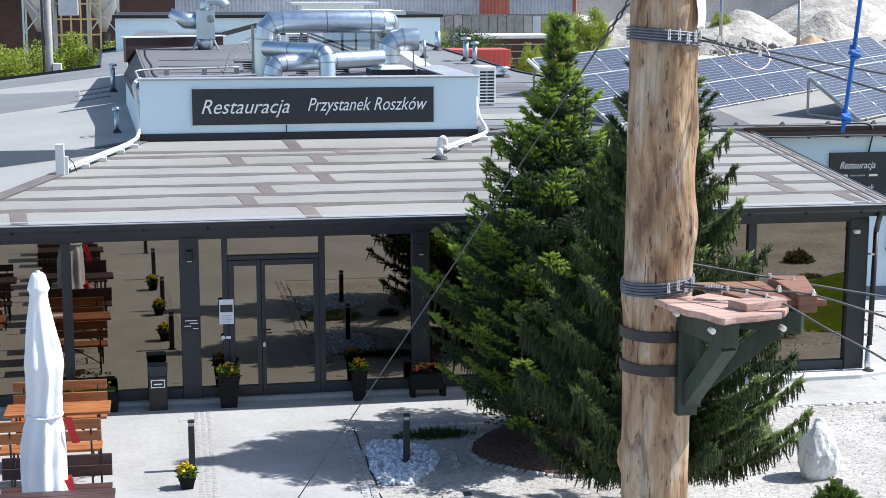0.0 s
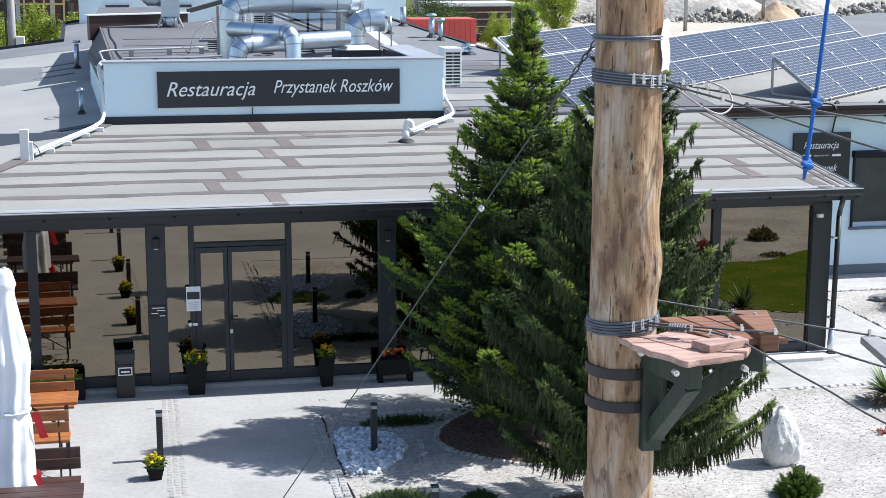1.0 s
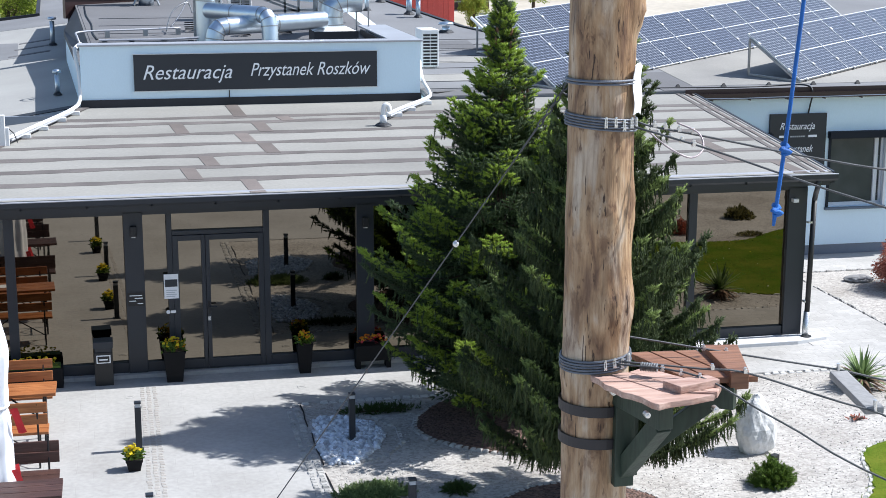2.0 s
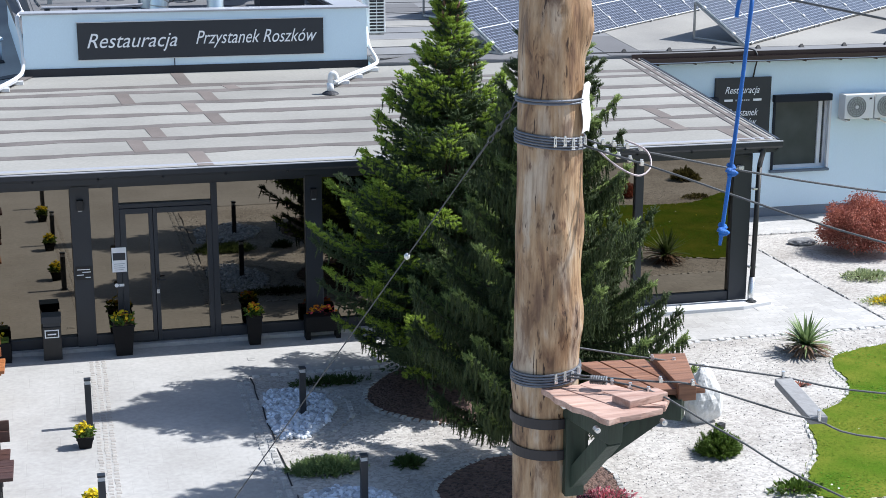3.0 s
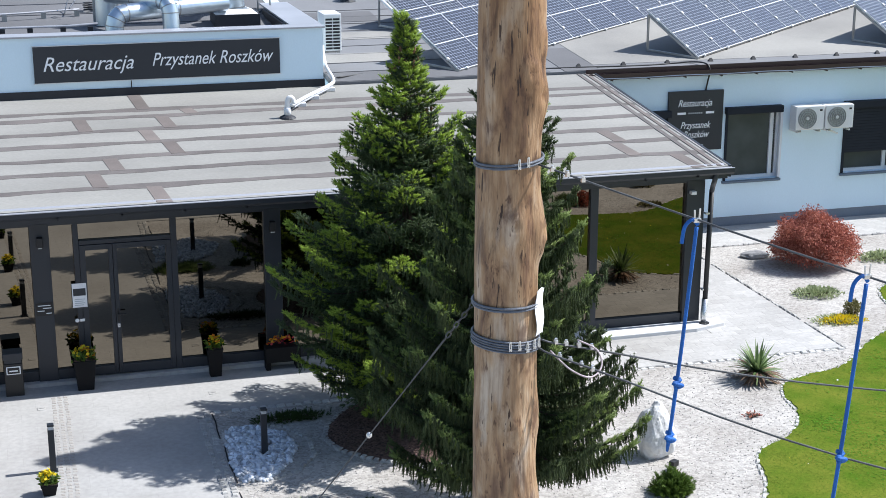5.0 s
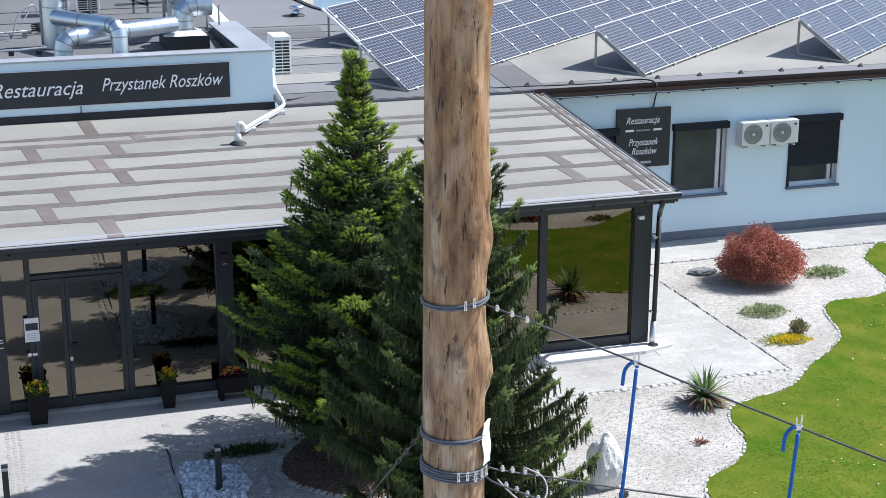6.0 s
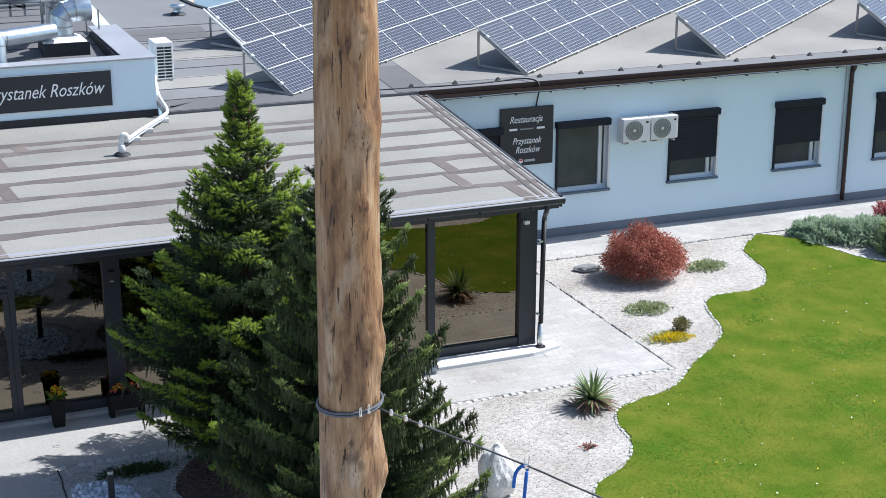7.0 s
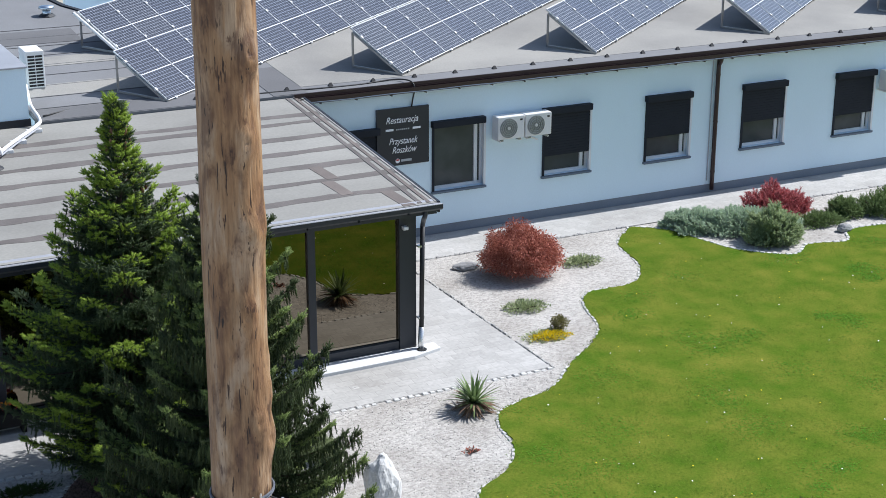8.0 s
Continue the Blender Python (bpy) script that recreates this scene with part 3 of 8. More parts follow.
# ---- ground ----
rng = np.random.default_rng(7)
ground = structure("ground", Build().add([(-1500, -1500, -0.03), (1500, -1500, -0.03), (1500, 1500, -0.03), (-1500, 1500, -0.03)], [(0, 1, 2, 3)]), M_ground,
                   "bare sandy earth reaching to the horizon", category="ground")
pavement = structure("pavement", Build().slab([(-30, -60), (6.5, -60), (6.5, -9.2), (1.58, -9.2), (1.58, -1.8), (11.68, -1.8), (11.68, 4.2), (60, 4.2), (60, 5.6), (9.8, 5.6), (9.8, 0.02), (-30, 0.02)], -0.08, 0.0), M_pave,
                     "pale grey concrete paving before the entrance", category="paving")
path = structure("pavement_path", Build().slab([(4.6, -1.78), (11.66, -1.78), (11.66, 4.18), (45, 4.18), (45, 5.55), (9.95, 5.55), (9.95, -0.6), (4.6, -0.6)], 0.001, 0.006), M_path,
                 "pale block path round the glazed corner", category="paving")
step = structure("doorstep", Build().box(-12, -0.16, -0.05, 9.98, 0.05, 0.055), M_path, "low pale threshold under the glazing", bevel=0.01, category="step")
structure("concrete_apron", Build().slab([(6.2, -0.5), (9.75, -0.46), (10.32, -0.3), (10.32, -0.02), (9.985, -0.02), (9.985, -0.079), (6.2, -0.079)], -0.05, 0.062), M_apron, "white concrete apron below the glazed corner", bevel=0.012, category="step")
bed = structure("gravel_bed", Build().slab([(1.58, -9.2), (6.5, -9.2), (6.5, -16), (40, -16), (40, 4.2), (11.68, 4.2), (11.68, -1.8), (1.58, -1.8)], -0.07, -0.012), M_gravel, "pale crushed stone covering the garden bed", category="gravel")

# the lawn's wavy edge, and the lawn inside it
EDGE = [(17.2, 4.15), (16.35, 3.3), (16.0, 2.0), (15.3, 1.15), (14.2, 1.05), (13.75, 0.45), (13.45, -0.5), (12.95, -1.1), (12.0, -1.85), (11.3, -2.5), (10.15, -2.9), (9.8, -3.4), (9.65, -4.1), (9.2, -4.75), (8.45, -5.25), (8.05, -6.25), (7.5, -7.05), (7.35, -7.5), (7.9, -7.75), (9.2, -7.8), (10.5, -7.3), (11.9, -7.2), (12.7, -7.75), (13.6, -8.3), (15.0, -8.5), (18.0, -7.8)]
edge_line = [(p.x, p.y) for p in arc([(x, y, 0) for x, y in EDGE], 6)]
BAY = [(22.9, 1.75), (21.4, 1.9), (20.8, 1.3), (19.9, 1.5), (19.2, 1.1), (18.35, 1.9), (18.1, 2.7), (17.85, 3.6), (17.3, 4.12)]
bay_line = [(p.x, p.y) for p in arc([(x, y, 0) for x, y in BAY], 5)]
# the turf grows unevenly over its edging
turf_edge = []
for k, (a, c) in enumerate(zip(edge_line, edge_line[1:])):
    n = max(2, int(math.dist(a, c) / 0.05))
    for j in range(n):
        x, y = a[0] + (c[0] - a[0]) * j / n, a[1] + (c[1] - a[1]) * j / n
        w = 0.035 * noise.noise((x * 3.1, y * 3.1, 0.5)) + 0.05 * noise.noise((x * 11, y * 11, 4.0))
        l = math.dist(a, c)
        turf_edge.append((x - (c[1] - a[1]) / l * w, y + (c[0] - a[0]) / l * w))
lawn_outline = turf_edge + [(40, -8), (40, 1.2), (30, 1.4)] + bay_line
lawn = structure("lawn", Build().slab(lawn_outline, -0.05, 0.004), M_lawn, "sunlit green lawn with a wavy edge", category="lawn")
tri_v = [(-0.006, 0, 0), (0.006, 0, 0), (0.0, 0.004, 1.0)]
gx, gy = rng.uniform(6.5, 27, 420000), rng.uniform(-8.4, 4.2, 420000)
keep_g = inside(gx, gy, lawn_outline) & (gy < 4.1) & (rng.random(len(gx)) < np.clip(1.15 - (gx - 8) / 22, 0.3, 1))
gx, gy = gx[keep_g][:150000], gy[keep_g][:150000]
patchy = np.full(len(gx), 0.5)
for k in range(9):
    wa, wl = rng.uniform(0, 6.283), 0.9 * 1.5 ** k
    patchy += 0.16 * np.sin(wl * (gx * np.cos(wa) + gy * np.sin(wa)) + rng.uniform(0, 6.283))
patchy = np.clip(patchy, 0, 1)
gh = rng.uniform(0.006, 0.014, len(gx)) * (0.7 + 0.7 * patchy)
ga, gl = rng.uniform(0, 2 * np.pi, len(gx)), rng.uniform(1.5, 3.5, len(gx))
gm = np.zeros((len(gx), 3, 4))
gm[:, 0, 0], gm[:, 1, 0], gm[:, 0, 1], gm[:, 1, 1] = np.cos(ga), np.sin(ga), -np.sin(ga), np.cos(ga)
gm[:, 0, 2], gm[:, 1, 2], gm[:, 2, 2] = -np.sin(ga) * gl * gh, np.cos(ga) * gl * gh, gh
gm[:, :, 3] = np.stack([gx, gy, np.full(len(gx), 0.001)], 1)
# longer blades leaning over the stones along the edge
en = 30
ea = np.array(edge_line[:120])
ei = rng.integers(0, len(ea) - 1, en * len(ea))
et = rng.random((len(ei), 1))
ep = ea[ei] * (1 - et) + ea[ei + 1] * et + rng.normal(0, 0.03, (len(ei), 2)) * (0.4 + 1.2 * np.abs(np.sin(ei * 0.7)))[:, None]
eb, eh = rng.uniform(0, 2 * np.pi, len(ei)), rng.uniform(0.008, 0.026, len(ei))
em = np.zeros((len(ei), 3, 4))
em[:, 0, 0], em[:, 1, 0], em[:, 0, 1], em[:, 1, 1] = np.cos(eb), np.sin(eb), -np.sin(eb), np.cos(eb)
em[:, 0, 2], em[:, 1, 2], em[:, 2, 2] = -np.sin(eb) * eh * 0.9, np.cos(eb) * eh * 0.9, eh
em[:, :, 3] = np.column_stack([ep, np.full(len(ei), -0.008)])
gm = np.concatenate([gm, em])
tagged(scatter("grass", tri_v, [(0, 1, 2)], gm, M_blade), "short mown grass blades on the lawn", "grass", kind="stuff")
# darker clumps of clover in the turf
kc = rng.choice(len(gx), 60, replace=False)
kn = rng.integers(60, 420, 60)
ki = np.repeat(kc, kn)
kr = np.repeat(rng.uniform(0.12, 0.34, 60), kn)
kx, ky = gx[ki] + rng.normal(0, 1, len(ki)) * kr, gy[ki] + rng.normal(0, 1, len(ki)) * kr * 0.8
kk = inside(kx, ky, lawn_outline)
kx, ky = kx[kk], ky[kk]
CLOVER = ([(0, 0, 0), (0.5, 0.32, 0.08), (1, 0, 0.02), (0.5, -0.32, 0.08)], [(0, 1, 2, 3)])
tagged(scatter("clover", CLOVER[0], CLOVER[1], frames(np.stack([kx, ky, rng.uniform(0.005, 0.008, len(kx))], 1), rng.normal(0, 1, (len(kx), 3)) * np.array([1, 1, 0.06]), rng.normal(0, 0.08, (len(kx), 3)) + np.array([0, 0, 1]), rng.uniform(0.025, 0.05, len(kx)), rng.uniform(0.025, 0.05, len(kx))), M_clover), "low dark clover clumps in the lawn", "clover", kind="stuff")
# little white and yellow flowers and clover in the turf
fi = rng.choice(len(gx), 150, replace=False)
fm = np.zeros((150, 3, 4))
fm[:, 0, 0] = fm[:, 1, 1] = fm[:, 2, 2] = rng.uniform(0.5, 1.1, 150)
fm[:, :, 3] = np.stack([gx[fi], gy[fi], np.full(150, 0.03)], 1)
disc_v = [(0.016 * math.cos(a), 0.016 * math.sin(a), 0.006 * (k % 2)) for k, a in enumerate(np.linspace(0, 2 * math.pi, 7)[:-1])]
tagged(scatter("daisies", disc_v, [(0, 1, 2, 3, 4, 5)], fm[:95], M_sheet), "tiny white daisies in the lawn", "flowers", kind="stuff")
tagged(scatter("dandelions", disc_v, [(0, 1, 2, 3, 4, 5)], fm[95:], M_yellow), "tiny yellow dandelions in the lawn", "flowers", kind="stuff")


def blob_outline(cx, cy, rx, ry, n=40, wob=0.08, seed=0):
    r = random.Random(seed)
    ph = [r.uniform(0, 6.28) for _ in range(4)]
    out = []
    for k in range(n):
        a = 2 * math.pi * k / n
        w = 1 + wob * sum(math.sin((j + 2) * a + ph[j]) for j in range(4)) / 2
        out.append((cx + rx * w * math.cos(a), cy + ry * w * math.sin(a)))
    return out


mulch_ring = blob_outline(4.3, -3.15, 1.25, 1.3, wob=0.04, seed=3)
structure("mulch_ring", Build().slab(mulch_ring, -0.04, 0.012), M_mulch, "dark bark mulch round the spruce", category="mulch")
mulch_front = blob_outline(4.28, -6.75, 1.14, 1.2, seed=5)
structure("mulch_bed", Build().slab(mulch_front, -0.04, 0.01), M_mulch, "dark bark mulch in the gravel", category="mulch")
slate_bed = blob_outline(8.1, -8.5, 1.5, 0.62, seed=9)
structure("slate_bed", Build().slab(slate_bed, -0.04, 0.03), M_slate, "dark slate chippings by the lawn", category="gravel")

# ---- glazed front ----
GZ0, GZ1 = 0.21, 2.41
# clear openings between the frame members: (x0, x1, z0, z1)
PANES = [(-5.8, -4.2, GZ0, GZ1), (-4.06, -2.39, GZ0, GZ1), (-2.25, -0.71, GZ0, GZ1), (-0.435, -0.1, GZ0, GZ1), (-0.02, 1.312, 2.17, GZ1), (0.066, 0.396, GZ0, 2.02), (0.52, 1.236, GZ0, 2.02), (1.404, 2.706, GZ0, GZ1),
         (2.965, 4.35, GZ0, GZ1), (4.5, 6.2, GZ0, GZ1), (6.35, 7.985, GZ0, GZ1), (8.12, 9.645, GZ0, GZ1)]
glazing = thing("glazed_front", "dark aluminium framed glass front with bronze mirror glazing", "glass wall", kind="structure")


def member(name, x0, x1, z0, z1, y0=-0.05, y1=0.07, parent=glazing, label="", mat=None):
    return part(name, Build().box(x0, y0, z0, x1, y1, z1), mat or M_anthracite, parent, label, bevel=0.006)


for x0, x1 in ((-5.94, -5.8), (-4.2, -4.06), (-2.39, -2.25), (1.312, 1.404), (-0.1, -0.02), (4.35, 4.5), (6.2, 6.35), (7.985, 8.12)):
    member("mullion", x0, x1, 0.06, GZ1 + 0.02)
for x0, x1 in ((-0.71, -0.435), (2.706, 2.965), (9.645, 9.96)):
    member("post", x0, x1, 0.056, GZ1 + 0.06, -0.075, 0.16)
for x0, x1 in ((-5.8, -4.2), (-4.06, -2.39), (-2.25, -0.71), (-0.435, -0.1), (1.404, 2.706), (2.965, 4.35), (4.5, 6.2), (6.35, 7.985), (8.12, 9.645)):
    member("bottom_rail", x0, x1, 0.056, GZ0, -0.045, 0.065)
member("lintel", -9, 9.96, GZ1 + 0.022, 2.6, -0.065, 0.15)
member("transom", -0.018, 1.31, 2.105, 2.17)
for (x0, x1, z0, z1) in PANES:
    if z1 > 2.1:
        hw, mid = (x1 - x0) / 2 + 0.01, (x0 + x1) / 2
        part("pane", Build().box(-hw, -0.009, z0 - 0.01, hw, 0.009, z1 + 0.01), M_glass, glazing, "bronze mirror glass pane", at=(mid, 0.021, 0)).rotation_euler = (0, 0, 0.037 if mid < 0 else -0.006)
door = thing("door_1", "closed double glass door with dark aluminium frame", "door", (0, 0, 0), kind="structure")
for x0, x1, g0, g1 in ((-0.018, 0.455, 0.066, 0.396), (0.461, 1.31, 0.52, 1.236)):
    leaf = part("door_leaf", Build().box(x0, -0.06, 0.07, g0, 0.04, 2.1).box(g1, -0.06, 0.07, x1, 0.04, 2.1).box(g0, -0.06, 0.07, g1, 0.04, GZ0).box(g0, -0.06, 2.02, g1, 0.04, 2.1), M_anthracite, door, bevel=0.004)
    hw = (g1 - g0) / 2 + 0.008
    part("pane", Build().box(-hw, -0.009, GZ0 - 0.008, hw, 0.009, 2.028), M_glass, leaf, at=((g0 + g1) / 2, -0.001, 0)).rotation_euler = (0, 0, 0.008)
part("handle", Build().tube([(0.49, -0.07, 1.02), (0.49, -0.12, 1.02), (0.6, -0.125, 1.02)], 0.011, 8).box(0.475, -0.066, 0.9, 0.505, -0.058, 1.1), M_black, door, "black lever handle", smooth=False)
part("lock_plate", Build().box(0.47, -0.066, 0.8, 0.51, -0.06, 0.86), M_zinc, door)

notice = thing("door_notice", "white printed notice on the door frame", "notice", (-0.06, -0.058, 1.32))
part("sheet", Build().box(-0.1, -0.006, -0.16, 0.11, 0, 0.21), M_sheet, notice)
part("picture", Build().box(-0.085, -0.009, 0.02, 0.095, -0.006, 0.13), M_signboard, notice, "dark printed panel")
for k in range(4):
    part("text_bar", Build().box(-0.07, -0.009, -0.04 - 0.03 * k, 0.08 - 0.02 * (k % 2), -0.006, -0.03 - 0.03 * k), M_fan, notice)
part("sticker", Build().lathe([(0.03, 0), (0.03, 0.004)], seg=14).box(0.04, -0.02, 0, 0.11, 0.02, 0.004), M_sheet, notice, at=(-0.05, -0.004, -0.36)).rotation_euler = (radians(90), 0, 0)
plate = thing("wall_plate", "small black plate with pale writing on the door post", "sign", (-0.57, -0.077, 1.18))
part("plate", Build().box(-0.12, -0.008, -0.1, 0.12, 0, 0.1), M_black, plate)
for k, (a, c) in enumerate(((-0.09, 0.09), (-0.02, 0.1), (-0.1, 0.0), (0.02, 0.1))):
    part("text_bar", Build().box(a, -0.011, 0.05 - 0.04 * k, c, -0.008, 0.062 - 0.04 * k), M_letter, plate)
for x in (-0.57, 2.83):
    lampw = thing("wall_lamp", "small dark wall lamp on the post", "lamp", (x, -0.077, 2.22), group="wall lamps")
    part("body", Build().box(-0.045, -0.09, -0.09, 0.045, 0, 0.06), M_black, lampw, bevel=0.01)
    part("lens", Build().box(-0.03, -0.075, -0.1, 0.03, -0.02, -0.09), M_sheet, lampw, "pale lamp lens")

# right gable of the glazed room: dark frame, panes
structure("wall_gable", Build().box(9.80, 0.162, 0.05, 9.96, 5.5, 2.75), M_anthracite, "dark panelled side of the glazed room", category="wall")
structure("wall_room_back", Build().box(-12, 5.5, 0, 9.86, 5.578, 3.2), M_plinth, "inner wall of the glazed room", category="wall")
structure("floor_room", Build().box(-12, 0.07, -0.05, 9.795, 5.5, 0.05), M_plinth, "dark floor behind the glazing", category="floor")

# ---- eave, gutter, downpipe of the glazed room ----
structure("fascia", Build().box(-9, -0.46, 2.57, 10.16, -0.40, 2.74).box(-9, -0.40, 2.60, 10.12, -0.066, 2.62), M_anthracite, "dark fascia and soffit under the roof edge", category="trim")
gut = Build()
sec = [(-0.0, 0.1), (-0.0, 0.035), (-0.025, 0.0), (-0.085, 0.0), (-0.115, 0.035), (-0.115, 0.105), (-0.108, 0.105), (-0.105, 0.04), (-0.08, 0.01), (-0.03, 0.01), (-0.008, 0.04), (-0.008, 0.1)]
n = len(sec)
gut.add([(x, -0.462 + a, 2.655 + c) for x in (-9.0, 10.22) for a, c in sec], [(i, (i + 1) % n, (i + 1) % n + n, i + n) for i in range(n)] + [tuple(range(n)), tuple(range(n, 2 * n))[::-1]])
gutter = thing("gutter", "dark anthracite roof gutter along the eave", "gutter", kind="structure")
part("trough", gut, M_anthracite, gutter)
# the highlight along the dark lip is put in as a pale tube
part("lip", Build().tube([(-9.0, -0.574, 2.763), (10.22, -0.574, 2.763)], 0.009, 8), M_coping, gutter, "pale bead drawn as the highlight on the gutter lip")
for k in range(21):
    part("bracket", Build().box(-0.012, -0.125, -0.012, 0.012, 0.0, 0.0), M_black, gutter, at=(-8.4 + 0.9 * k, -0.46, 2.652))
pipe = thing("downpipe", "dark downpipe with a pale foot at the glazed corner", "downpipe", (9.95, -0.1, 0))
part("upper_bend", Build().tube(arc([(-0.02, -0.4, 2.66), (-0.02, -0.38, 2.56), (0.08, -0.12, 2.4), (0.11, -0.02, 2.28)], 5), 0.042, 12), M_anthracite, pipe, smooth=True)
part("pipe", Build().tube([(0.11, -0.02, 2.28), (0.07, -0.05, 0.42)], 0.042, 14), M_black, pipe, smooth=True)
part("foot", Build().tube([(0.07, -0.05, 0.45), (0.05, -0.06, 0.2), (0.03, -0.12, 0.06)], 0.05, 12), M_zinc, pipe, "pale metal foot", smooth=True)
for z in (0.6, 1.9):
    part("clip", Build().box(0.012, -0.06, z, 0.13, 0.03, z + 0.03), M_zinc, pipe)
part("drain", Build().lathe([(0.085, 0.0), (0.085, 0.018), (0.07, 0.02)], (0.03, -0.15, 0.058), 16), M_black, pipe)
cam_box = thing("corner_lamp", "small white sensor lamp on the corner post", "lamp", (9.72, -0.08, 2.28))
part("body", Build().box(-0.04, -0.1, -0.03, 0.05, 0, 0.03), M_white, cam_box, bevel=0.01)

# ---- felt roof of the glazed room ----
def roof_z(y):
    return 2.76 + 0.09 * (y + 0.58)


ROOF_X1 = 10.2
HIP_A, HIP_B = Vector((-1.3, 5.58, 0)), Vector((-4.2, -0.58, 0))


def hip_x(y):
    """Where the diagonal joint on the roof's far end lies."""
    return HIP_B.x + (HIP_A.x - HIP_B.x) * (y - HIP_B.y) / (HIP_A.y - HIP_B.y)


roof = thing("roof_front", "low roof of pale mineral felt strips with brown bitumen seams", "roof", kind="structure")
part("deck", Build().add([(hip_x(-0.5), -0.5, 2.62), (ROOF_X1 - 0.02, -0.5, 2.62), (ROOF_X1 - 0.02, 5.56, 3.06), (hip_x(5.56), 5.56, 3.06), (hip_x(-0.5), -0.5, roof_z(-0.5) - 0.012), (ROOF_X1 - 0.02, -0.5, roof_z(-0.5) - 0.012), (ROOF_X1 - 0.02, 5.56, roof_z(5.56) - 0.012), (hip_x(5.56), 5.56, roof_z(5.56) - 0.012)],
                    [(3, 2, 1, 0), (4, 5, 6, 7), (0, 1, 5, 4), (1, 2, 6, 5), (2, 3, 7, 6), (3, 0, 4, 7)]), M_anthracite, roof)
SEAMS = [-0.5, 0.33, 1.1, 1.82, 2.58, 3.3, 4.11, 4.52, 5.575]


def roof_patch(name, x0, x1, y0, y1, lift, mat, skew=0.0, wave=0.0, seed=1, thick=0.005):
    """A felt piece that follows the roof's slope, with a slightly uneven lower edge; lift: at its lower and upper edge."""
    low, high = lift if isinstance(lift, tuple) else (lift, lift)
    r = random.Random(seed)
    n = max(2, int((x1 - x0) / 0.25))
    xs = [x0 + (x1 - x0) * i / n for i in range(n + 1)]
    lo = [y0 + wave * (math.sin(x * 2.1 + seed) + 0.6 * math.sin(x * 5.3 + seed * 2) + r.uniform(-0.5, 0.5)) for x in xs]
    hi = [y1 + wave * (math.sin(x * 1.7 + seed * 3) + r.uniform(-0.5, 0.5)) for x in xs]
    bd = Build()
    v = []
    for x, a, c in zip(xs, lo, hi):
        v += [(x, a, roof_z(a) + low - thick), (x + skew, c, roof_z(c) + high - thick), (x, a, roof_z(a) + low), (x + skew, c, roof_z(c) + high)]
    f = []
    for i in range(n):
        o = 4 * i
        f += [(o + 2, o + 6, o + 7, o + 3), (o, o + 4, o + 6, o + 2), (o + 3, o + 7, o + 5, o + 1)]
    f += [(0, 2, 3, 1), (4 * n + 1, 4 * n + 3, 4 * n + 2, 4 * n)]
    return part(name, bd.add(v, f), mat, roof)


for k, (a, c) in enumerate(zip(SEAMS, SEAMS[1:])):
    y1 = min(c + 0.06, 5.575)
    bd = Build()
    xl0, xl1 = hip_x(a), hip_x(y1)
    z0, z1 = roof_z(a) + 0.008, roof_z(y1) + 0.001
    bd.add([(xl0, a, z0 - 0.006), (ROOF_X1, a, z0 - 0.006), (ROOF_X1, y1, z1 - 0.006), (xl1, y1, z1 - 0.006), (xl0, a, z0), (ROOF_X1, a, z0), (ROOF_X1, y1, z1), (xl1, y1, z1)],
           [(3, 2, 1, 0), (4, 5, 6, 7), (0, 1, 5, 4), (1, 2, 6, 5), (2, 3, 7, 6), (3, 0, 4, 7)])
    part("felt_strip", bd, M_felt, roof)
for k, y in enumerate(SEAMS[1:-1]):
    roof_patch("seam", hip_x(y) + 0.05, ROOF_X1 - 0.1, y - 0.085, y + 0.09, (0.006, 0.0125), M_bleed, wave=0.026, seed=k + 2)
# brown joints between two lengths of felt
for k, (x, row) in enumerate(((1.23, 7), (0.18, 5), (1.57, 5), (1.22, 4), (1.53, 3), (0.53, 2), (0.22, 1), (1.07, 0), (2.03, 6), (8.8, 2), (8.74, 1), (9.5, 0), (6.1, 6), (-3.05, 0), (5.95, 5))):
    y0, y1 = SEAMS[row] + 0.02, SEAMS[row + 1] - 0.05
    roof_patch("joint", x + 0.04, x + 0.27, y0, y1, (0.0135, 0.008), M_joint, skew=-0.09, wave=0.012, seed=k + 20)
roof_patch("verge_strip", 9.82, 9.9, -0.44, 5.55, 0.0145, M_bleed, wave=0.0, seed=60, thick=0.012)
roof_patch("verge_felt", 9.98, 10.05, -0.46, 5.56, 0.0155, M_joint, wave=0.0, seed=61, thick=0.012)
roof_patch("verge_edge", 10.12, 10.2, -0.46, 5.56, 0.017, M_felt_pale, wave=0.0, seed=62, thick=0.012)
hipb = Build()
for s0, s1, lift in ((-0.17, 0.12, 0.02),):
    hipb.add([(hip_x(-0.45) + s0, -0.45, roof_z(-0.45) + lift), (hip_x(-0.45) + s1, -0.45, roof_z(-0.45) + lift), (hip_x(5.57) + s1, 5.57, roof_z(5.57) + lift), (hip_x(5.57) + s0, 5.57, roof_z(5.57) + lift)], [(0, 1, 2, 3)])
part("hip_strip", hipb, M_bleed, roof)
part("eave_flashing", Build().add([(hip_x(-0.5), -0.53, 2.758), (10.2, -0.53, 2.758), (10.2, -0.36, roof_z(-0.36) + 0.016), (hip_x(-0.4), -0.36, roof_z(-0.36) + 0.016)], [(0, 1, 2, 3)]), M_coping, roof, "grey metal drip edge")
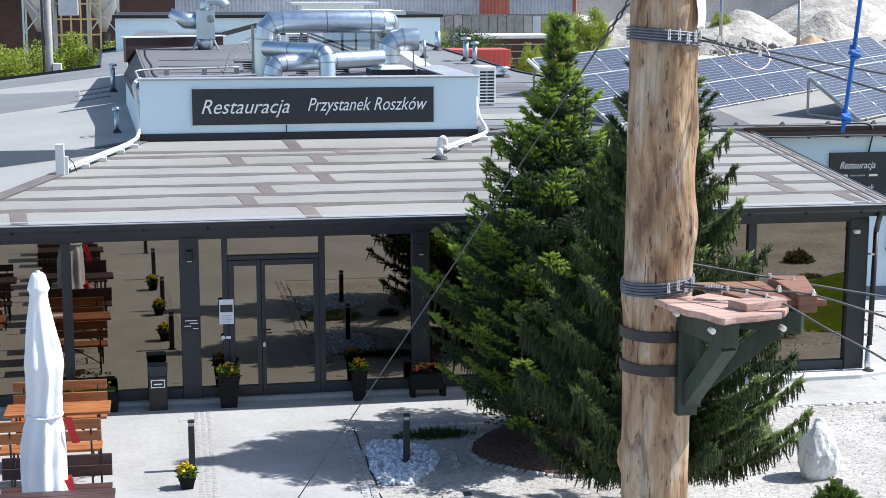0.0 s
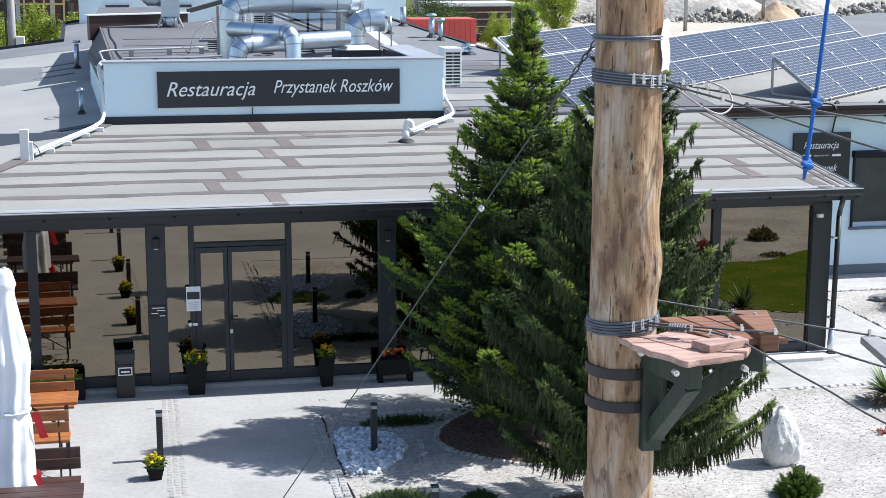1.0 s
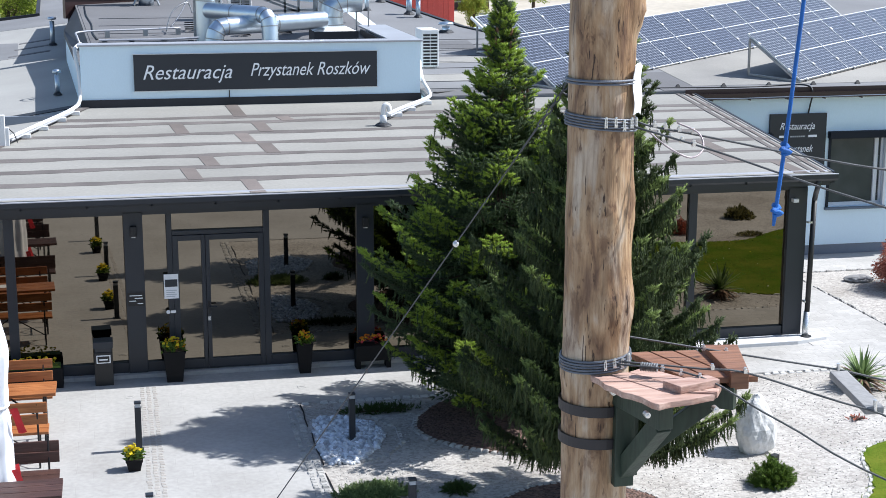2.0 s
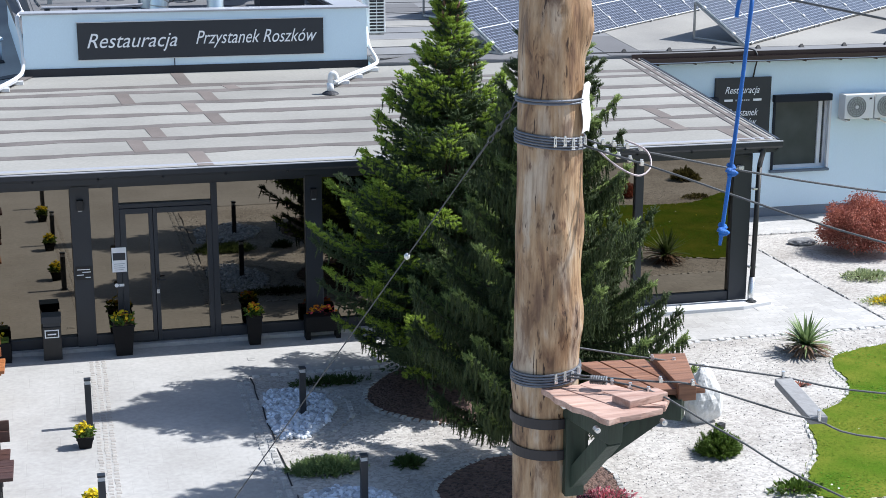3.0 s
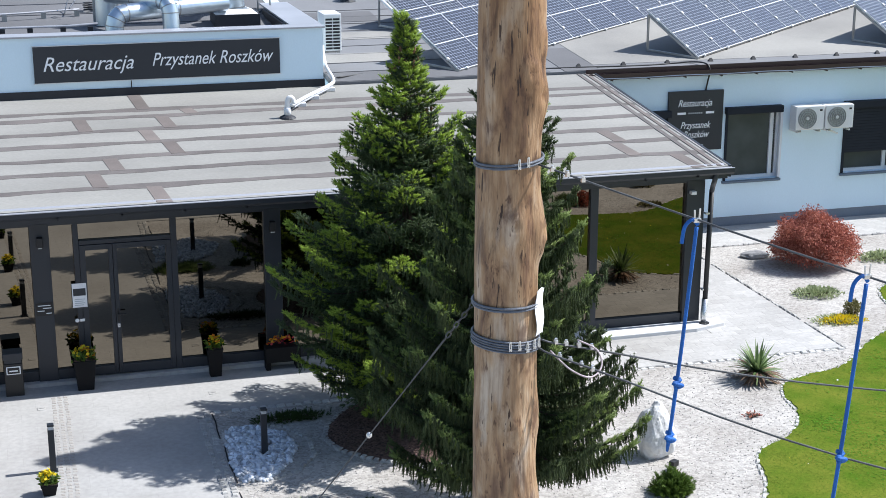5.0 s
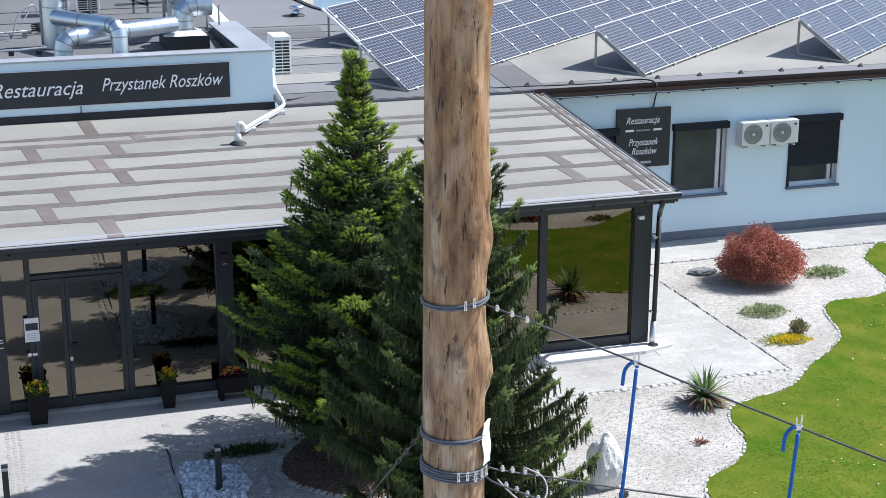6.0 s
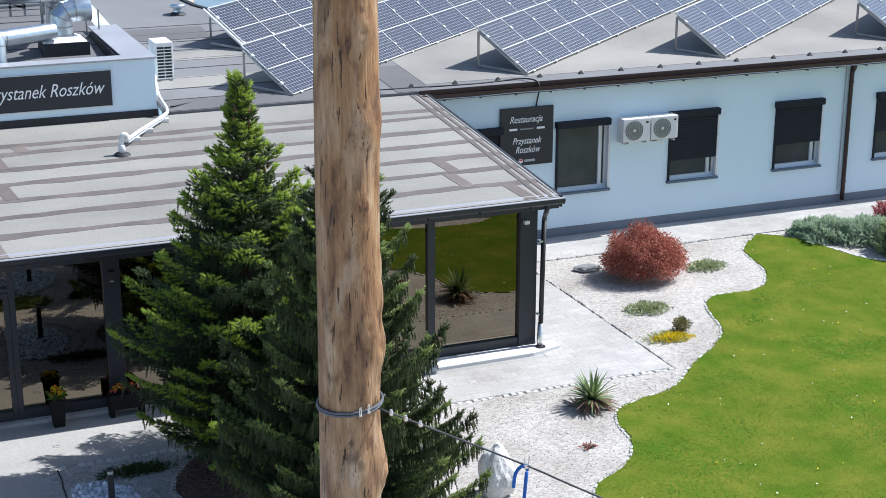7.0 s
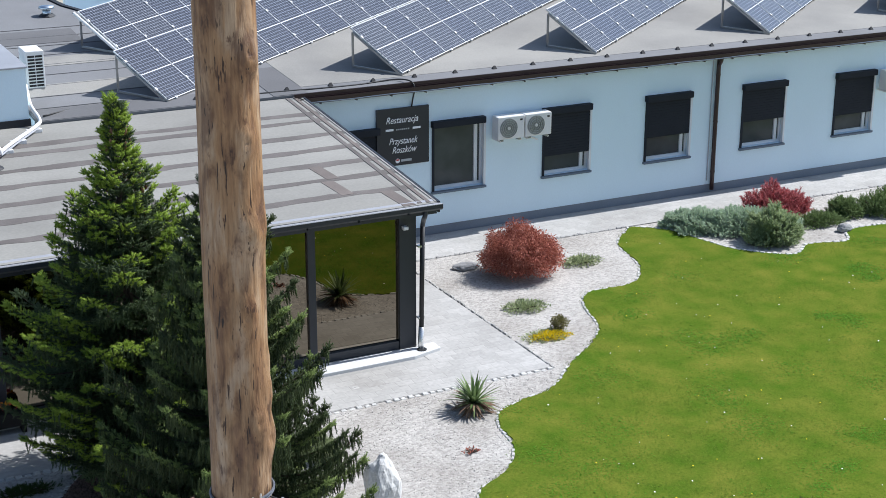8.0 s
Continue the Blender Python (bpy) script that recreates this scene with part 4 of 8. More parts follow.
structure("verge_trim", Build().add([(10.2, -0.5, 2.60), (10.2, 5.6, 3.16), (10.2, 5.6, 3.345), (10.2, -0.5, 2.79), (10.16, -0.5, 2.60), (10.16, 5.6, 3.16), (10.16, 5.6, 3.345), (10.16, -0.5, 2.79)], [(0, 1, 2, 3), (7, 6, 5, 4), (0, 3, 7, 4), (3, 2, 6, 7), (1, 5, 6, 2), (0, 4, 5, 1)]), M_anthracite, "dark edged roof verge", category="trim")

# ---- neighbouring roof beyond the joint ----
def side_z(x, y):
    return 3.21 + 0.1175 * (x + 1.33) + 0.021 * (y - 5.6)


def side_piece(name, pts, lift, mat, parent=None, label=""):
    v = [(x, y, side_z(x, y) + lift) for x, y in pts]
    n = len(v)
    v += [(x, y, z - 0.06) for x, y, z in v]
    return part(name, Build().add(v, [tuple(range(n)), tuple(range(n, 2 * n))[::-1]] + [(i, i + n, (i + 1) % n + n, (i + 1) % n) for i in range(n)]), mat, parent, label)


side = thing("roof_side", "broad grey felt roof beside the sign parapet", "roof", kind="structure")
side_piece("felt_sheet", [(hip_x(-0.58), -0.58), (-1.3, 5.58), (-1.3, 12.5), (-16, 12.5), (-16, -0.58)], -0.012, M_felt_side, side)
side_piece("felt_sheet", [(-1.3, 12.5), (-1.8, 24), (-2.5, 38), (-3.4, 37.4), (-3.08, 28.5), (-16, 28.3), (-16, 12.5)], -0.012, M_felt_side, side)
side_piece("felt_patch", [(-16, 14.0), (-4.91, 16.3), (-3.04, 16.6), (-3.25, 20.3), (-5.64, 22.6), (-16, 21.0)], -0.007, M_felt_mid, side, "grey felt strip across the pale roof")
side_piece("felt_patch", [(-2.0, 24.6), (-2.6, 37.6), (-3.35, 37.2), (-3.05, 28.4), (-16, 28.2), (-16, 23.4), (-5.8, 24.6)], -0.007, M_felt_mid, side)
for k in range(3):
    side_piece("felt_patch", [(-3.3 + 0.05 * k, 16.9 + 1.5 * k), (-2.3, 17.2 + 1.5 * k), (-2.3, 17.45 + 1.5 * k), (-3.3 + 0.05 * k, 17.15 + 1.5 * k)], 0.0, M_felt_grey, side)
# this black strip stands in for shadow beside the parapet block
side_piece("felt_patch", [(-3.0, 6.1), (-1.5, 6.5), (-1.5, 6.85), (-3.0, 6.45)], 0.002, M_flash, side, "dark strip painted as the foot of the block's shadow")
kerb_b = Build()
for a, c in (((-16, 28.3), (-3.08, 28.5)), ((-3.08, 28.5), (-3.4, 37.4)), ((-3.4, 37.4), (-2.5, 38))):
    kerb_b.beam((a[0], a[1], side_z(*a) + 0.03), (c[0], c[1], side_z(*c) + 0.03), 0.12, 0.1)
structure("roof_kerb", kerb_b, M_flash, "dark upstand along the far roof edge", category="trim")

# ---- sign parapet block ----
BX0, BX1, BY0, BZ = -1.33, 4.8, 5.58, 4.4
block = thing("roof_block", "raised pale rendered roof block with dark base flashing", "parapet", kind="structure")
part("front_wall", Build().box(BX0, BY0, 3.45, BX1, BY0 + 0.3, BZ), M_render, block)
part("base_flashing", Build().box(BX0 - 0.02, BY0 - 0.03, 3.2, BX1 + 0.02, BY0 + 0.28, 3.45), M_flash, block, "black bitumen base flashing")
def block_z(y):
    return 4.12 + 0.055 * (y - 5.9)


def wedge(x0, x1, y0, y1, z0, top0, top1):
    v = [(x, y, z) for y, t in ((y0, top0), (y1, top1)) for x, z in ((x0, z0), (x1, z0), (x1, t), (x0, t))]
    return Build().add(v, [(0, 1, 2, 3), (7, 6, 5, 4), (0, 4, 5, 1), (1, 5, 6, 2), (2, 6, 7, 3), (3, 7, 4, 0)])


part("side_wall", wedge(BX1 - 0.3, BX1, BY0 + 0.3, 9.6, 3.1, BZ, BZ), M_render, block)
part("side_wall", wedge(BX1 - 0.3, BX1, 9.6, 14.5, 3.1, block_z(9.6), block_z(14.5)), M_render, block)
def flank(x0, x1, z0, lift):
    """A strip along the block's slanting far flank."""
    v = [(x + sk, y, z) for y, sk in ((BY0 + 0.3, 0.0), (14.6, -0.5)) for x, z in ((x0, z0), (x1, z0), (x1, 4.03 + (block_z(y) - 4.03) * min(1.0, (x1 - BX0) / 0.3) + lift), (x0, 4.03 + lift))]
    return Build().add(v, [(0, 1, 2, 3), (7, 6, 5, 4), (0, 4, 5, 1), (1, 5, 6, 2), (2, 6, 7, 3), (3, 7, 4, 0)])


part("side_wall", flank(BX0, BX0 + 0.3, 3.1, -0.02), M_render, block)
part("coping", Build().box(BX0 - 0.04, BY0 - 0.05, BZ, BX1 + 0.04, BY0 + 0.36, BZ + 0.035), M_coping, block, bevel=0.008)
part("coping", Build().box(BX1 - 0.55, BY0 + 0.36, BZ, BX1 + 0.04, 9.5, BZ + 0.035), M_coping, block, bevel=0.008)
part("edge_strip", flank(BX0 - 0.03, BX0 + 0.3, 3.9, 0.01), M_felt_grey, block)
part("inner_flashing", Build().box(BX1 - 0.59, BY0 + 0.5, 4.1, BX1 - 0.555, 8.9, 4.39), M_flash, block)
top_v = [(x, y, block_z(y)) for x, y in ((BX0 + 0.24, BY0 + 0.31), (BX1 - 0.31, BY0 + 0.31), (BX1 - 0.31, 14.5), (1.5, 16.7), (0.5, 15.6), (BX0 - 0.25, 14.7))]
part("felt_top", Build().add(top_v + [(x, y, 3.3) for x, y, z in top_v], [tuple(range(6)), tuple(range(6, 12))[::-1]] + [(i, i + 6, (i + 1) % 6 + 6, (i + 1) % 6) for i in range(6)]), M_felt_grey, block, "grey felt top")
for k in range(5):
    part("felt_seam", wedge(BX0 + 0.3, BX1 - 0.6, 7.0 + 1.25 * k, 7.06 + 1.25 * k, 4.1, block_z(7.0 + 1.25 * k) + 0.006, block_z(7.06 + 1.25 * k) + 0.006), M_flash, block)
part("rear_wall", Build().slab([(-1.8, 14.6), (0.5, 15.62), (0.44, 15.76), (-1.86, 14.74)], 4.3, 4.87), M_brown, block, "brown sheet fascia")
part("rear_cap", Build().slab([(-1.83, 14.52), (0.56, 15.56), (0.48, 15.8), (-1.92, 14.78)], 4.87, 4.9), M_white, block)
part("rear_body", Build().box(-1.78, 15.3, 3.1, 0.3, 24.0, 4.72), M_felt_grey, block)
part("rear_bar", Build().beam((0.5, 15.6, 4.92), (1.35, 16.2, 5.12), 0.08, 0.1), M_black, block)
part("loose_cable", Build().tube(arc([(-0.94 - 0.055 * (y - 6), y, block_z(y) + 0.02) if i % 2 else (-0.9 - 0.055 * (y - 6), y, block_z(y) + 0.02) for i, y in enumerate((14.4, 12.6, 11.0, 9.6, 8.6))], 5), 0.012, 6), M_black, block)
part("scupper_line", Build().box(1.27, BY0 - 0.012, 3.45, 1.285, BY0, 3.58), M_black, block)

sign = thing("roof_sign", "long charcoal sign board with pale handwritten lettering", "sign", (1.79, BY0 - 0.005, 3.92))
part("board", Build().box(-2.195, -0.04, -0.325, 2.195, 0, 0.325), M_signboard, sign, bevel=0.006)
part("frame", Build().box(-2.21, -0.045, 0.325, 2.21, 0, 0.337).box(-2.21, -0.045, -0.337, 2.21, 0, -0.325), M_alu, sign)


def lettering(words, at, size, parent, mat=M_letter, shear=0.35, squeeze=1.0, name="lettering", depth=0.004, bold=0.0):
    cu = bpy.data.curves.new(name, "FONT")
    cu.body = words
    cu.size = size
    cu.shear = shear
    cu.extrude = depth
    cu.offset = bold
    cu.align_x = "LEFT"
    cu.materials.append(mat)
    cu.resolution_u = 4
    ob = new(name, cu)
    ob.parent = parent
    ob.location = at
    ob.rotation_euler = (radians(90), 0, 0)
    ob.scale = (squeeze, 1, 1)
    return ob


lettering("Restauracja", (-2.06, -0.046, -0.12), 0.37, sign, squeeze=0.93, bold=0.0)
lettering("Przystanek Roszków", (-0.14, -0.046, -0.09), 0.34, sign, squeeze=0.765, bold=0.0)

# white pipe run with brackets on the roof
for pts, ups in (([(4.86, 5.95, 4.0), (4.85, 5.62, 3.7), (4.95, 5.42, 3.46), (4.85, 5.25, roof_z(5.25) + 0.1), (4.3, 4.55, roof_z(4.55) + 0.1), (3.9, 4.0, roof_z(4.0) + 0.1)], 3),
                           ([(-1.32, 6.2, 4.4), (-1.42, 5.9, 4.3), (-1.36, 5.7, 3.9), (-1.36, 5.5, 3.48), (-1.5, 5.0, roof_z(5.0) + 0.1), (-2.0, 3.9, roof_z(3.9) + 0.1), (-2.45, 2.95, roof_z(2.95) + 0.1)], 4)):
    run = thing("roof_conduit", "white insulated pipe run on roof brackets", "pipe", (0, 0, 0), group="roof conduits")
    part("pipe", Build().tube(arc(pts, 5), 0.035, 10), M_white, run, smooth=True)
    low = arc(pts[-3:], 6)
    for k in range(ups):
        p = low[int((len(low) - 1) * (k + 0.3) / ups)]
        zr = roof_z(p.y)
        part("bracket", Build().box(p.x - 0.14, p.y - 0.05, zr + 0.005, p.x + 0.14, p.y + 0.05, zr + 0.07), M_white, run, bevel=0.006)
    for d in (0.05,):
        part("tray", Build().tube([p + Vector((d, -0.02, -0.03)) for p in low], 0.018, 6), M_coping, run)
upright = thing("roof_box_post", "white upright duct cover on the roof", "pipe", (-2.55, 2.85, roof_z(2.85)))
part("cover", Build().box(-0.07, -0.05, 0, 0.07, 0.05, 0.5).box(0.07, -0.04, 0.0, 0.13, 0.04, 0.3), M_white, upright, bevel=0.01)
part("clip", Build().tube([(0.1, 0, 0.3), (0.2, 0.02, 0.2), (0.25, 0.02, 0.05)], 0.01, 6), M_black, upright)
vent = thing("roof_vent_pipe", "pale plastic roof vent with a hooked top", "vent", (3.75, 3.55, roof_z(3.55)))
part("collar", Build().lathe([(0.15, 0.004), (0.13, 0.03), (0.07, 0.06)], seg=16), M_flash, vent, "dark felt collar")
part("pipe", Build().tube(arc([(0, 0, 0.0), (0, 0, 0.24), (0.015, 0, 0.33), (0.055, 0, 0.36), (0.095, 0, 0.33), (0.11, 0, 0.25)], 4), 0.045, 12), M_white, vent, smooth=True)
part("sleeve", Build().lathe([(0.062, 0.04), (0.062, 0.18), (0.05, 0.19)], seg=14), M_pvc, vent, smooth=True)


# ---- rooftop plant on the block ----
feed = thing("roof_conduit", "thin grey pipe on low feet across the block roof", "pipe", (0, 0, 0), group="roof conduits")
part("pipe", Build().tube(arc([(-1.32, 8.3, 4.12), (-1.42, 8.45, 4.34), (-1.36, 8.8, 4.42), (-0.4, 9.05, 4.43), (0.6, 9.3, 4.44)], 5), 0.02, 8), M_coping, feed, smooth=True)
for fx, fy in ((-0.85, 8.94), (-0.1, 9.13), (0.55, 9.28)):
    part("foot", Build().box(fx - 0.05, fy - 0.04, block_z(fy) - 0.01, fx + 0.05, fy + 0.04, 4.42), M_steel, feed, bevel=0.006)
part("tail", Build().tube(arc([(0.4, 9.25, 4.45), (0.62, 9.6, 4.7), (0.8, 9.9, 4.98), (0.98, 10.0, 5.02)], 5), 0.014, 6), M_wire, feed, smooth=True)
for cx, cy, cr in ((0.85, 9.8, 0.14), (1.85, 8.9, 0.12), (2.7, 9.1, 0.13)):
    coil = thing("cable_coil", "loose coil of black cable on the block roof", "cable", (cx, cy, block_z(cy)), group="cable coils")
    part("turns", Build().tube([(cr * (1 + 0.06 * math.sin(a * 1.7)) * math.cos(a), cr * math.sin(a), 0.02 + 0.007 * a) for a in np.linspace(0, 25, 70)], 0.014, 5), M_black, coil, smooth=True)
def mitred(pts, cut, n=4):
    """A run with its corners turned in flat pieces."""
    pts = [Vector(p) for p in pts]
    line = [pts[0]]
    for a, b, c in zip(pts, pts[1:], pts[2:]):
        p, q = b + (a - b).normalized() * cut, b + (c - b).normalized() * cut
        for i in range(n):
            t = i / (n - 1)
            line.append(p * (1 - t) ** 2 + b * (2 * t * (1 - t)) + q * t ** 2)
    return line + [pts[-1]]


def duct(name, pts, r, parent, cut=0.3, label=""):
    line = mitred(pts, cut)
    ob = part(name, Build().tube(line, r, 32), M_galv, parent, label, smooth=True)
    ob.data.set_sharp_from_angle(angle=radians(14))
    for i in range(1, len(line) - 1):
        t = (line[i + 1] - line[i - 1]).normalized() * 0.01
        part("seam_ring", Build().tube([line[i] - t, line[i] + t], r * 1.03, 32, caps=False), M_steel, ob, smooth=True)
    long = max(zip(line, line[1:]), key=lambda s: (s[1] - s[0]).length)
    t = (long[1] - long[0]).normalized() * 0.01
    m = (long[0] + long[1]) / 2
    part("seam_ring", Build().tube([m - t, m + t], r * 1.03, 32, caps=False), M_steel, ob, smooth=True)
    return ob


vents = thing("ventilation_ducts", "shiny galvanised ventilation ducts on the roof", "duct", (0, 0, 0))
duct("main_duct", [(1.08, 8.2, 4.25), (1.08, 8.2, 5.38), (3.5, 8.2, 5.37), (3.62, 9.0, 5.3), (3.6, 9.2, 4.5)], 0.222, vents, 0.34)
duct("fan_elbow", [(3.5, 7.9, 4.4), (3.47, 7.9, 5.02), (4.07, 7.9, 5.02)], 0.225, vents, 0.3)
part("fan_base", Build().frustum(0.42, 0.24, 4.46, 4.54, (3.5, 7.9)), M_white, vents, bevel=0.01)
part("fan_curb", Build().box(3.08, 7.45, 4.2, 3.95, 8.3, 4.46), M_flash, vents)
duct("branch_duct", [(1.1, 8.0, 4.86), (2.12, 6.5, 4.85), (2.13, 6.45, 4.15)], 0.155, vents, 0.2)
duct("lower_duct", [(1.1, 6.75, 4.15), (1.13, 6.75, 4.63), (3.3, 7.6, 4.68)], 0.17, vents, 0.22)
for x, y in ((2.13, 6.45), (1.1, 6.75)):
    part("duct_skirt", Build().frustum(0.3, 0.2, block_z(y), block_z(y) + 0.09, (x, y)), M_white, vents)
for x in (0.84, 3.2):
    part("stand", Build().beam((x, 8.3, 4.3), (x, 8.3, 5.3), 0.05, 0.05), M_steel, vents)
chim = thing("exhaust_cowl", "galvanised roof exhaust with a turned pipe hood", "exhaust", (0.05, 14.6, 4.6))
chim.scale = (1.08, 1.08, 1.08)
part("housing", Build().box(-0.19, -0.2, 0.22, 0.21, 0.2, 0.84), M_galv, chim, bevel=0.01)
part("neck", Build().lathe([(0.17, -0.02), (0.15, 0.3)], seg=18), M_galv, chim, smooth=True)
part("hood", Build().tube(mitred([(0.02, 0, 0.8), (0.02, 0, 1.06), (0.36, 0, 1.06), (0.46, 0, 0.92)], 0.13, 5), 0.115, 18), M_galv, chim, smooth=True)
part("side_horn", Build().tube([(-0.15, 0, 0.6), (-0.42, 0, 0.62), (-0.75, 0, 0.8)], [0.17, 0.18, 0.1], 18), M_galv, chim, smooth=True)
part("valve", Build().lathe([(0.08, 0), (0.08, 0.06), (0.04, 0.07)], (0, 0, 0), 14), M_steel, chim, at=(0.12, -0.22, 0.66)).rotation_euler = (radians(90), 0, 0)
for sx in (-1, 1):
    part("leg", Build().beam((sx * 0.14, -0.12, 0.3), (sx * 0.27, -0.2, 0.0), 0.05, 0.03), M_steel, chim)


def ac_unit(name, label, at, turn, w=0.66, h=0.52, d=0.3, fan=True, group=""):
    u = thing(name, label, "air conditioner", at, turn, group)
    body = part("casing", Build().box(-w / 2, -d / 2, 0.04, w / 2, d / 2, h), M_white, u, bevel=0.015)
    if fan:
        ring = Build()
        for r in (0.2, 0.155, 0.11, 0.065):
            ring.tube([(r * math.cos(a), 0, r * math.sin(a)) for a in np.linspace(0, 2 * math.pi, 25)], 0.0075, 5, False)
        for k in range(12):
            a = k * math.pi / 6
            ring.beam((0.03 * math.cos(a), 0, 0.03 * math.sin(a)), (0.205 * math.cos(a), 0, 0.205 * math.sin(a)), 0.007, 0.007)
        part("fan_recess", Build().tube([(0, -d / 2 - 0.004, h * 0.53), (0, -d / 2 + 0.004, h * 0.53)], 0.215, 26), M_fan, u, "grey fan opening").location.x = -w * 0.1
        part("fan_guard", ring, M_steel, u, at=(-w * 0.1, -d / 2 - 0.014, h * 0.53))
        part("hub", Build().tube([(0, 0, 0), (0, -0.015, 0)], 0.035, 12), M_white, u, at=(-w * 0.1, -d / 2 - 0.012, h * 0.53))
        part("badge", Build().box(w * 0.33, -d / 2 - 0.004, h * 0.8, w * 0.42, -d / 2, h * 0.87), M_black, u)
    else:
        for i in range(10):
            for j in range(2):
                part("louvre", Build().box(-w * 0.4 + j * w * 0.42, -d / 2 - 0.004, 0.07 + i * (h - 0.13) / 10, -w * 0.02 + j * w * 0.42, -d / 2 - 0.0005, 0.07 + (i + 0.62) * (h - 0.13) / 10), M_black, u)
    for sx in (-0.3, 0.3):
        part("foot", Build().box(sx * w * 1.1 - 0.03, -d / 2 + 0.01, 0.0, sx * w * 1.1 + 0.03, d / 2 - 0.01, 0.04), M_steel, u)
    return u


ua = ac_unit("condenser", "white slatted outdoor unit hung on the parapet side", (5.13, 6.55, 3.82), 0, 0.34, 0.74, 0.6, fan=False)
part("bracket", Build().beam((-0.33, 0.1, 0.0), (0.12, 0.1, 0.0), 0.04, 0.04).beam((-0.33, -0.1, 0.0), (0.12, -0.1, 0.0), 0.04, 0.04), M_steel, ua)
for x, y in ((1.35, 11.6), (2.0, 11.8)):
    ac_unit("condenser", "white slatted outdoor unit on the roof", (x, y, block_z(y)), 0, 0.5, 0.6, 0.4, fan=False, group="roof units")
rack = thing("steel_rack", "dark steel support frame lying on the roof", "rack", (2.75, 11.4, block_z(11.4)))
for a, c in (((-0.7, 0, 0.7), (0.5, 0, 0.25)), ((-0.7, 0, 0.62), (0.5, 0, 0.17)), ((-0.7, 0, 0), (-0.7, 0, 0.7)), ((0.5, 0, 0), (0.5, 0, 0.9)), ((0.2, 0, 0), (0.2, 0, 0.8)), ((-0.2, 0, 0.2), (0.9, 0, 0.22)), ((-0.2, 0, 0.45), (0.9, 0, 0.47)), ((0.9, 0, 0), (0.9, 0, 0.7))):
    part("bar", Build().beam(a, c, 0.05, 0.05), M_steel, rack)
skid = thing("steel_rack", "small steel bracket stand on the roof", "rack", (4.05, 9.0, block_z(9.0)))
for x in (-0.2, 0.1, 0.35):
    part("bar", Build().beam((x, 0, 0), (x, 0, 0.55), 0.03, 0.03).beam((x - 0.08, -0.2, 0.02), (x + 0.06, 0.2, 0.02), 0.06, 0.03), M_steel, skid)
tray_ob = thing("cable_tray", "pale conduit on low feet across the roof", "conduit", (0, 0, 4.27))
part("conduit", Build().tube([(-1.0, 7.3, 0.1), (0.3, 7.3, 0.1), (0.85, 7.35, 0.12)], 0.022, 8), M_coping, tray_ob)
for x in (-0.9, -0.4, 0.2, 0.7):
    part("foot", Build().box(x - 0.05, 7.25, 0, x + 0.05, 7.36, 0.08), M_flash, tray_ob)
part("hose", Build().tube(arc([(0.3, 9.0, 0.12), (0.45, 9.2, 0.5), (0.75, 9.4, 0.67), (0.85, 9.4, 0.45)], 6), 0.012, 8), M_steel, tray_ob, smooth=True)


def flue(label, x, y, z, h, r, cap=True):
    t = thing("roof_flue", label, "flue", (x, y, z), group="roof flues")
    part("pipe", Build().lathe([(r, 0), (r, h)], seg=12), M_galv, t, smooth=True)
    if cap:
        part("cap", Build().lathe([(r * 1.1, h + 0.03), (r * 1.9, h + 0.04), (r * 1.7, h + 0.09), (r * 0.4, h + 0.11)], seg=14), M_galv, t, smooth=True)
        part("stay", Build().beam((0, 0, h), (0, 0, h + 0.05), 0.02, 0.02), M_steel, t)
    part("collar", Build().lathe([(r * 2.0, 0.0), (r * 1.4, 0.05)], seg=12), M_flash, t)
    return t


flue("grey metal flue with a round cap on the roof", -2.27, 18.5, side_z(-2.27, 18.5), 0.62, 0.06)
for fx, fy, fh, fr, fc, fl in ((6.68, 16.49, 0.5, 0.075, True, "grey metal flue with a round cap on the roof"), (6.8, 15.9, 0.45, 0.06, True, "grey metal flue with a round cap on the roof"), (6.98, 13.4, 0.14, 0.1, True, "short grey roof flue"),
                               (5.72, 17.27, 0.45, 0.06, False, "thin grey roof pipe"), (6.36, 18.89, 0.5, 0.08, False, "thin grey roof pipe")):
    flue(fl, fx, fy, 3.36 + 0.075 * (fy - 5.5), fh, fr, fc)
flue("short dark vent on the felt roof", -1.85, 8.6, side_z(-1.85, 8.6), 0.4, 0.045)


# ---- long pale wing ----
WY = 5.58


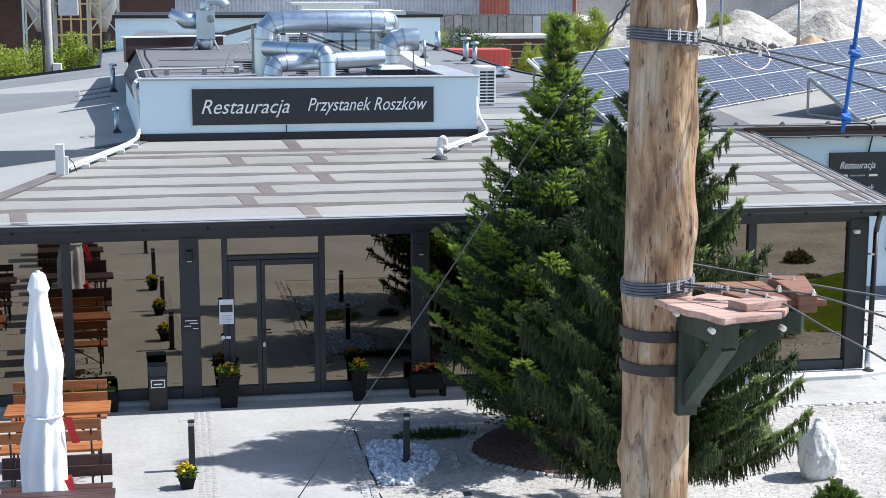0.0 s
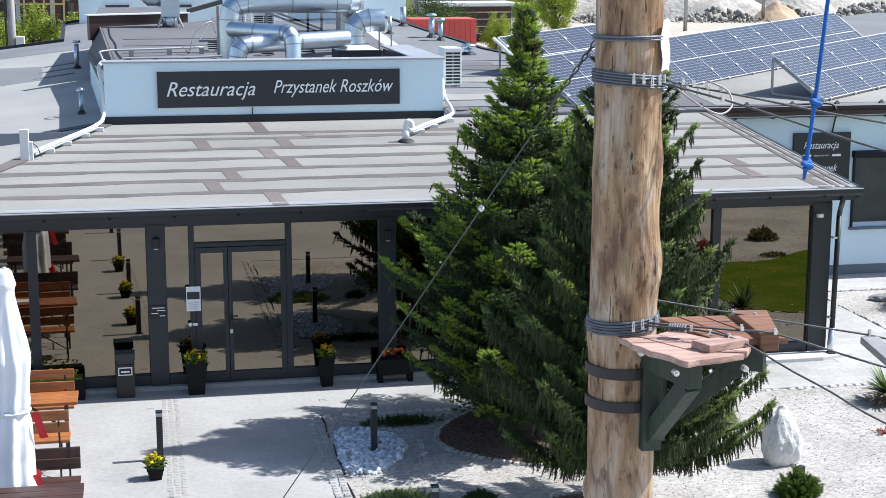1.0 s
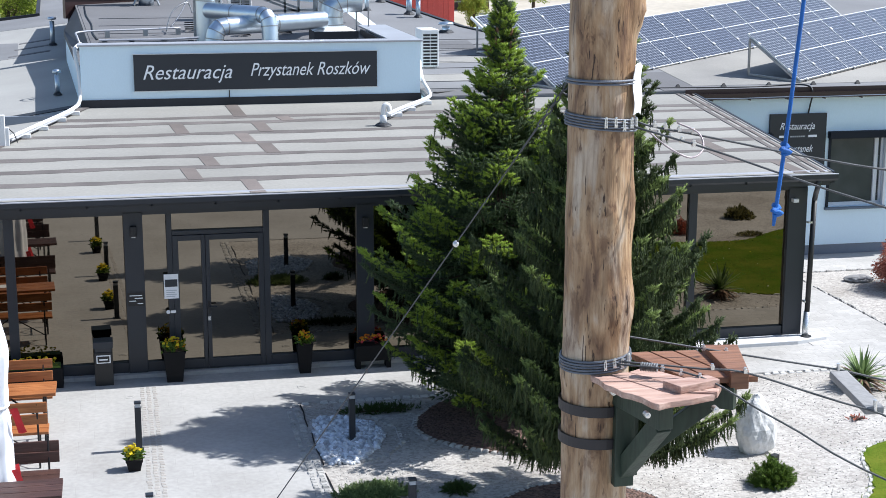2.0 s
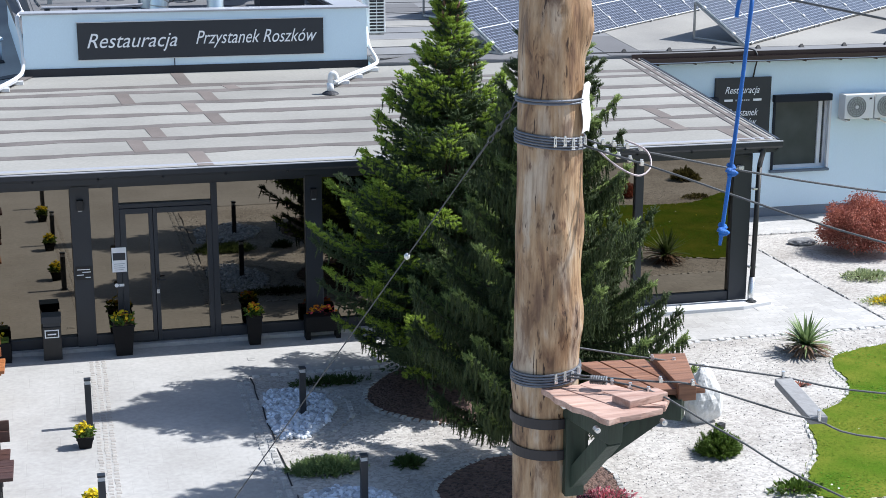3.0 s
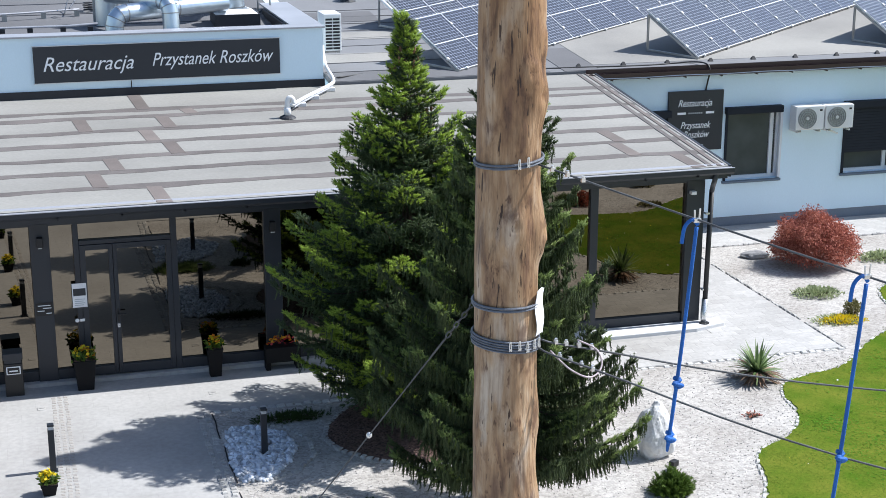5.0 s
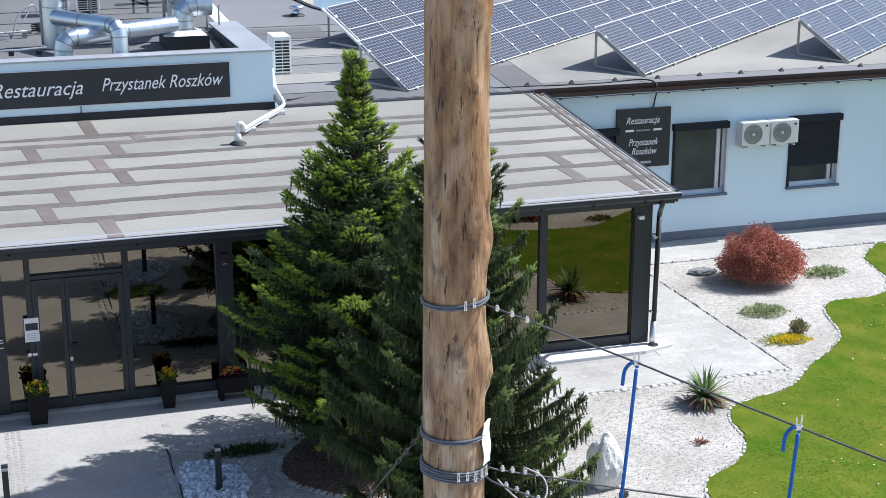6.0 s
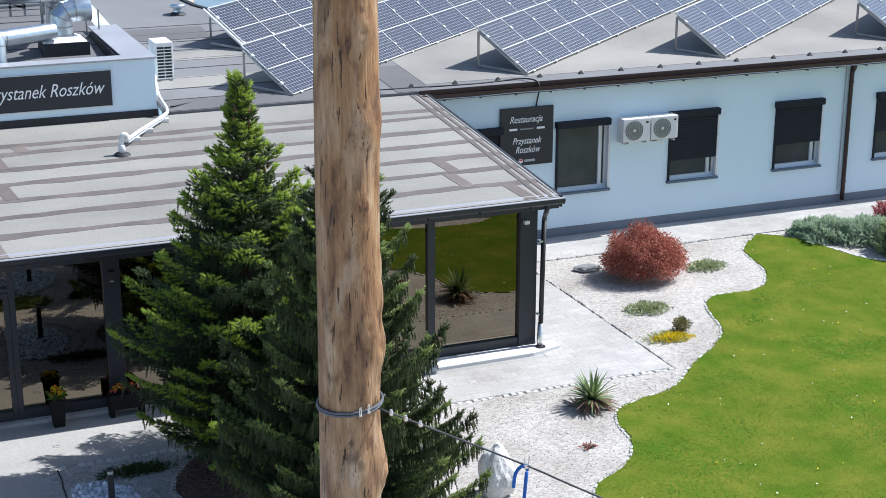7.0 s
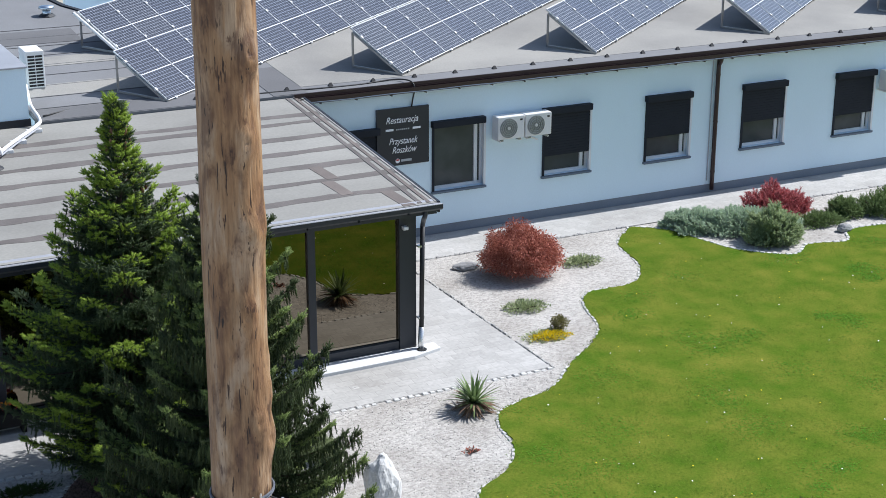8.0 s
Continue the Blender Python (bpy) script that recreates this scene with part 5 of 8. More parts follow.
def wall_holes(x0, x1, z0, z1, y0, y1, holes):
    """A wall along x in one piece, with real openings: (hx0, hx1, hz0, hz1)."""
    xs = sorted({x0, x1, *[h[0] for h in holes], *[h[1] for h in holes]})
    zs = sorted({z0, z1, *[h[2] for h in holes], *[h[3] for h in holes]})
    nx, nz = len(xs), len(zs)
    bd = Build()
    bd.v = [(x, y, z) for y in (y0, y1) for z in zs for x in xs]

    def vid(b, i, k):
        return b * nx * nz + k * nx + i

    def solid(i, k):
        if not (0 <= i < nx - 1 and 0 <= k < nz - 1):
            return False
        cx, cz = (xs[i] + xs[i + 1]) / 2, (zs[k] + zs[k + 1]) / 2
        return not any(h[0] < cx < h[1] and h[2] < cz < h[3] for h in holes)
    for i in range(nx - 1):
        for k in range(nz - 1):
            if solid(i, k):
                bd.f.append((vid(0, i, k), vid(0, i + 1, k), vid(0, i + 1, k + 1), vid(0, i, k + 1)))
                bd.f.append((vid(1, i, k + 1), vid(1, i + 1, k + 1), vid(1, i + 1, k), vid(1, i, k)))
                for di, dk, (a, c) in ((-1, 0, ((i, k + 1), (i, k))), (1, 0, ((i + 1, k), (i + 1, k + 1))), (0, -1, ((i, k), (i + 1, k))), (0, 1, ((i + 1, k + 1), (i, k + 1)))):
                    if not solid(i + di, k + dk):
                        bd.f.append((vid(0, *c), vid(0, *a), vid(1, *a), vid(1, *c)))
    return bd


WINS = [(10.75, 11.86, 1.0), (13.1, 14.33, 1.0), (15.8, 17.0, 1.40), (18.48, 19.7, 1.51), (21.18, 22.42, 1.58), (23.95, 25.14, 1.44), (26.7, 27.9, 1.5), (29.4, 30.6, 1.5), (32.1, 33.3, 1.5)]
wing = structure("wall_wing", wall_holes(9.87, 46, 0.2, 3.24, WY, WY + 0.35, [(a, c, 0.97, 2.42) for a, c, _ in WINS]), M_render, "long pale blue rendered wall of the single-storey wing", category="wall")
structure("plinth", Build().box(9.87, WY + 0.03, -0.05, 46, WY + 0.34, 0.2), M_plinth, "grey recessed plinth under the wall", category="trim")
structure("wall_wing_end", Build().box(45.6, WY + 0.35, 0, 46, 24, 3.24), M_render, "end wall of the wing", category="wall")
structure("wall_wing_back", Build().box(9.87, 24, 0, 46, 24.3, 3.24), M_render, "rear wall of the wing", category="wall")
structure("floor_wing", Build().box(9.87, WY + 0.35, -0.05, 45.6, 24, 0.0), M_plinth, "floor inside the wing", category="floor")
for i, (a, c, low) in enumerate(WINS):
    w = thing("window_%d" % (i + 1), "white framed window with a dark roller shutter%s" % (" fully raised" if low == 1.0 and i == 1 else " half lowered"), "window", (0, 0, 0), kind="structure")
    open_up = i == 1
    part("window_frame", Build().box(a, WY + 0.1, 0.97, a + 0.06, WY + 0.17, 2.42).box(c - 0.06, WY + 0.1, 0.97, c, WY + 0.17, 2.42).box(a + 0.06, WY + 0.1, 0.97, c - 0.06, WY + 0.17, 1.04).box(a + 0.06, WY + 0.1, 2.34, c - 0.06, WY + 0.17, 2.42).box(c - 0.2, WY + 0.09, 1.04, c - 0.12, WY + 0.16, 2.34), M_pvc, w, bevel=0.005)
    part("pane", Build().box(a + 0.05, WY + 0.13, 1.03, c - 0.05, WY + 0.14, 2.35), M_dark_glass, w)
    part("window_sill", Build().box(a - 0.05, WY - 0.08, 0.915, c + 0.025, WY + 0.1, 0.965), M_sill, w, "blue grey metal sill", bevel=0.006)
    part("shutter_box", Build().box(a - 0.05, WY - 0.13, 2.36, c - 0.02, WY + 0.08, 2.5), M_shutter, w, bevel=0.01)
    for x in (a, c):
        part("guide_rail", Build().box(x - 0.025, WY - 0.03, 0.97, x + 0.025, WY + 0.05, 2.36), M_pvc if x == c else M_shutter, w)
    if not open_up:
        k, z = 0, 2.36
        while z > low:
            part("slat", Build().box(a + 0.026, WY - 0.012, max(low, z - 0.058), c - 0.026, WY + 0.004, z - 0.0585 + 0.0575), M_shutter, w)
            z -= 0.06

# eave of the wing
wg = thing("gutter", "brown steel gutter and fascia along the wing roof", "gutter", (0, 0, 0), kind="structure")
secw = [(0.0, 0.12), (0.0, 0.04), (-0.03, 0.0), (-0.09, 0.0), (-0.125, 0.04), (-0.125, 0.12), (-0.118, 0.12), (-0.115, 0.045), (-0.087, 0.01), (-0.033, 0.01), (-0.008, 0.045), (-0.008, 0.12)]
nn = len(secw)
part("trough", Build().add([(x, WY - 0.1 + p, 3.2 + q) for x in (10.0, 46.2) for p, q in secw], [(i, (i + 1) % nn, (i + 1) % nn + nn, i + nn) for i in range(nn)] + [tuple(range(nn)), tuple(range(nn, 2 * nn))[::-1]]), M_brown, wg)
part("fascia_board", Build().box(10.0, WY - 0.098, 3.245, 46, WY - 0.06, 3.40), M_brown, wg)
part("edge_cable", Build().tube(arc([(10.2 + k * 0.9, WY - 0.225, 3.235 - 0.012 * (k % 2)) for k in range(40)], 3), 0.012, 6), M_sill, wg)
for k in range(46):
    part("bracket", Build().box(-0.012, -0.13, -0.02, 0.012, 0.0, 0.0), M_brown, wg, at=(10.5 + 0.78 * k, WY - 0.1, 3.2))
dp = thing("downpipe", "brown steel downpipe on the pale wall", "downpipe", (20.37, WY, 0))
part("pipe", Build().tube(arc([(0, -0.16, 3.22), (0, -0.13, 3.1), (0, -0.07, 2.95), (0, -0.07, 0.08)], 4), 0.05, 14), M_brown, dp, smooth=True)
for z in (0.5, 1.7, 2.8):
    part("clip", Build().tube([(0, -0.07, z), (0, -0.07, z + 0.03)], 0.058, 12), M_brown, dp)
part("wall_wire", Build().tube([(-0.12, -0.02, 3.2), (-0.12, -0.02, 0.3)], 0.012, 6), M_coping, dp)

# wing roof: grey felt over the whole main building
wr = thing("roof_main", "broad flat grey felt roof of the main building", "roof", kind="structure")


def main_z(y):
    return 3.36 + 0.075 * (y - 5.5)


def flat(name, x0, x1, y0, y1, mat, lift=0.0, label=""):
    v = [(x, y, main_z(y) + lift - d) for d in (0.05, 0) for x, y in ((x0, y0), (x1, y0), (x1, y1), (x0, y1))]
    return part(name, Build().add(v, [(3, 2, 1, 0), (4, 5, 6, 7), (0, 1, 5, 4), (1, 2, 6, 5), (2, 3, 7, 6), (3, 0, 4, 7)]), mat, wr, label)


ROOF_EDGE = [(4.97, 5.6), (46.3, 5.6), (46.3, 21.0), (21.0, 21.0), (8.9, 13.0), (8.2, 12.6), (7.5, 14.2), (6.0, 21.4), (4.97, 21.4)]
tv = [(x, y, main_z(y)) for x, y in ROOF_EDGE]
nn = len(tv)
part("felt_sheet", Build().add(tv + [(x, y, z - 0.08) for x, y, z in tv], [tuple(range(nn)), tuple(range(nn, 2 * nn))[::-1]] + [(i, i + nn, (i + 1) % nn + nn, (i + 1) % nn) for i in range(nn)]), M_felt_mid, wr)
part("edge_strip", Build().add([(x, y, z + 0.03) for x, y, z in tv[5:8]] + [(x + 0.12, y + 0.03, z + 0.03) for x, y, z in tv[5:8]] + [(x + 0.12, y + 0.03, z - 0.3) for x, y, z in tv[5:8]], [(0, 3, 4, 1), (1, 4, 5, 2), (3, 6, 7, 4), (4, 7, 8, 5)]), M_flash, wr, "dark edge flashing")
flat("felt_strip", 10.22, 46.3, WY - 0.08, 5.6, M_felt_mid)
flat("felt_patch", 10.35, 46.2, 6.05, 12.8, M_felt_pale, 0.006)
for k, (x0, x1, y0, y1, m) in enumerate(((4.98, 9.4, 7.1, 7.9, M_felt_pale), (4.98, 7.6, 9.2, 9.9, M_felt_pale), (9.6, 10.33, 5.62, 7.6, M_felt_grey), (4.98, 9.3, 5.62, 6.3, M_felt_grey), (5.2, 7.2, 11.0, 12.1, M_felt_grey))):
    flat("felt_patch", x0, x1, y0, y1, m, 0.009)
for k in range(9):
    flat("felt_seam", 4.98, 7.8, 6.35 + 0.74 * k, 6.375 + 0.74 * k, M_felt_grey, 0.012)
bv = [(x, y, z - 0.1) for x, y, z in tv]
structure("wall_main_back", Build().add(bv + [(x, y + (0.4 if y < 6 else 0), -0.05) for x, y, z in bv], [(i, (i + 1) % nn, (i + 1) % nn + nn, i + nn) for i in range(1, nn)]), M_render, "rear walls of the main building", category="wall")
structure("wall_main_front", Build().box(4.95, WY + 0.01, 2.9, 9.87, WY + 0.3, 3.3), M_felt_mid, "felted upstand behind the glazed roof", category="wall")
structure("wall_side_end", Build().box(-16.2, -0.5, 0, -16, 38, 1.9), M_render, "far end wall", category="wall")
# snow stops along the roof edge
for k in range(26):
    st = thing("snow_stop", "small black snow stop on the roof edge", "roof fitting", (8.1 + 0.95 * k, 5.93, main_z(5.93)), group="snow stops")
    part("body", Build().add([(-0.05, -0.04, 0), (0.05, -0.04, 0), (0.05, 0.05, 0), (-0.05, 0.05, 0), (-0.02, 0.0, 0.07), (0.02, 0.0, 0.07)], [(3, 2, 1, 0), (0, 1, 5, 4), (1, 2, 5), (2, 3, 4, 5), (3, 0, 4)]), M_black, st)
cab = thing("roof_cable", "black cable lying along the roof edge", "cable", (0, 0, 0))
part("cable", Build().tube(arc([(5.1, 5.8, 3.42), (6.0, 6.3, 3.4), (7.2, 6.35, 3.4), (8.6, 6.0, 3.39), (10.0, 5.85, 3.4), (11.4, 5.8, 3.39), (12.3, 5.85, 3.41), (12.55, 5.55, 3.42), (12.6, 5.42, 3.3), (12.6, 5.5, 3.05), (12.6, 5.56, 2.88)], 6), 0.016, 7), M_black, cab, smooth=True)
part("cable", Build().tube(arc([(5.4, 7.6, 3.4), (6.0, 7.4, 3.4), (6.8, 7.9, 3.4), (7.6, 7.7, 3.4)], 6), 0.014, 6), M_black, cab, smooth=True)

# ---- solar arrays ----
UP = Vector((-0.78, 0.93, 0.85))
ALONG = Vector((0.805, 0.59, 0.0445))
side_dir = ALONG.normalized()
up_dir = (UP - side_dir * UP.dot(side_dir)).normalized()
nrm = side_dir.cross(up_dir)
MROT = Matrix((side_dir, up_dir, nrm)).transposed().to_4x4()
MW, MH = 1.0, 1.5
frame_me = Build().box(0, 0, -0.035, MW, 0.012, 0.0).box(0, MH - 0.012, -0.035, MW, MH, 0.0).box(0, 0.012, -0.035, 0.005, MH - 0.012, 0.0).box(MW - 0.005, 0.012, -0.035, MW, MH - 0.012, 0.0).mesh("module_frame", M_alu)
cell_me = Build().box(0.006, 0.014, -0.02, MW - 0.006, MH - 0.014, -0.006).mesh("cell_sheet", M_cells)
mid_me = Build().box(0.02, MH / 2 - 0.007, -0.006, MW - 0.02, MH / 2 + 0.008, -0.003).mesh("mid_gap", M_alu)
clip_me = Build().box(-0.02, -0.03, -0.03, 0.02, 0.02, 0.012).mesh("clamp", M_alu)


dot_me = Build().box(-0.03, -0.03, -0.03, 0.022, 0.03, 0.014).mesh("clamp", M_white)


def solar_array(low, cols, tiers, label, squat=1.0):
    arr = thing("solar_array", label, "solar panels", low, group="solar arrays")
    for r in range(tiers):
        for k in range(cols):
            o = side_dir * (k * (MW + 0.008) + (0.09 if tiers > 1 else 0) * (1 + r)) + up_dir * (r * (MH + 0.02))
            fit = Matrix.Diagonal((1, squat if r else 1, 1, 1))
            fr = part("module", frame_me, None, arr)
            fr.matrix_local = Matrix.Translation(o) @ MROT @ fit
            part("cell_sheet", cell_me, None, fr)
            part("cell_gap", mid_me, None, fr)
            if r == 0:
                cl = part("clamp", clip_me, None, arr)
                cl.matrix_local = Matrix.Translation(o + side_dir * 0.25) @ MROT
                for up in (0.22, 0.78):
                    cl = part("clamp", dot_me, None, arr)
                    cl.matrix_local = Matrix.Translation(o + up_dir * (MH * up)) @ MROT
    top = up_dir * (tiers * (MH + 0.02))
    run = side_dir * (cols * (MW + 0.02))
    for f in (0.22, 0.78):
        p = up_dir * ((1 if tiers == 1 else 1 + squat) * MH * f) - nrm * 0.06
        part("rail", Build().beam(p, p + run, 0.04, 0.04, nrm), M_alu, arr)
    # black bar added as the dark band under the panels' lower edge
    part("rear_rail", Build().beam(-nrm * 0.068 + up_dir * 0.01, run - nrm * 0.068 + up_dir * 0.01, 0.05, 0.06, nrm), M_black, arr)
    for k in range(0, cols + 1, 3):
        o = side_dir * (k * (MW + 0.02))
        for r in range(1, tiers + 1):
            h = o + up_dir * ((MH + 0.02) * (1 if r == 1 else 1 + squat) - 0.12) - nrm * 0.06
            g = Vector((h.x, h.y, main_z(low[1] + h.y) - low[2]))
            part("leg", Build().beam(h, g, 0.04, 0.04, (1, 0, 0)), M_steel, arr)
        g0 = Vector((o.x, o.y, main_z(low[1] + o.y) - low[2] + 0.03))
        part("foot_rail", Build().beam(g0, Vector((h.x, h.y, main_z(low[1] + h.y) - low[2] + 0.03)), 0.04, 0.04), M_steel, arr)
        part("purlin", Build().beam(o - nrm * 0.06, h, 0.045, 0.045, nrm), M_steel, arr)
    return arr


solar_array((7.56, 5.97, 3.44), 12, 1, "tilted dark blue solar array on pale legs on the roof")
rear_array = solar_array((7.75, 9.45, 3.66), 4, 1, "tilted dark blue solar array behind the front row on the roof")
part("edge_pipe", Build().tube([up_dir * (MH + 0.03) - side_dir * 0.09 - nrm * 0.05, -side_dir * 0.05 - nrm * 0.05], 0.035, 10), M_white, rear_array, "white pipe along the panel edge")
solar_array((12.66, 6.1, 3.47), 14, 1, "tilted dark blue solar array on pale legs on the roof")
solar_array((17.49, 6.19, 3.48), 13, 1, "tilted dark blue solar array on pale legs on the roof")
solar_array((22.44, 6.33, 3.49), 12, 1, "tilted dark blue solar array on pale legs on the roof")
solar_array((27.42, 6.44, 3.5), 10, 1, "tilted dark blue solar array on pale legs on the roof")

# ---- wall fittings of the wing ----
s2 = thing("wall_sign", "charcoal wall sign with pale handwritten lettering", "sign", (12.385, WY - 0.005, 2.263))
part("board", Build().box(-0.6, -0.05, -0.612, 0.6, 0, 0.612), M_signboard, s2, bevel=0.006)
lettering("Restauracja", (-0.4, -0.053, 0.3), 0.2, s2, squeeze=0.8, bold=0.0)
for x0, x1 in ((-0.4, -0.22), (0.22, 0.4)):
    part("rule", Build().box(x0, -0.054, 0.14, x1, -0.05, 0.185), M_letter, s2)
for k in range(7):
    part("text_bar", Build().box(-0.16 + k * 0.045, -0.053, 0.145, -0.13 + k * 0.045, -0.05, 0.175), M_fan, s2)
lettering("Przystanek", (-0.33, -0.053, -0.15), 0.2, s2, squeeze=0.74, bold=0.0)
lettering("Roszków", (-0.26, -0.053, -0.34), 0.2, s2, squeeze=0.74, bold=0.0)
part("round_mark", Build().tube([(-0.13, -0.05, -0.51), (-0.13, -0.055, -0.51)], 0.05, 18), M_letter, s2)
part("mark_red", Build().box(-0.165, -0.058, -0.505, -0.095, -0.055, -0.475), M_redcloth, s2)
part("mark_bar", Build().box(-0.05, -0.054, -0.535, 0.19, -0.05, -0.485), M_fan, s2)
for x in (14.78, 15.45, 25.52):
    u = ac_unit("condenser", "white wall-hung outdoor unit with a round fan grille", (x, WY - 0.24, 1.97), 0, 0.64, 0.53, 0.27, True, "wall condensers")
    part("wall_bracket", Build().beam((-0.25, 0.24, 0), (-0.25, -0.12, 0), 0.03, 0.03).beam((0.25, 0.24, 0), (0.25, -0.12, 0), 0.03, 0.03), M_white, u)
hose = thing("drain_hose", "short white drain hose under the condensers", "hose", (15.3, WY - 0.05, 1.9))
part("hose", Build().tube(arc([(-0.1, -0.1, 0.07), (0.1, -0.06, 0.02), (0.3, -0.03, -0.06)], 4), 0.02, 8), M_white, hose, smooth=True)


# ---- timber pole of the rope course ----
PX, PY = 1.36, -15.85
pr = random.Random(4)
knots = [(pr.uniform(0, 6.28), pr.uniform(0.4, 10.8), pr.uniform(0.010, 0.026), pr.uniform(0.035, 0.065)) for _ in range(44)]
# the knots that face the walk
knots += [(-1.65, 5.42, 0.024, 0.06), (-1.5, 5.01, 0.024, 0.06), (-0.6, 5.02, 0.026, 0.08), (-1.66, 6.4, 0.024, 0.06), (-0.3, 6.42, 0.02, 0.07), (-1.55, 7.62, 0.026, 0.06), (-1.42, 8.0, 0.026, 0.065), (-0.9, 8.04, 0.022, 0.07), (-1.36, 8.44, 0.024, 0.06), (-1.18, 8.84, 0.024, 0.06), (-0.8, 6.97, 0.026, 0.08), (0.0, 6.95, 0.024, 0.08), (-2.6, 5.4, 0.02, 0.08), (-2.55, 6.2, 0.016, 0.07), (-2.35, 7.03, 0.014, 0.07), (-0.2, 5.45, 0.018, 0.08)]
pole = thing("timber_pole", "thick peeled log pole with knots, checks and wire ties", "pole", (PX, PY, 0))
SEG, RINGS, PH = 72, 520, 11.2
pv, pf = [], []
for i in range(RINGS + 1):
    z = PH * i / RINGS
    r0 = 0.1555 - 0.0015 * z
    ox, oy = 0.012 * math.sin(z * 0.9), 0.01 * math.sin(z * 0.7 + 1)
    for k in range(SEG):
        a = 2 * math.pi * k / SEG
        r = r0 + 0.007 * noise.noise((math.cos(a) * 1.5, math.sin(a) * 1.5, z * 0.9)) + 0.0025 * noise.noise((math.cos(a) * 9, math.sin(a) * 9, z * 0.8))
        for ka, kz, kh, kw in knots:
            dz = z - kz
            if abs(dz) < 0.25:
                da = (a - ka + math.pi) % (2 * math.pi) - math.pi
                d2 = (da * r0 / kw) ** 2 + (dz / (kw * 1.35)) ** 2
                r += 0.95 * kh * math.exp(-d2) - kh * 0.75 * math.exp(-d2 * 14)
        pv.append((ox + r * math.cos(a), oy + r * math.sin(a), z))
for i in range(RINGS):
    for k in range(SEG):
        a, c = i * SEG + k, i * SEG + (k + 1) % SEG
        pf.append((a, c, c + SEG, a + SEG))
pf.append(tuple(RINGS * SEG + k for k in range(SEG)))
part("log", Build().add(pv, pf), M_log, pole, smooth=True)


def tie(z, turns, r=0.158, wire=0.006, tilt=0.0, clips=3, ca=-0.9):
    """Wire turns round the pole, with bolted clips."""
    ox, oy = 0.012 * math.sin(z * 0.9), 0.01 * math.sin(z * 0.7 + 1)
    w = Build()
    for t in range(turns):
        zz = z + (t - turns / 2) * wire * 2.3
        w.tube([(ox + (r + 0.002 * (t % 2)) * math.cos(a), oy + (r + 0.002 * (t % 2)) * math.sin(a), zz + tilt * math.cos(a)) for a in np.linspace(0, 2 * math.pi, 41)], wire, 6, False)
    ob = part("wire_tie", w, M_wire, pole, "grey steel wire ties")
    for k in range(clips):
        a = ca + 0.26 * k + 0.05 * math.sin(k * 3.1)
        zz = z + tilt * math.cos(a)
        dn = 0.006 * math.sin(k * 2.3)
        clip = Build().beam((-0.006, 0, -0.012 + dn), (0.006, 0, -0.012 + dn), 0.011, 0.008)
        for sx in (-0.0045, 0.0045):
            clip.tube([(sx, 0, -0.02 + dn), (sx * 0.7, 0.002, 0.022 + dn)], 0.0026, 6)
        clip.tube([(0.0, 0, 0.018 + dn), (0.001, 0.001, 0.027 + dn)], 0.005, 7)
        part("clip", clip, M_zinc, ob, at=(ox + (r + 0.012) * math.cos(a), oy + (r + 0.012) * math.sin(a), zz))


tie(5.84, 5, 0.155, 0.0052, -0.014, 5, -1.75)
tie(4.765, 5, 0.157, 0.0055, 0.014, 4, -1.6)
tie(6.02, 2, 0.154, 0.006, 0.0, 0)
tie(6.68, 2, 0.153, 0.006, 0.012, 2, -1.6)
for z in (4.545, 4.395):
    st = Build()
    prof = [((0.164) * math.cos(a), (0.164) * math.sin(a)) for a in np.linspace(0, 2 * math.pi, 41)]
    n = len(prof)
    st.add([(x, y, z + d) for d in (-0.024, 0.024) for x, y in prof], [(i, i + 1, i + 1 + n, i + n) for i in range(n - 1)])
    st.add([(x * 1.03, y * 1.03, z + d) for d in (-0.024, 0.024) for x, y in prof], [(i, i + 1, i + 1 + n, i + n) for i in range(n - 1)])
    part("strap", st, M_strap, pole, "black clamping strap")
paper = Build()
for i in range(9):
    for j in range(5):
        a = -0.98 + 0.15 * j
        zz = 5.87 + 0.215 * i / 8
        r = 0.166 + 0.004 * math.sin(i * 0.9) + 0.003 * math.sin(j + i)
        paper.v.append((r * math.cos(a), r * math.sin(a), zz + 0.01 * math.sin(j * 1.1)))
paper.f = [(i * 5 + j, i * 5 + j + 1, i * 5 + j + 6, i * 5 + j + 5) for i in range(8) for j in range(4)]
paper.v += [(x * 0.985, y * 0.985, z) for x, y, z in paper.v]
paper.f += [tuple(q + 45 for q in f)[::-1] for f in paper.f]
note = thing("white_sheet", "blank white sheet wrapped on the pole", "sheet", (PX, PY, 0))
part("sheet", paper, M_sheet, note, smooth=True)

# platform
PZ = 4.72
plat = thing("platform", "small red decked platform on dark green brackets fixed to the pole", "platform", (0, 0, 0))


def plank(pts, z0, z1, label="", mat=M_deck, name="deck_board"):
    return part(name, Build().slab(pts, z0, z1), mat, plat, label, bevel=0.004)


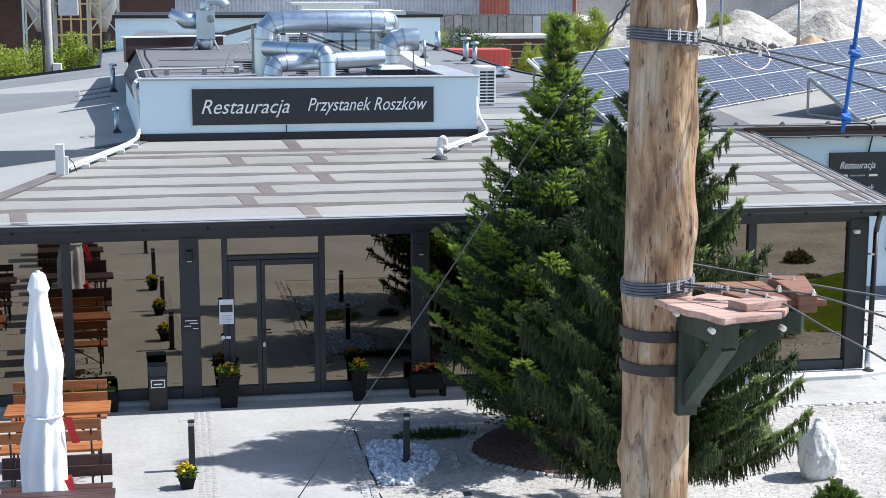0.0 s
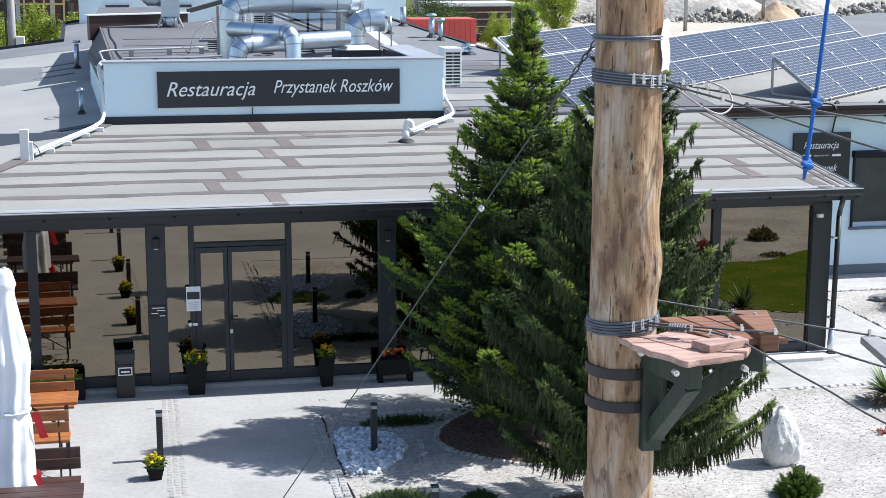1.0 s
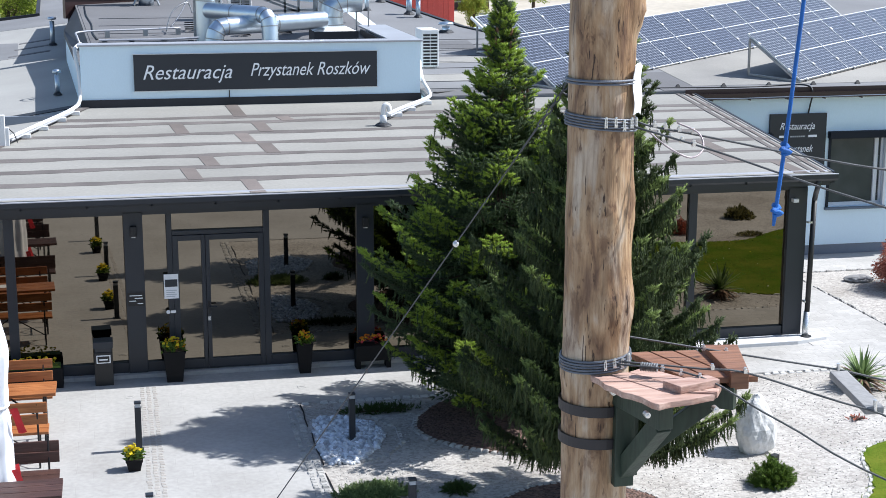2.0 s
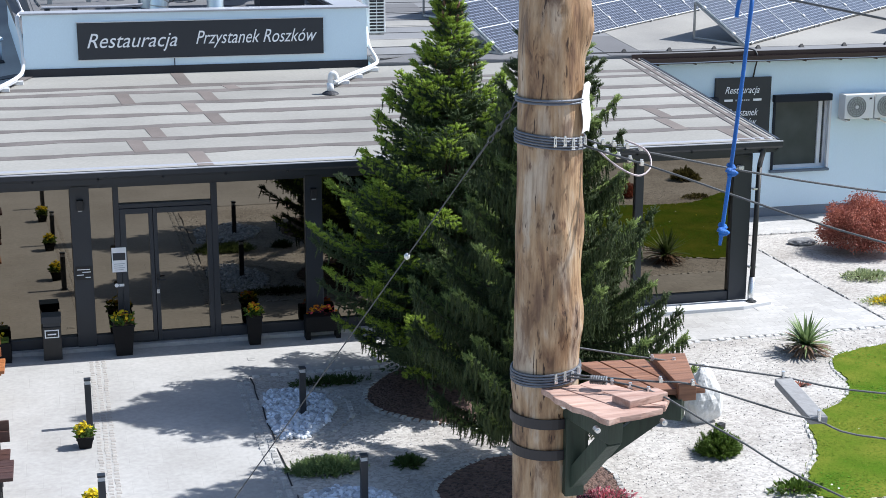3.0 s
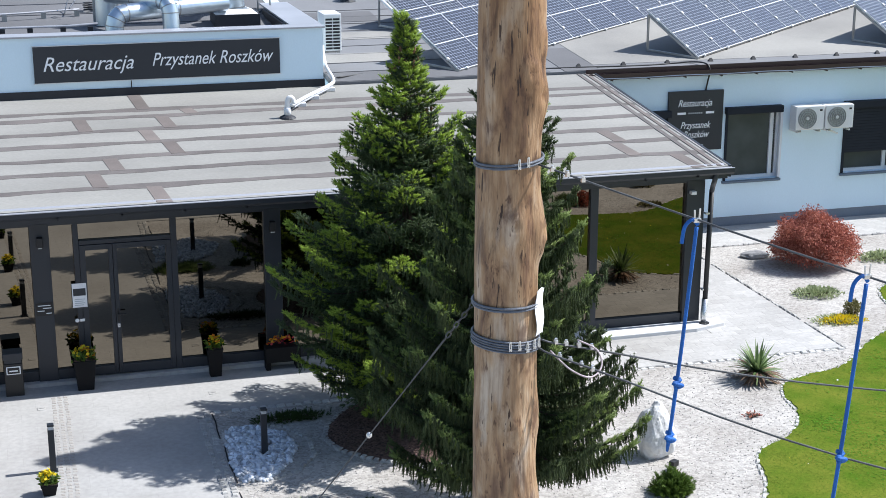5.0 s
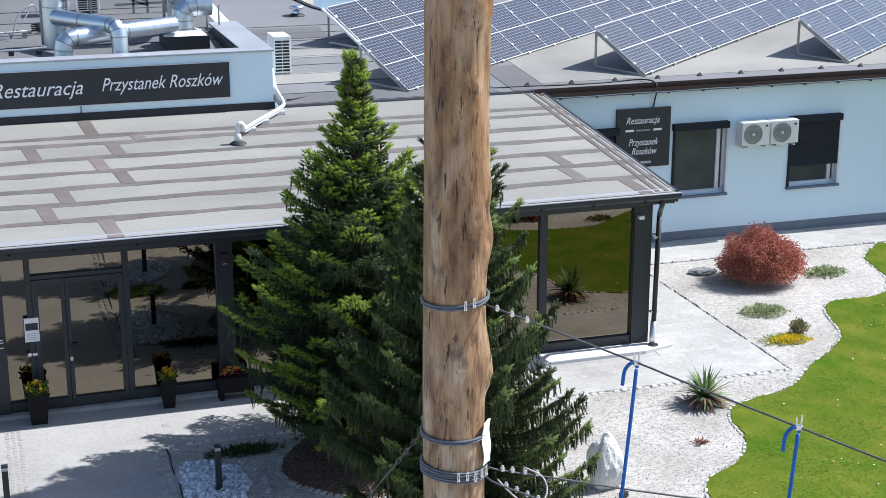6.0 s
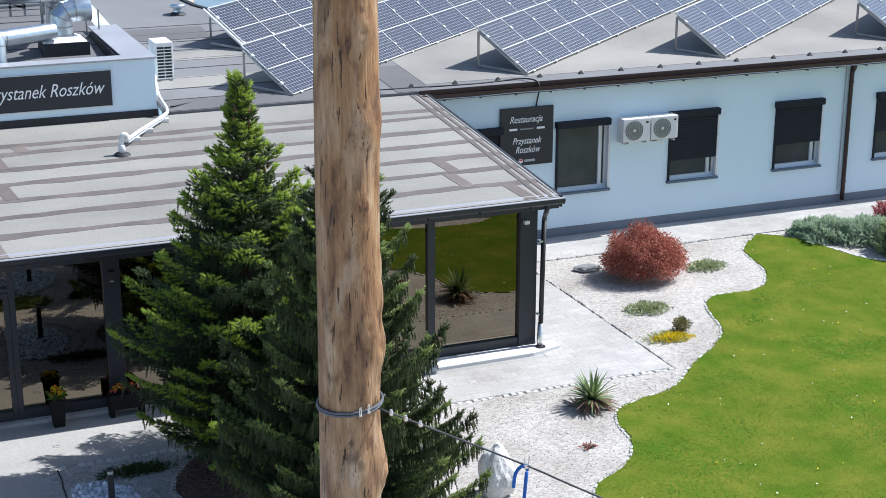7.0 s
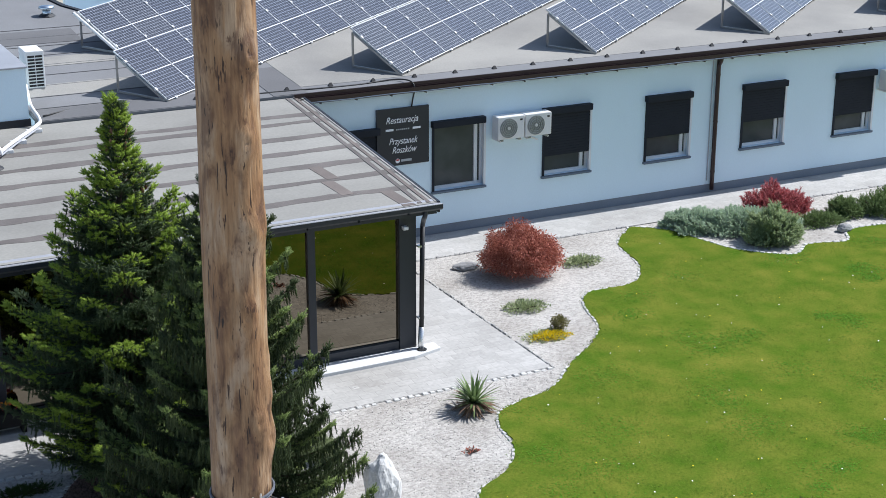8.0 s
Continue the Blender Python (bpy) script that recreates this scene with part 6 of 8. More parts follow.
plank([(1.29, -15.965), (1.36, -16.0), (1.52, -16.3), (1.72, -16.372), (1.60, -16.412), (1.5, -16.428), (1.44, -16.455), (1.418, -16.42), (1.402, -16.345), (1.372, -16.29), (1.345, -16.262), (1.33, -16.19), (1.305, -16.14), (1.302, -16.06), (1.284, -16.01)], PZ - 0.028, PZ)
plank([(1.365, -15.998), (1.46, -15.99), (1.62, -16.26), (1.738, -16.352), (1.525, -16.296)], PZ - 0.028, PZ + 0.001)
plank([(1.465, -15.988), (1.56, -15.93), (1.71, -16.17), (1.80, -16.25), (1.742, -16.346), (1.625, -16.256)], PZ - 0.028, PZ)
for (a, c) in (((1.565, -15.70), (1.66, -15.70)), ((1.67, -15.70), (1.775, -15.71)), ((1.785, -15.71), (1.885, -15.72))):
    d = Vector((0.15, -0.50))
    plank([a, (a[0] + d.x * 0.8, a[1] + d.y * 0.9), (c[0] + d.x * 0.8, c[1] + d.y * 0.9), c], PZ - 0.026, PZ + 0.002, "", M_deck_dark)
plank([(1.91, -15.735), (1.87, -16.185), (1.955, -16.185), (2.075, -15.765)], PZ - 0.05, PZ + 0.03, "weathered brown edge board", M_deck_dark)
plank([(1.53, -16.245), (1.575, -16.345), (1.78, -16.275), (1.75, -16.2)], PZ, PZ + 0.035, "short raised red block")
for a, c in (((1.42, -16.0, PZ - 0.09), (1.50, -16.385, PZ - 0.09)), ((1.50, -15.9, PZ - 0.09), (1.9, -16.17, PZ - 0.09))):
    part("joist", Build().beam(a, c, 0.07, 0.1), M_greenwood, plat, bevel=0.004)
for bx, by, ex, ey in ((1.44, -16.0, 1.5, -16.33), (1.5, -15.88, 1.82, -16.08)):
    part("bracket_post", Build().beam((bx, by, PZ - 0.1), (bx, by, PZ - 0.52), 0.08, 0.09, (1, 0, 0)), M_greenwood, plat, bevel=0.004)
    part("brace", Build().beam((bx + 0.01, by - 0.01, PZ - 0.45), (ex, ey, PZ - 0.13), 0.07, 0.08), M_greenwood, plat, bevel=0.004)
for x, y, z in ((1.408, -16.40, 4.66), (1.35, -16.12, 4.675), (1.73, -16.36, 4.65)):
    part("bolt", Build().tube([(x, y + 0.02, z), (x, y - 0.012, z)], 0.013, 12).tube([(x, y - 0.012, z), (x, y - 0.02, z)], 0.007, 6), M_zinc, plat, "zinc bolt and washer")


# cables and ropes
def cable(label, pts, r=0.0048, n=6):
    t = thing("steel_cable", label, "cable", (0, 0, 0), group="rope course cables")
    part("strand", Build().tube(arc(pts, n), r, 8), M_cable, t, smooth=True)
    return t


def clips_on(t, a, c, ts):
    a, c = Vector(a), Vector(c)
    for s in ts:
        p = a.lerp(c, s)
        part("clip", Build().box(-0.008, -0.009, -0.009, 0.008, 0.009, 0.009).tube([(0, 0, 0), (0, 0, 0.018)], 0.007, 8), M_zinc, t, at=p)


TOP0, TOP1 = (1.45, -15.97, 6.67), (5.0, -21.0, 5.85)
up_c = cable("taut steel cable running off the pole above the ropes", [TOP0, (1.975, -16.5, 6.515), (2.4, -17.15, 6.42), TOP1])
clips_on(up_c, TOP0, (1.975, -16.5, 6.515), (0.1, 0.2, 0.3))
h1 = cable("taut steel cable at hand height", [(1.50, -15.92, 5.83), (1.73, -15.98, 5.78), (3.0, -16.3, 5.57), (6.0, -17.0, 5.3)])
clips_on(h1, (1.50, -15.92, 5.83), (1.73, -15.98, 5.79), (0.3, 0.5, 0.75, 1.0))
h2 = cable("taut steel cable at hand height", [(1.46, -16.0, 5.82), (1.65, -16.2, 5.77), (2.9, -17.0, 5.42), (5.5, -18.6, 5.1)])
clips_on(h2, (1.46, -16.0, 5.82), (1.65, -16.2, 5.77), (0.4, 0.6, 0.8, 1.0))
loop = thing("cable_loop", "loose loop of steel cable at the tie", "cable", (0, 0, 0))
part("strand", Build().tube(arc([(1.52, -16.0, 5.80), (1.58, -16.1, 5.74), (1.67, -16.12, 5.70), (1.74, -16.08, 5.73), (1.74, -16.02, 5.79), (1.66, -15.97, 5.83)], 6), 0.0042, 8), M_loop, loop, smooth=True)
lo1 = cable("taut lower cable carrying the hanging steps", [(1.50, -15.78, 4.83), (1.85, -15.83, 4.765), (2.46, -15.93, 4.66), (3.2, -16.1, 4.55), (6, -16.7, 4.4)])
clips_on(lo1, (1.85, -15.83, 4.765), (2.0, -15.85, 4.74), (0.2, 0.9))
lo2 = cable("taut lower cable carrying the hanging steps", [(1.42, -16.02, 4.78), (1.75, -16.15, 4.765), (1.95, -16.2, 4.745), (2.42, -16.38, 4.61), (3.0, -16.55, 4.5), (6, -17.4, 4.35)])
clips_on(lo2, (1.75, -16.15, 4.775), (1.95, -16.2, 4.755), (0.2, 0.9))
lo3 = cable("taut lower cable running off the pole", [(1.40, -16.02, 4.77), (1.7, -16.24, 4.76), (2.0, -16.45, 4.60), (2.6, -16.95, 4.33), (5, -18.8, 3.6)])
clips_on(lo3, (1.55, -16.13, 4.775), (1.72, -16.25, 4.755), (0.1, 0.5, 0.9))
thim = Build()
for k in range(7):
    thim.tube([(0.02 * math.cos(a), 0.011 * k, 0.015 * math.sin(a)) for a in np.linspace(0, 2 * math.pi, 13)], 0.006, 5, False)
thimble = thing("cable_grip", "coiled dull steel cable grip on the deck", "cable fitting", (1.50, -16.06, 4.765), -120)
part("coil", thim, M_steel, thimble)
for lx, ly, hx, hy, z in ((2.486, -15.937, 2.44, -16.385, 4.63), (3.14, -16.09, 3.05, -16.57, 4.54)):
    s = thing("hanging_step", "grey weathered timber step hung on two cables", "step", (0, 0, 0), group="hanging steps")
    a, c = Vector((lx, ly, z)), Vector((hx, hy, z - 0.03))
    part("board", Build().beam(a + Vector((0.02, 0.0, 0)), c + Vector((0.02, 0, 0)), 0.085, 0.035), M_greystone, s, bevel=0.005)
    for p in (a, c):
        part("clip", Build().tube([p + Vector((0.02, 0, 0)), p + Vector((0.02, 0, 0.05))], 0.009, 8), M_zinc, s)


def rope(x, y, ztop, zend, kn, sway, label):
    t = thing("knotted_rope", label, "rope", (x, y, ztop), group="knotted ropes")
    h = ztop - zend
    line = arc([(0, 0, -0.03), (sway * 0.25, 0, -h * 0.3), (sway * 0.6, 0, -h * 0.65), (sway, 0, -h)], 8)
    part("strand", Build().tube(line, [0.0085] * (len(line) - 1) + [0.006], 10), M_rope, t, smooth=True)
    part("hook", Build().tube(arc([(0.005, 0, -0.02), (-0.02, 0.0, 0.005), (-0.05, 0.01, -0.03), (-0.06, 0.01, -0.1)], 4), 0.0085, 8), M_rope, t, "blue rope loop over the cable", smooth=True)
    part("shackle", Build().box(-0.016, -0.01, -0.008, 0.016, 0.01, 0.008).tube([(-0.01, 0, 0), (-0.012, 0, 0.045)], 0.004, 6).tube([(0.01, 0, 0), (0.013, 0, 0.05)], 0.004, 6), M_zinc, t, "zinc cable clip")
    for z in kn:
        f = (ztop - z) / h
        c = line[int(f * (len(line) - 1))]
        part("knot", Build().tube(arc([c + Vector(q) for q in ((-0.012, 0, -0.022), (0.022, -0.008, -0.012), (-0.02, -0.012, 0.002), (0.02, 0.01, 0.008), (-0.01, 0.006, 0.022))], 4), 0.010, 8), M_rope, t, smooth=True)
    return t


rope(1.98, -16.5, 6.51, 5.47, (5.755, 5.545), -0.09, "bright blue knotted climbing rope hanging from the cable")
rope(2.4, -17.16, 6.42, 5.34, (5.62, 5.42), -0.09, "bright blue knotted climbing rope hanging from the cable")

# guy wire with chain
G0, G1 = Vector((1.23, -15.78, 6.0)), Vector((0.822, -15.322, 5.191))
gd = (G1 - G0).normalized()
G2 = G0 + gd * ((6.0 + 0.02) / -gd.z)
guy = thing("guy_wire", "thin steel guy wire with a chain at the pole", "cable", (0, 0, 0))
part("wire", Build().tube([G0 + gd * 0.27, G2], 0.0035, 8), M_cable, guy)
for k in range(7):
    c = G0 + gd * (0.03 + 0.036 * k)
    u = gd.orthogonal().normalized()
    w = gd.cross(u)
    q = u if k % 2 else w
    part("chain_link", Build().tube([c + gd * (0.02 * math.cos(a)) + q * (0.009 * math.sin(a)) for a in np.linspace(0, 2 * math.pi, 13)], 0.0038, 6, False), M_cable, guy)
part("bead", Build().lathe([(0.004, -0.016), (0.015, -0.006), (0.015, 0.006), (0.004, 0.016)], tuple(G1), 10), M_zinc, guy, "pale wire clamp", smooth=True)
part("grip", Build().tube([G0 + gd * 0.28, G0 + gd * 0.42], 0.005, 8), M_cable, guy)


# ---- spruce ----
def twig_shape(stations=5, per=3, length=0.21):
    """A needled twig along x, one unit long: a ragged tapered body with needles standing off it."""
    v, f = [], []
    r = random.Random(2)
    for k in range(3):
        a = 2 * math.pi * k / 3
        v.append((0.22, 0.1 * math.cos(a), 0.1 * math.sin(a)))
    v += [(-0.03, 0, 0), (1.0, 0, 0)]
    for k in range(3):
        f += [(k, (k + 1) % 3, 4), ((k + 1) % 3, k, 3)]
    for i in range(stations):
        x = 0.08 + 0.86 * i / stations
        for k in range(per):
            a = 2 * math.pi * (k + 0.5 * (i % 2)) / per + r.uniform(-0.4, 0.4)
            ln = length * (1 - 0.3 * x) * r.uniform(0.8, 1.25)
            y, z = math.cos(a), math.sin(a)
            n = len(v)
            v += [(x - 0.05, -z * 0.025, y * 0.025), (x + 0.05, z * 0.025, -y * 0.025), (x + ln * 0.95, y * ln, z * ln)]
            f.append((n, n + 1, n + 2))
    return v, f


def spruce(cx, cy, height, reach, seed, label, fine=1.0, gap=1.0, foot=0.3, needle=M_needle, curtain=0.2, flush=(0.2, 0.75), limbs_n=12, shoot=M_shoot, comb=False):
    """curtain: how thickly twigs hang below the limbs; flush: the share of limbs with fresh shoots at the foot and at the top;
    comb: narrow upswept limbs whose side twigs hang straight down."""
    r = np.random.default_rng(seed)
    t = thing("spruce_tree", label, "tree", (cx, cy, 0))
    trunk = Build().tube([(0.02 * math.sin(z), 0.02 * math.cos(z * 1.3), z) for z in np.linspace(-0.05, height - 0.05, 24)], [0.13 * (1 - 0.97 * k / 23) + 0.004 for k in range(24)], 12)
    part("trunk", trunk, M_bark, t, smooth=True)
    limbs = Build()
    pos, way, upv, ln, fresh = [], [], [], [], []
    up = np.array([0, 0, 1.0])

    def twig(p, w, size, new, u=up):
        pos.append(p)
        way.append(w)
        upv.append(u)
        ln.append(size)
        fresh.append(new)

    z = foot
    while z < height - 0.1:
        f = z / height
        n = limbs_n if f < 0.5 else (limbs_n - 2 if f < 0.8 else 7)
        a0 = r.uniform(0, 6.28)
        for k in range(n):
            az = a0 + 2 * math.pi * k / n + r.uniform(-0.25, 0.25)
            rad = reach(z, az) * (r.uniform(0.97, 1.06) if r.random() < 0.3 else r.uniform(0.7 if f < 0.35 else 0.55, 0.98))
            if rad < 0.05:
                continue
            zz = z + r.uniform(-0.1, 0.1)
            # upper limbs rise, lower ones sag and lift again at the tip
            rise = float(np.interp(f, (0, 0.25, 0.55, 0.8, 1.0), (-0.12, -0.02, 0.16, 0.5, 1.1))) + r.uniform(-0.06, 0.06) - (0.1 if comb else 0.12 * curtain)
            sag = float(np.interp(f, (0, 0.5, 0.8), (0.3, 0.2, 0.0))) * (0.55 if comb else 0.6 + 0.6 * curtain)
            bright = r.random() < flush[0] + (flush[1] - flush[0]) * f
            d = np.array([math.cos(az), math.sin(az), 0.0])
            sd = np.array([-d[1], d[0], 0.0])
            bend = r.uniform(-0.12, 0.12) * rad
            steps = max(3, int(rad / (0.085 / fine)))
            prev, anchor = np.array([0, 0, zz]), np.array([0, 0, zz])
            for s in range(1, steps + 1):
                q = s / steps
                p = d * rad * q + sd * bend * q * q + np.array([0, 0, zz + rise * rad * q - sag * rad * math.sin(q * 2.6) * (1 - 0.4 * q) + (0.34 * rad * q ** 2.5 if comb else 0.14 * rad * q ** 4)])
                dr = p - prev
                dr /= np.linalg.norm(dr)
                side_v = np.cross(dr, up)
                side_v /= max(np.linalg.norm(side_v), 1e-6)
                if s % 3 == 0 or s == steps:
                    limbs.tube([anchor, p], [0.005 + 0.016 * (1 - q), 0.004 + 0.014 * (1 - q)], 5, False)
                    anchor = p
                prev = p
                if q * rad < 0.12 and rad > 0.5:
                    continue
                inner = q < 0.35 and rad > 0.9
                new = bright * float(np.clip((q - 0.5) / 0.2, 0, 1))
                twig(p, dr + up * 0.3 + r.normal(0, 0.15, 3), r.uniform(0.09, 0.12), 0.9 * new)
                if comb:
                    for h in (-1, 1):
                        twig(p, dr + side_v * h * 0.9 + up * r.uniform(0.2, 0.6), r.uniform(0.11, 0.17), 0.9 * new)
                for sg in (-1, 1):
                    reach_s = min(0.4, (0.09 + 0.4 * (1 - q) ** 0.7 * min(1.0, rad / 1.1)) * r.uniform(0.75, 1.2)) * (0.42 if comb and rad > 0.6 else 1.0)
                    m = max(1, int(reach_s / (0.1 if inner else 0.07 / fine)))
                    sw = dr * 0.8 + side_v * sg * r.uniform(0.7, 1.05) + up * r.uniform(-0.12, 0.12)
                    sw /= np.linalg.norm(sw)
                    for j in range(m):
                        g = (j + 0.6) / m
                        b = p + sw * reach_s * g - up * (0.2 * (1 - f) * reach_s * g * g)
                        last = j == m - 1
                        for h in ((0,) if inner else (-1, 1)):
                            w = sw * 0.9 + np.cross(sw, up) * h * 0.7 + up * r.uniform(-0.1, 0.25) + dr * 0.2
                            twig(b, w, r.uniform(0.075, 0.11), new * (0.55 + 0.45 * last))
                        if last:
                            twig(b, sw + up * 0.15, r.uniform(0.085, 0.12), new)
                        if r.random() < curtain * 0.8 * (f < 0.75):
                            twig(b, np.array([0, 0, -1.0]) + dr * 0.2 + r.normal(0, 0.1, 3), r.uniform(0.12, 0.22) * (1.25 - f), 0.0, d)
                for _ in range(int((14 if comb else 8) * curtain + r.random()) if f < 0.75 else 0):
                    b = p + side_v * r.uniform(-0.11, 0.11) * (1 if comb else 1.8) + r.normal(0, 0.02, 3)
                    drop = r.uniform(0.05, 0.14) * (1.2 - f) * min(1.0, 1.5 - q)
                    for h in range(1 + int(2 * curtain * (r.random() < 0.6))):
                        twig(b - up * drop * h, np.array([0, 0, -1.0]) + dr * 0.12 + r.normal(0, 0.1, 3), r.uniform(0.12, 0.24) * (1.3 - 0.5 * q), 0.0, d)
            for _ in range(5):
                twig(prev - dr * 0.03, dr + r.normal(0, 0.35, 3) + up * 0.3, r.uniform(0.09, 0.13), 1.0 * bright)
        z += (0.23 - 0.13 * f) * gap * r.uniform(0.75, 1.3)
    for zt in np.linspace(height - 0.45, height - 0.02, 9):
        for k in range(4):
            a = r.uniform(0, 6.28)
            twig([0, 0, zt], [math.cos(a) * 0.6, math.sin(a) * 0.6, 1.0], 0.13, 0.3, [1, 0, 0])
    tagged(part("branchwork", limbs, M_bark, t), kind="stuff")
    pos, way, upv, ln, fresh = (np.array(a, float) for a in (pos, way, upv, ln, fresh))
    new_growth = r.random(len(pos)) < fresh
    fm = frames(pos, way, upv, ln, 0.105 + 0.12 * ln)
    tw, tf = twig_shape()
    scatter("needle_crown", tw, tf, fm[~new_growth], needle, t, "dark green hanging needles")
    fm[:, :, 1:3] *= np.where(new_growth, 1.25, 1.0)[:, None, None]
    scatter("shoot_crown", tw, tf, fm[new_growth], shoot, t, "paler green shoots along the limb tops")
    return t


def hang_cones(tree, height, count, seed):
    """Brown seed cones that hang in the top of a spruce."""
    r = random.Random(seed)
    me = Build().lathe([(0.004, 0.0), (0.012, -0.01), (0.019, -0.035), (0.018, -0.065), (0.011, -0.09), (0.003, -0.1)], seg=8).mesh("cone", M_cone, smooth=True)
    for k in range(count):
        z = height - r.uniform(0.25, 1.5)
        a, d = r.uniform(0, 6.283), 0.08 + (height - z) * r.uniform(0.12, 0.26)
        c = part("cone", me, None, tree, "brown hanging cone", at=(d * math.cos(a), d * math.sin(a), z))
        c.rotation_euler = (r.uniform(-0.3, 0.3), r.uniform(-0.3, 0.3), a)


def tall_reach(z, az):
    """A broad crown, drawn in at the foot, with a slim blunt spire."""
    prof = ((0.5, 1.0), (0.8, 1.36), (1.2, 1.62), (1.6, 1.82), (2.0, 1.8), (2.5, 1.56), (2.9, 1.25), (3.4, 1.0), (3.75, 0.78), (4.1, 0.55), (4.4, 0.38), (4.85, 0.2), (5.4, 0.08))
    return float(np.interp(z, [p[0] for p in prof], [p[1] for p in prof])) * (1 + 0.06 * math.sin(3 * az + z * 2))


def cone_reach(z, az):
    """A tall cone with wide hanging lower tiers."""
    prof = ((0.7, 1.2), (0.95, 1.4), (1.4, 1.6), (1.9, 1.52), (2.4, 1.34), (3.0, 1.08), (3.6, 0.8), (4.1, 0.6), (4.7, 0.38), (5.3, 0.18), (5.9, 0.05))
    return float(np.interp(z, [p[0] for p in prof], [p[1] for p in prof])) * (1 + 0.07 * math.sin(3 * az + z * 2 + 1))


front_spruce = spruce(4.2, -2.92, 5.6, tall_reach, 11, "broad dark green spruce with bright new shoots on bark mulch", 1.1, 1.0, 0.6, curtain=0.12, flush=(0.42, 0.85))
hang_cones(front_spruce, 5.6, 34, 3)
spruce(4.5, -6.3, 5.85, cone_reach, 23, "tall dark olive spruce with hanging curtains of twigs", 1.1, 1.2, 0.95, M_needle_old, curtain=0.42, flush=(0.35, 0.55), limbs_n=13, shoot=M_shoot_old, comb=True)

# ---- shrubs ----
LEAF_V = [(0, 0, 0), (0.45, -0.28, 0.06), (1.0, 0, 0.0), (0.45, 0.28, 0.06)]
LEAF_F = [(0, 1, 2), (0, 2, 3)]
NEEDLE_V, NEEDLE_F = twig_shape(6, 4, 0.3)


def shrub(name, label, cat, at, rx, ry, rz, count, size, mat, seed=0, shape="dome", spiky=False, stems=7, group="", lift=0.0):
    r = np.random.default_rng(seed)
    t = thing(name, label, cat, at, group=group)
    u = r.normal(0, 1, (count, 3))
    u /= np.linalg.norm(u, axis=1, keepdims=True)
    u[:, 2] = np.abs(u[:, 2]) if shape != "ball" else u[:, 2]
    clump = 1 + (0.09 if shape == "weep" else 0.16) * np.sin(u[:, 0] * 6 + seed) * np.sin(u[:, 1] * 5 + 1) + (0.06 if shape == "weep" else 0.1) * np.sin(u[:, 2] * 9 + u[:, 0] * 7)
    rad = (r.random(count) ** (0.3 if shape == "weep" else 0.45)) * clump
    if shape == "weep":
        rad *= r.uniform(0.86, 1.14, count)
    p = u * rad[:, None] * np.array([rx, ry, rz])
    if shape == "ball":
        p[:, 2] += rz
    if shape == "weep":
        p[:, 2] = rz * (np.maximum(p[:, 2], 0) / rz) ** 0.88
    p[:, 2] = np.maximum(p[:, 2] + lift, 0.01)
    if shape == "weep":
        way = u * np.array([1, 1, 0.1]) + np.array([0, 0, -0.5]) + r.normal(0, 0.35, (count, 3))
    else:
        way = u + np.array([0, 0, 0.45]) + r.normal(0, 0.45, (count, 3))
    fm = frames(p, way, r.normal(0, 1, (count, 3)), size * r.uniform(0.6, 1.3, count), size * r.uniform(0.6, 1.2, count))
    bd = Build()
    for k in range(stems):
        a = 6.283 * k / stems + r.uniform(-0.3, 0.3)
        bd.tube([(0, 0, -0.02), (0.35 * rx * math.cos(a), 0.35 * ry * math.sin(a), rz * 0.45 + lift * 0.6), (0.75 * rx * math.cos(a), 0.75 * ry * math.sin(a), rz * 0.7 + lift)], [0.02, 0.013, 0.005], 5)
    part("stems", bd, M_bark, t)
    scatter("foliage", NEEDLE_V if spiky else LEAF_V, NEEDLE_F if spiky else LEAF_F, fm, mat, t)
    return t


shrub("japanese_maple", "low weeping red Japanese maple on pale gravel", "shrub", (13.55, 2.55, -0.01), 0.75, 0.73, 0.86, 34000, 0.042, M_maple, 1, "weep", lift=0.17)
shrub("barberry", "red-leaved barberry bush by the path", "shrub", (20.55, 3.4, 0), 0.78, 0.6, 0.62, 1700, 0.16, M_barberry, 2, spiky=True)
for k, (x, y, a, c, h) in enumerate(((18.6, 3.35, 0.75, 0.5, 0.36), (19.25, 2.95, 0.8, 0.6, 0.42), (19.8, 2.7, 0.7, 0.5, 0.36), (18.35, 3.75, 0.5, 0.35, 0.26))):
    shrub("juniper", "spreading blue-green juniper at the lawn edge", "shrub", (x, y, 0), a, c, h, 4200, 0.1, M_juniper, 10 + k, spiky=True, group="junipers")
shrub("dwarf_pine", "soft green dwarf pine at the lawn edge", "shrub", (19.35, 1.95, 0), 0.55, 0.42, 0.68, 1900, 0.18, M_softpine, 20, spiky=True)
for k, (x, y, a, h) in enumerate(((22.0, 2.75, 0.4, 0.36), (22.8, 2.55, 0.48, 0.4), (23.7, 2.9, 0.48, 0.4))):
    shrub("evergreen_mound", "dark green clipped evergreen mound", "shrub", (x, y, 0), a, a, h, 1300, 0.1, M_pine, 30 + k, spiky=True, group="evergreen mounds")
shrub("evergreen_mound", "flat grey-green evergreen mound on gravel", "shrub", (21.1, 2.5, -0.01), 0.62, 0.35, 0.22, 900, 0.1, M_pine, 36, spiky=True)
shrub("evergreen_mound", "small bright green dwarf conifer on gravel", "shrub", (6.82, -6.05, -0.01), 0.22, 0.2, 0.24, 900, 0.1, M_boxwood, 40, spiky=True)
shrub("groundcover", "flat variegated groundcover plant on gravel", "plant", (15.0, 2.6, -0.01), 0.45, 0.3, 0.1, 900, 0.06, M_sedum, 41)
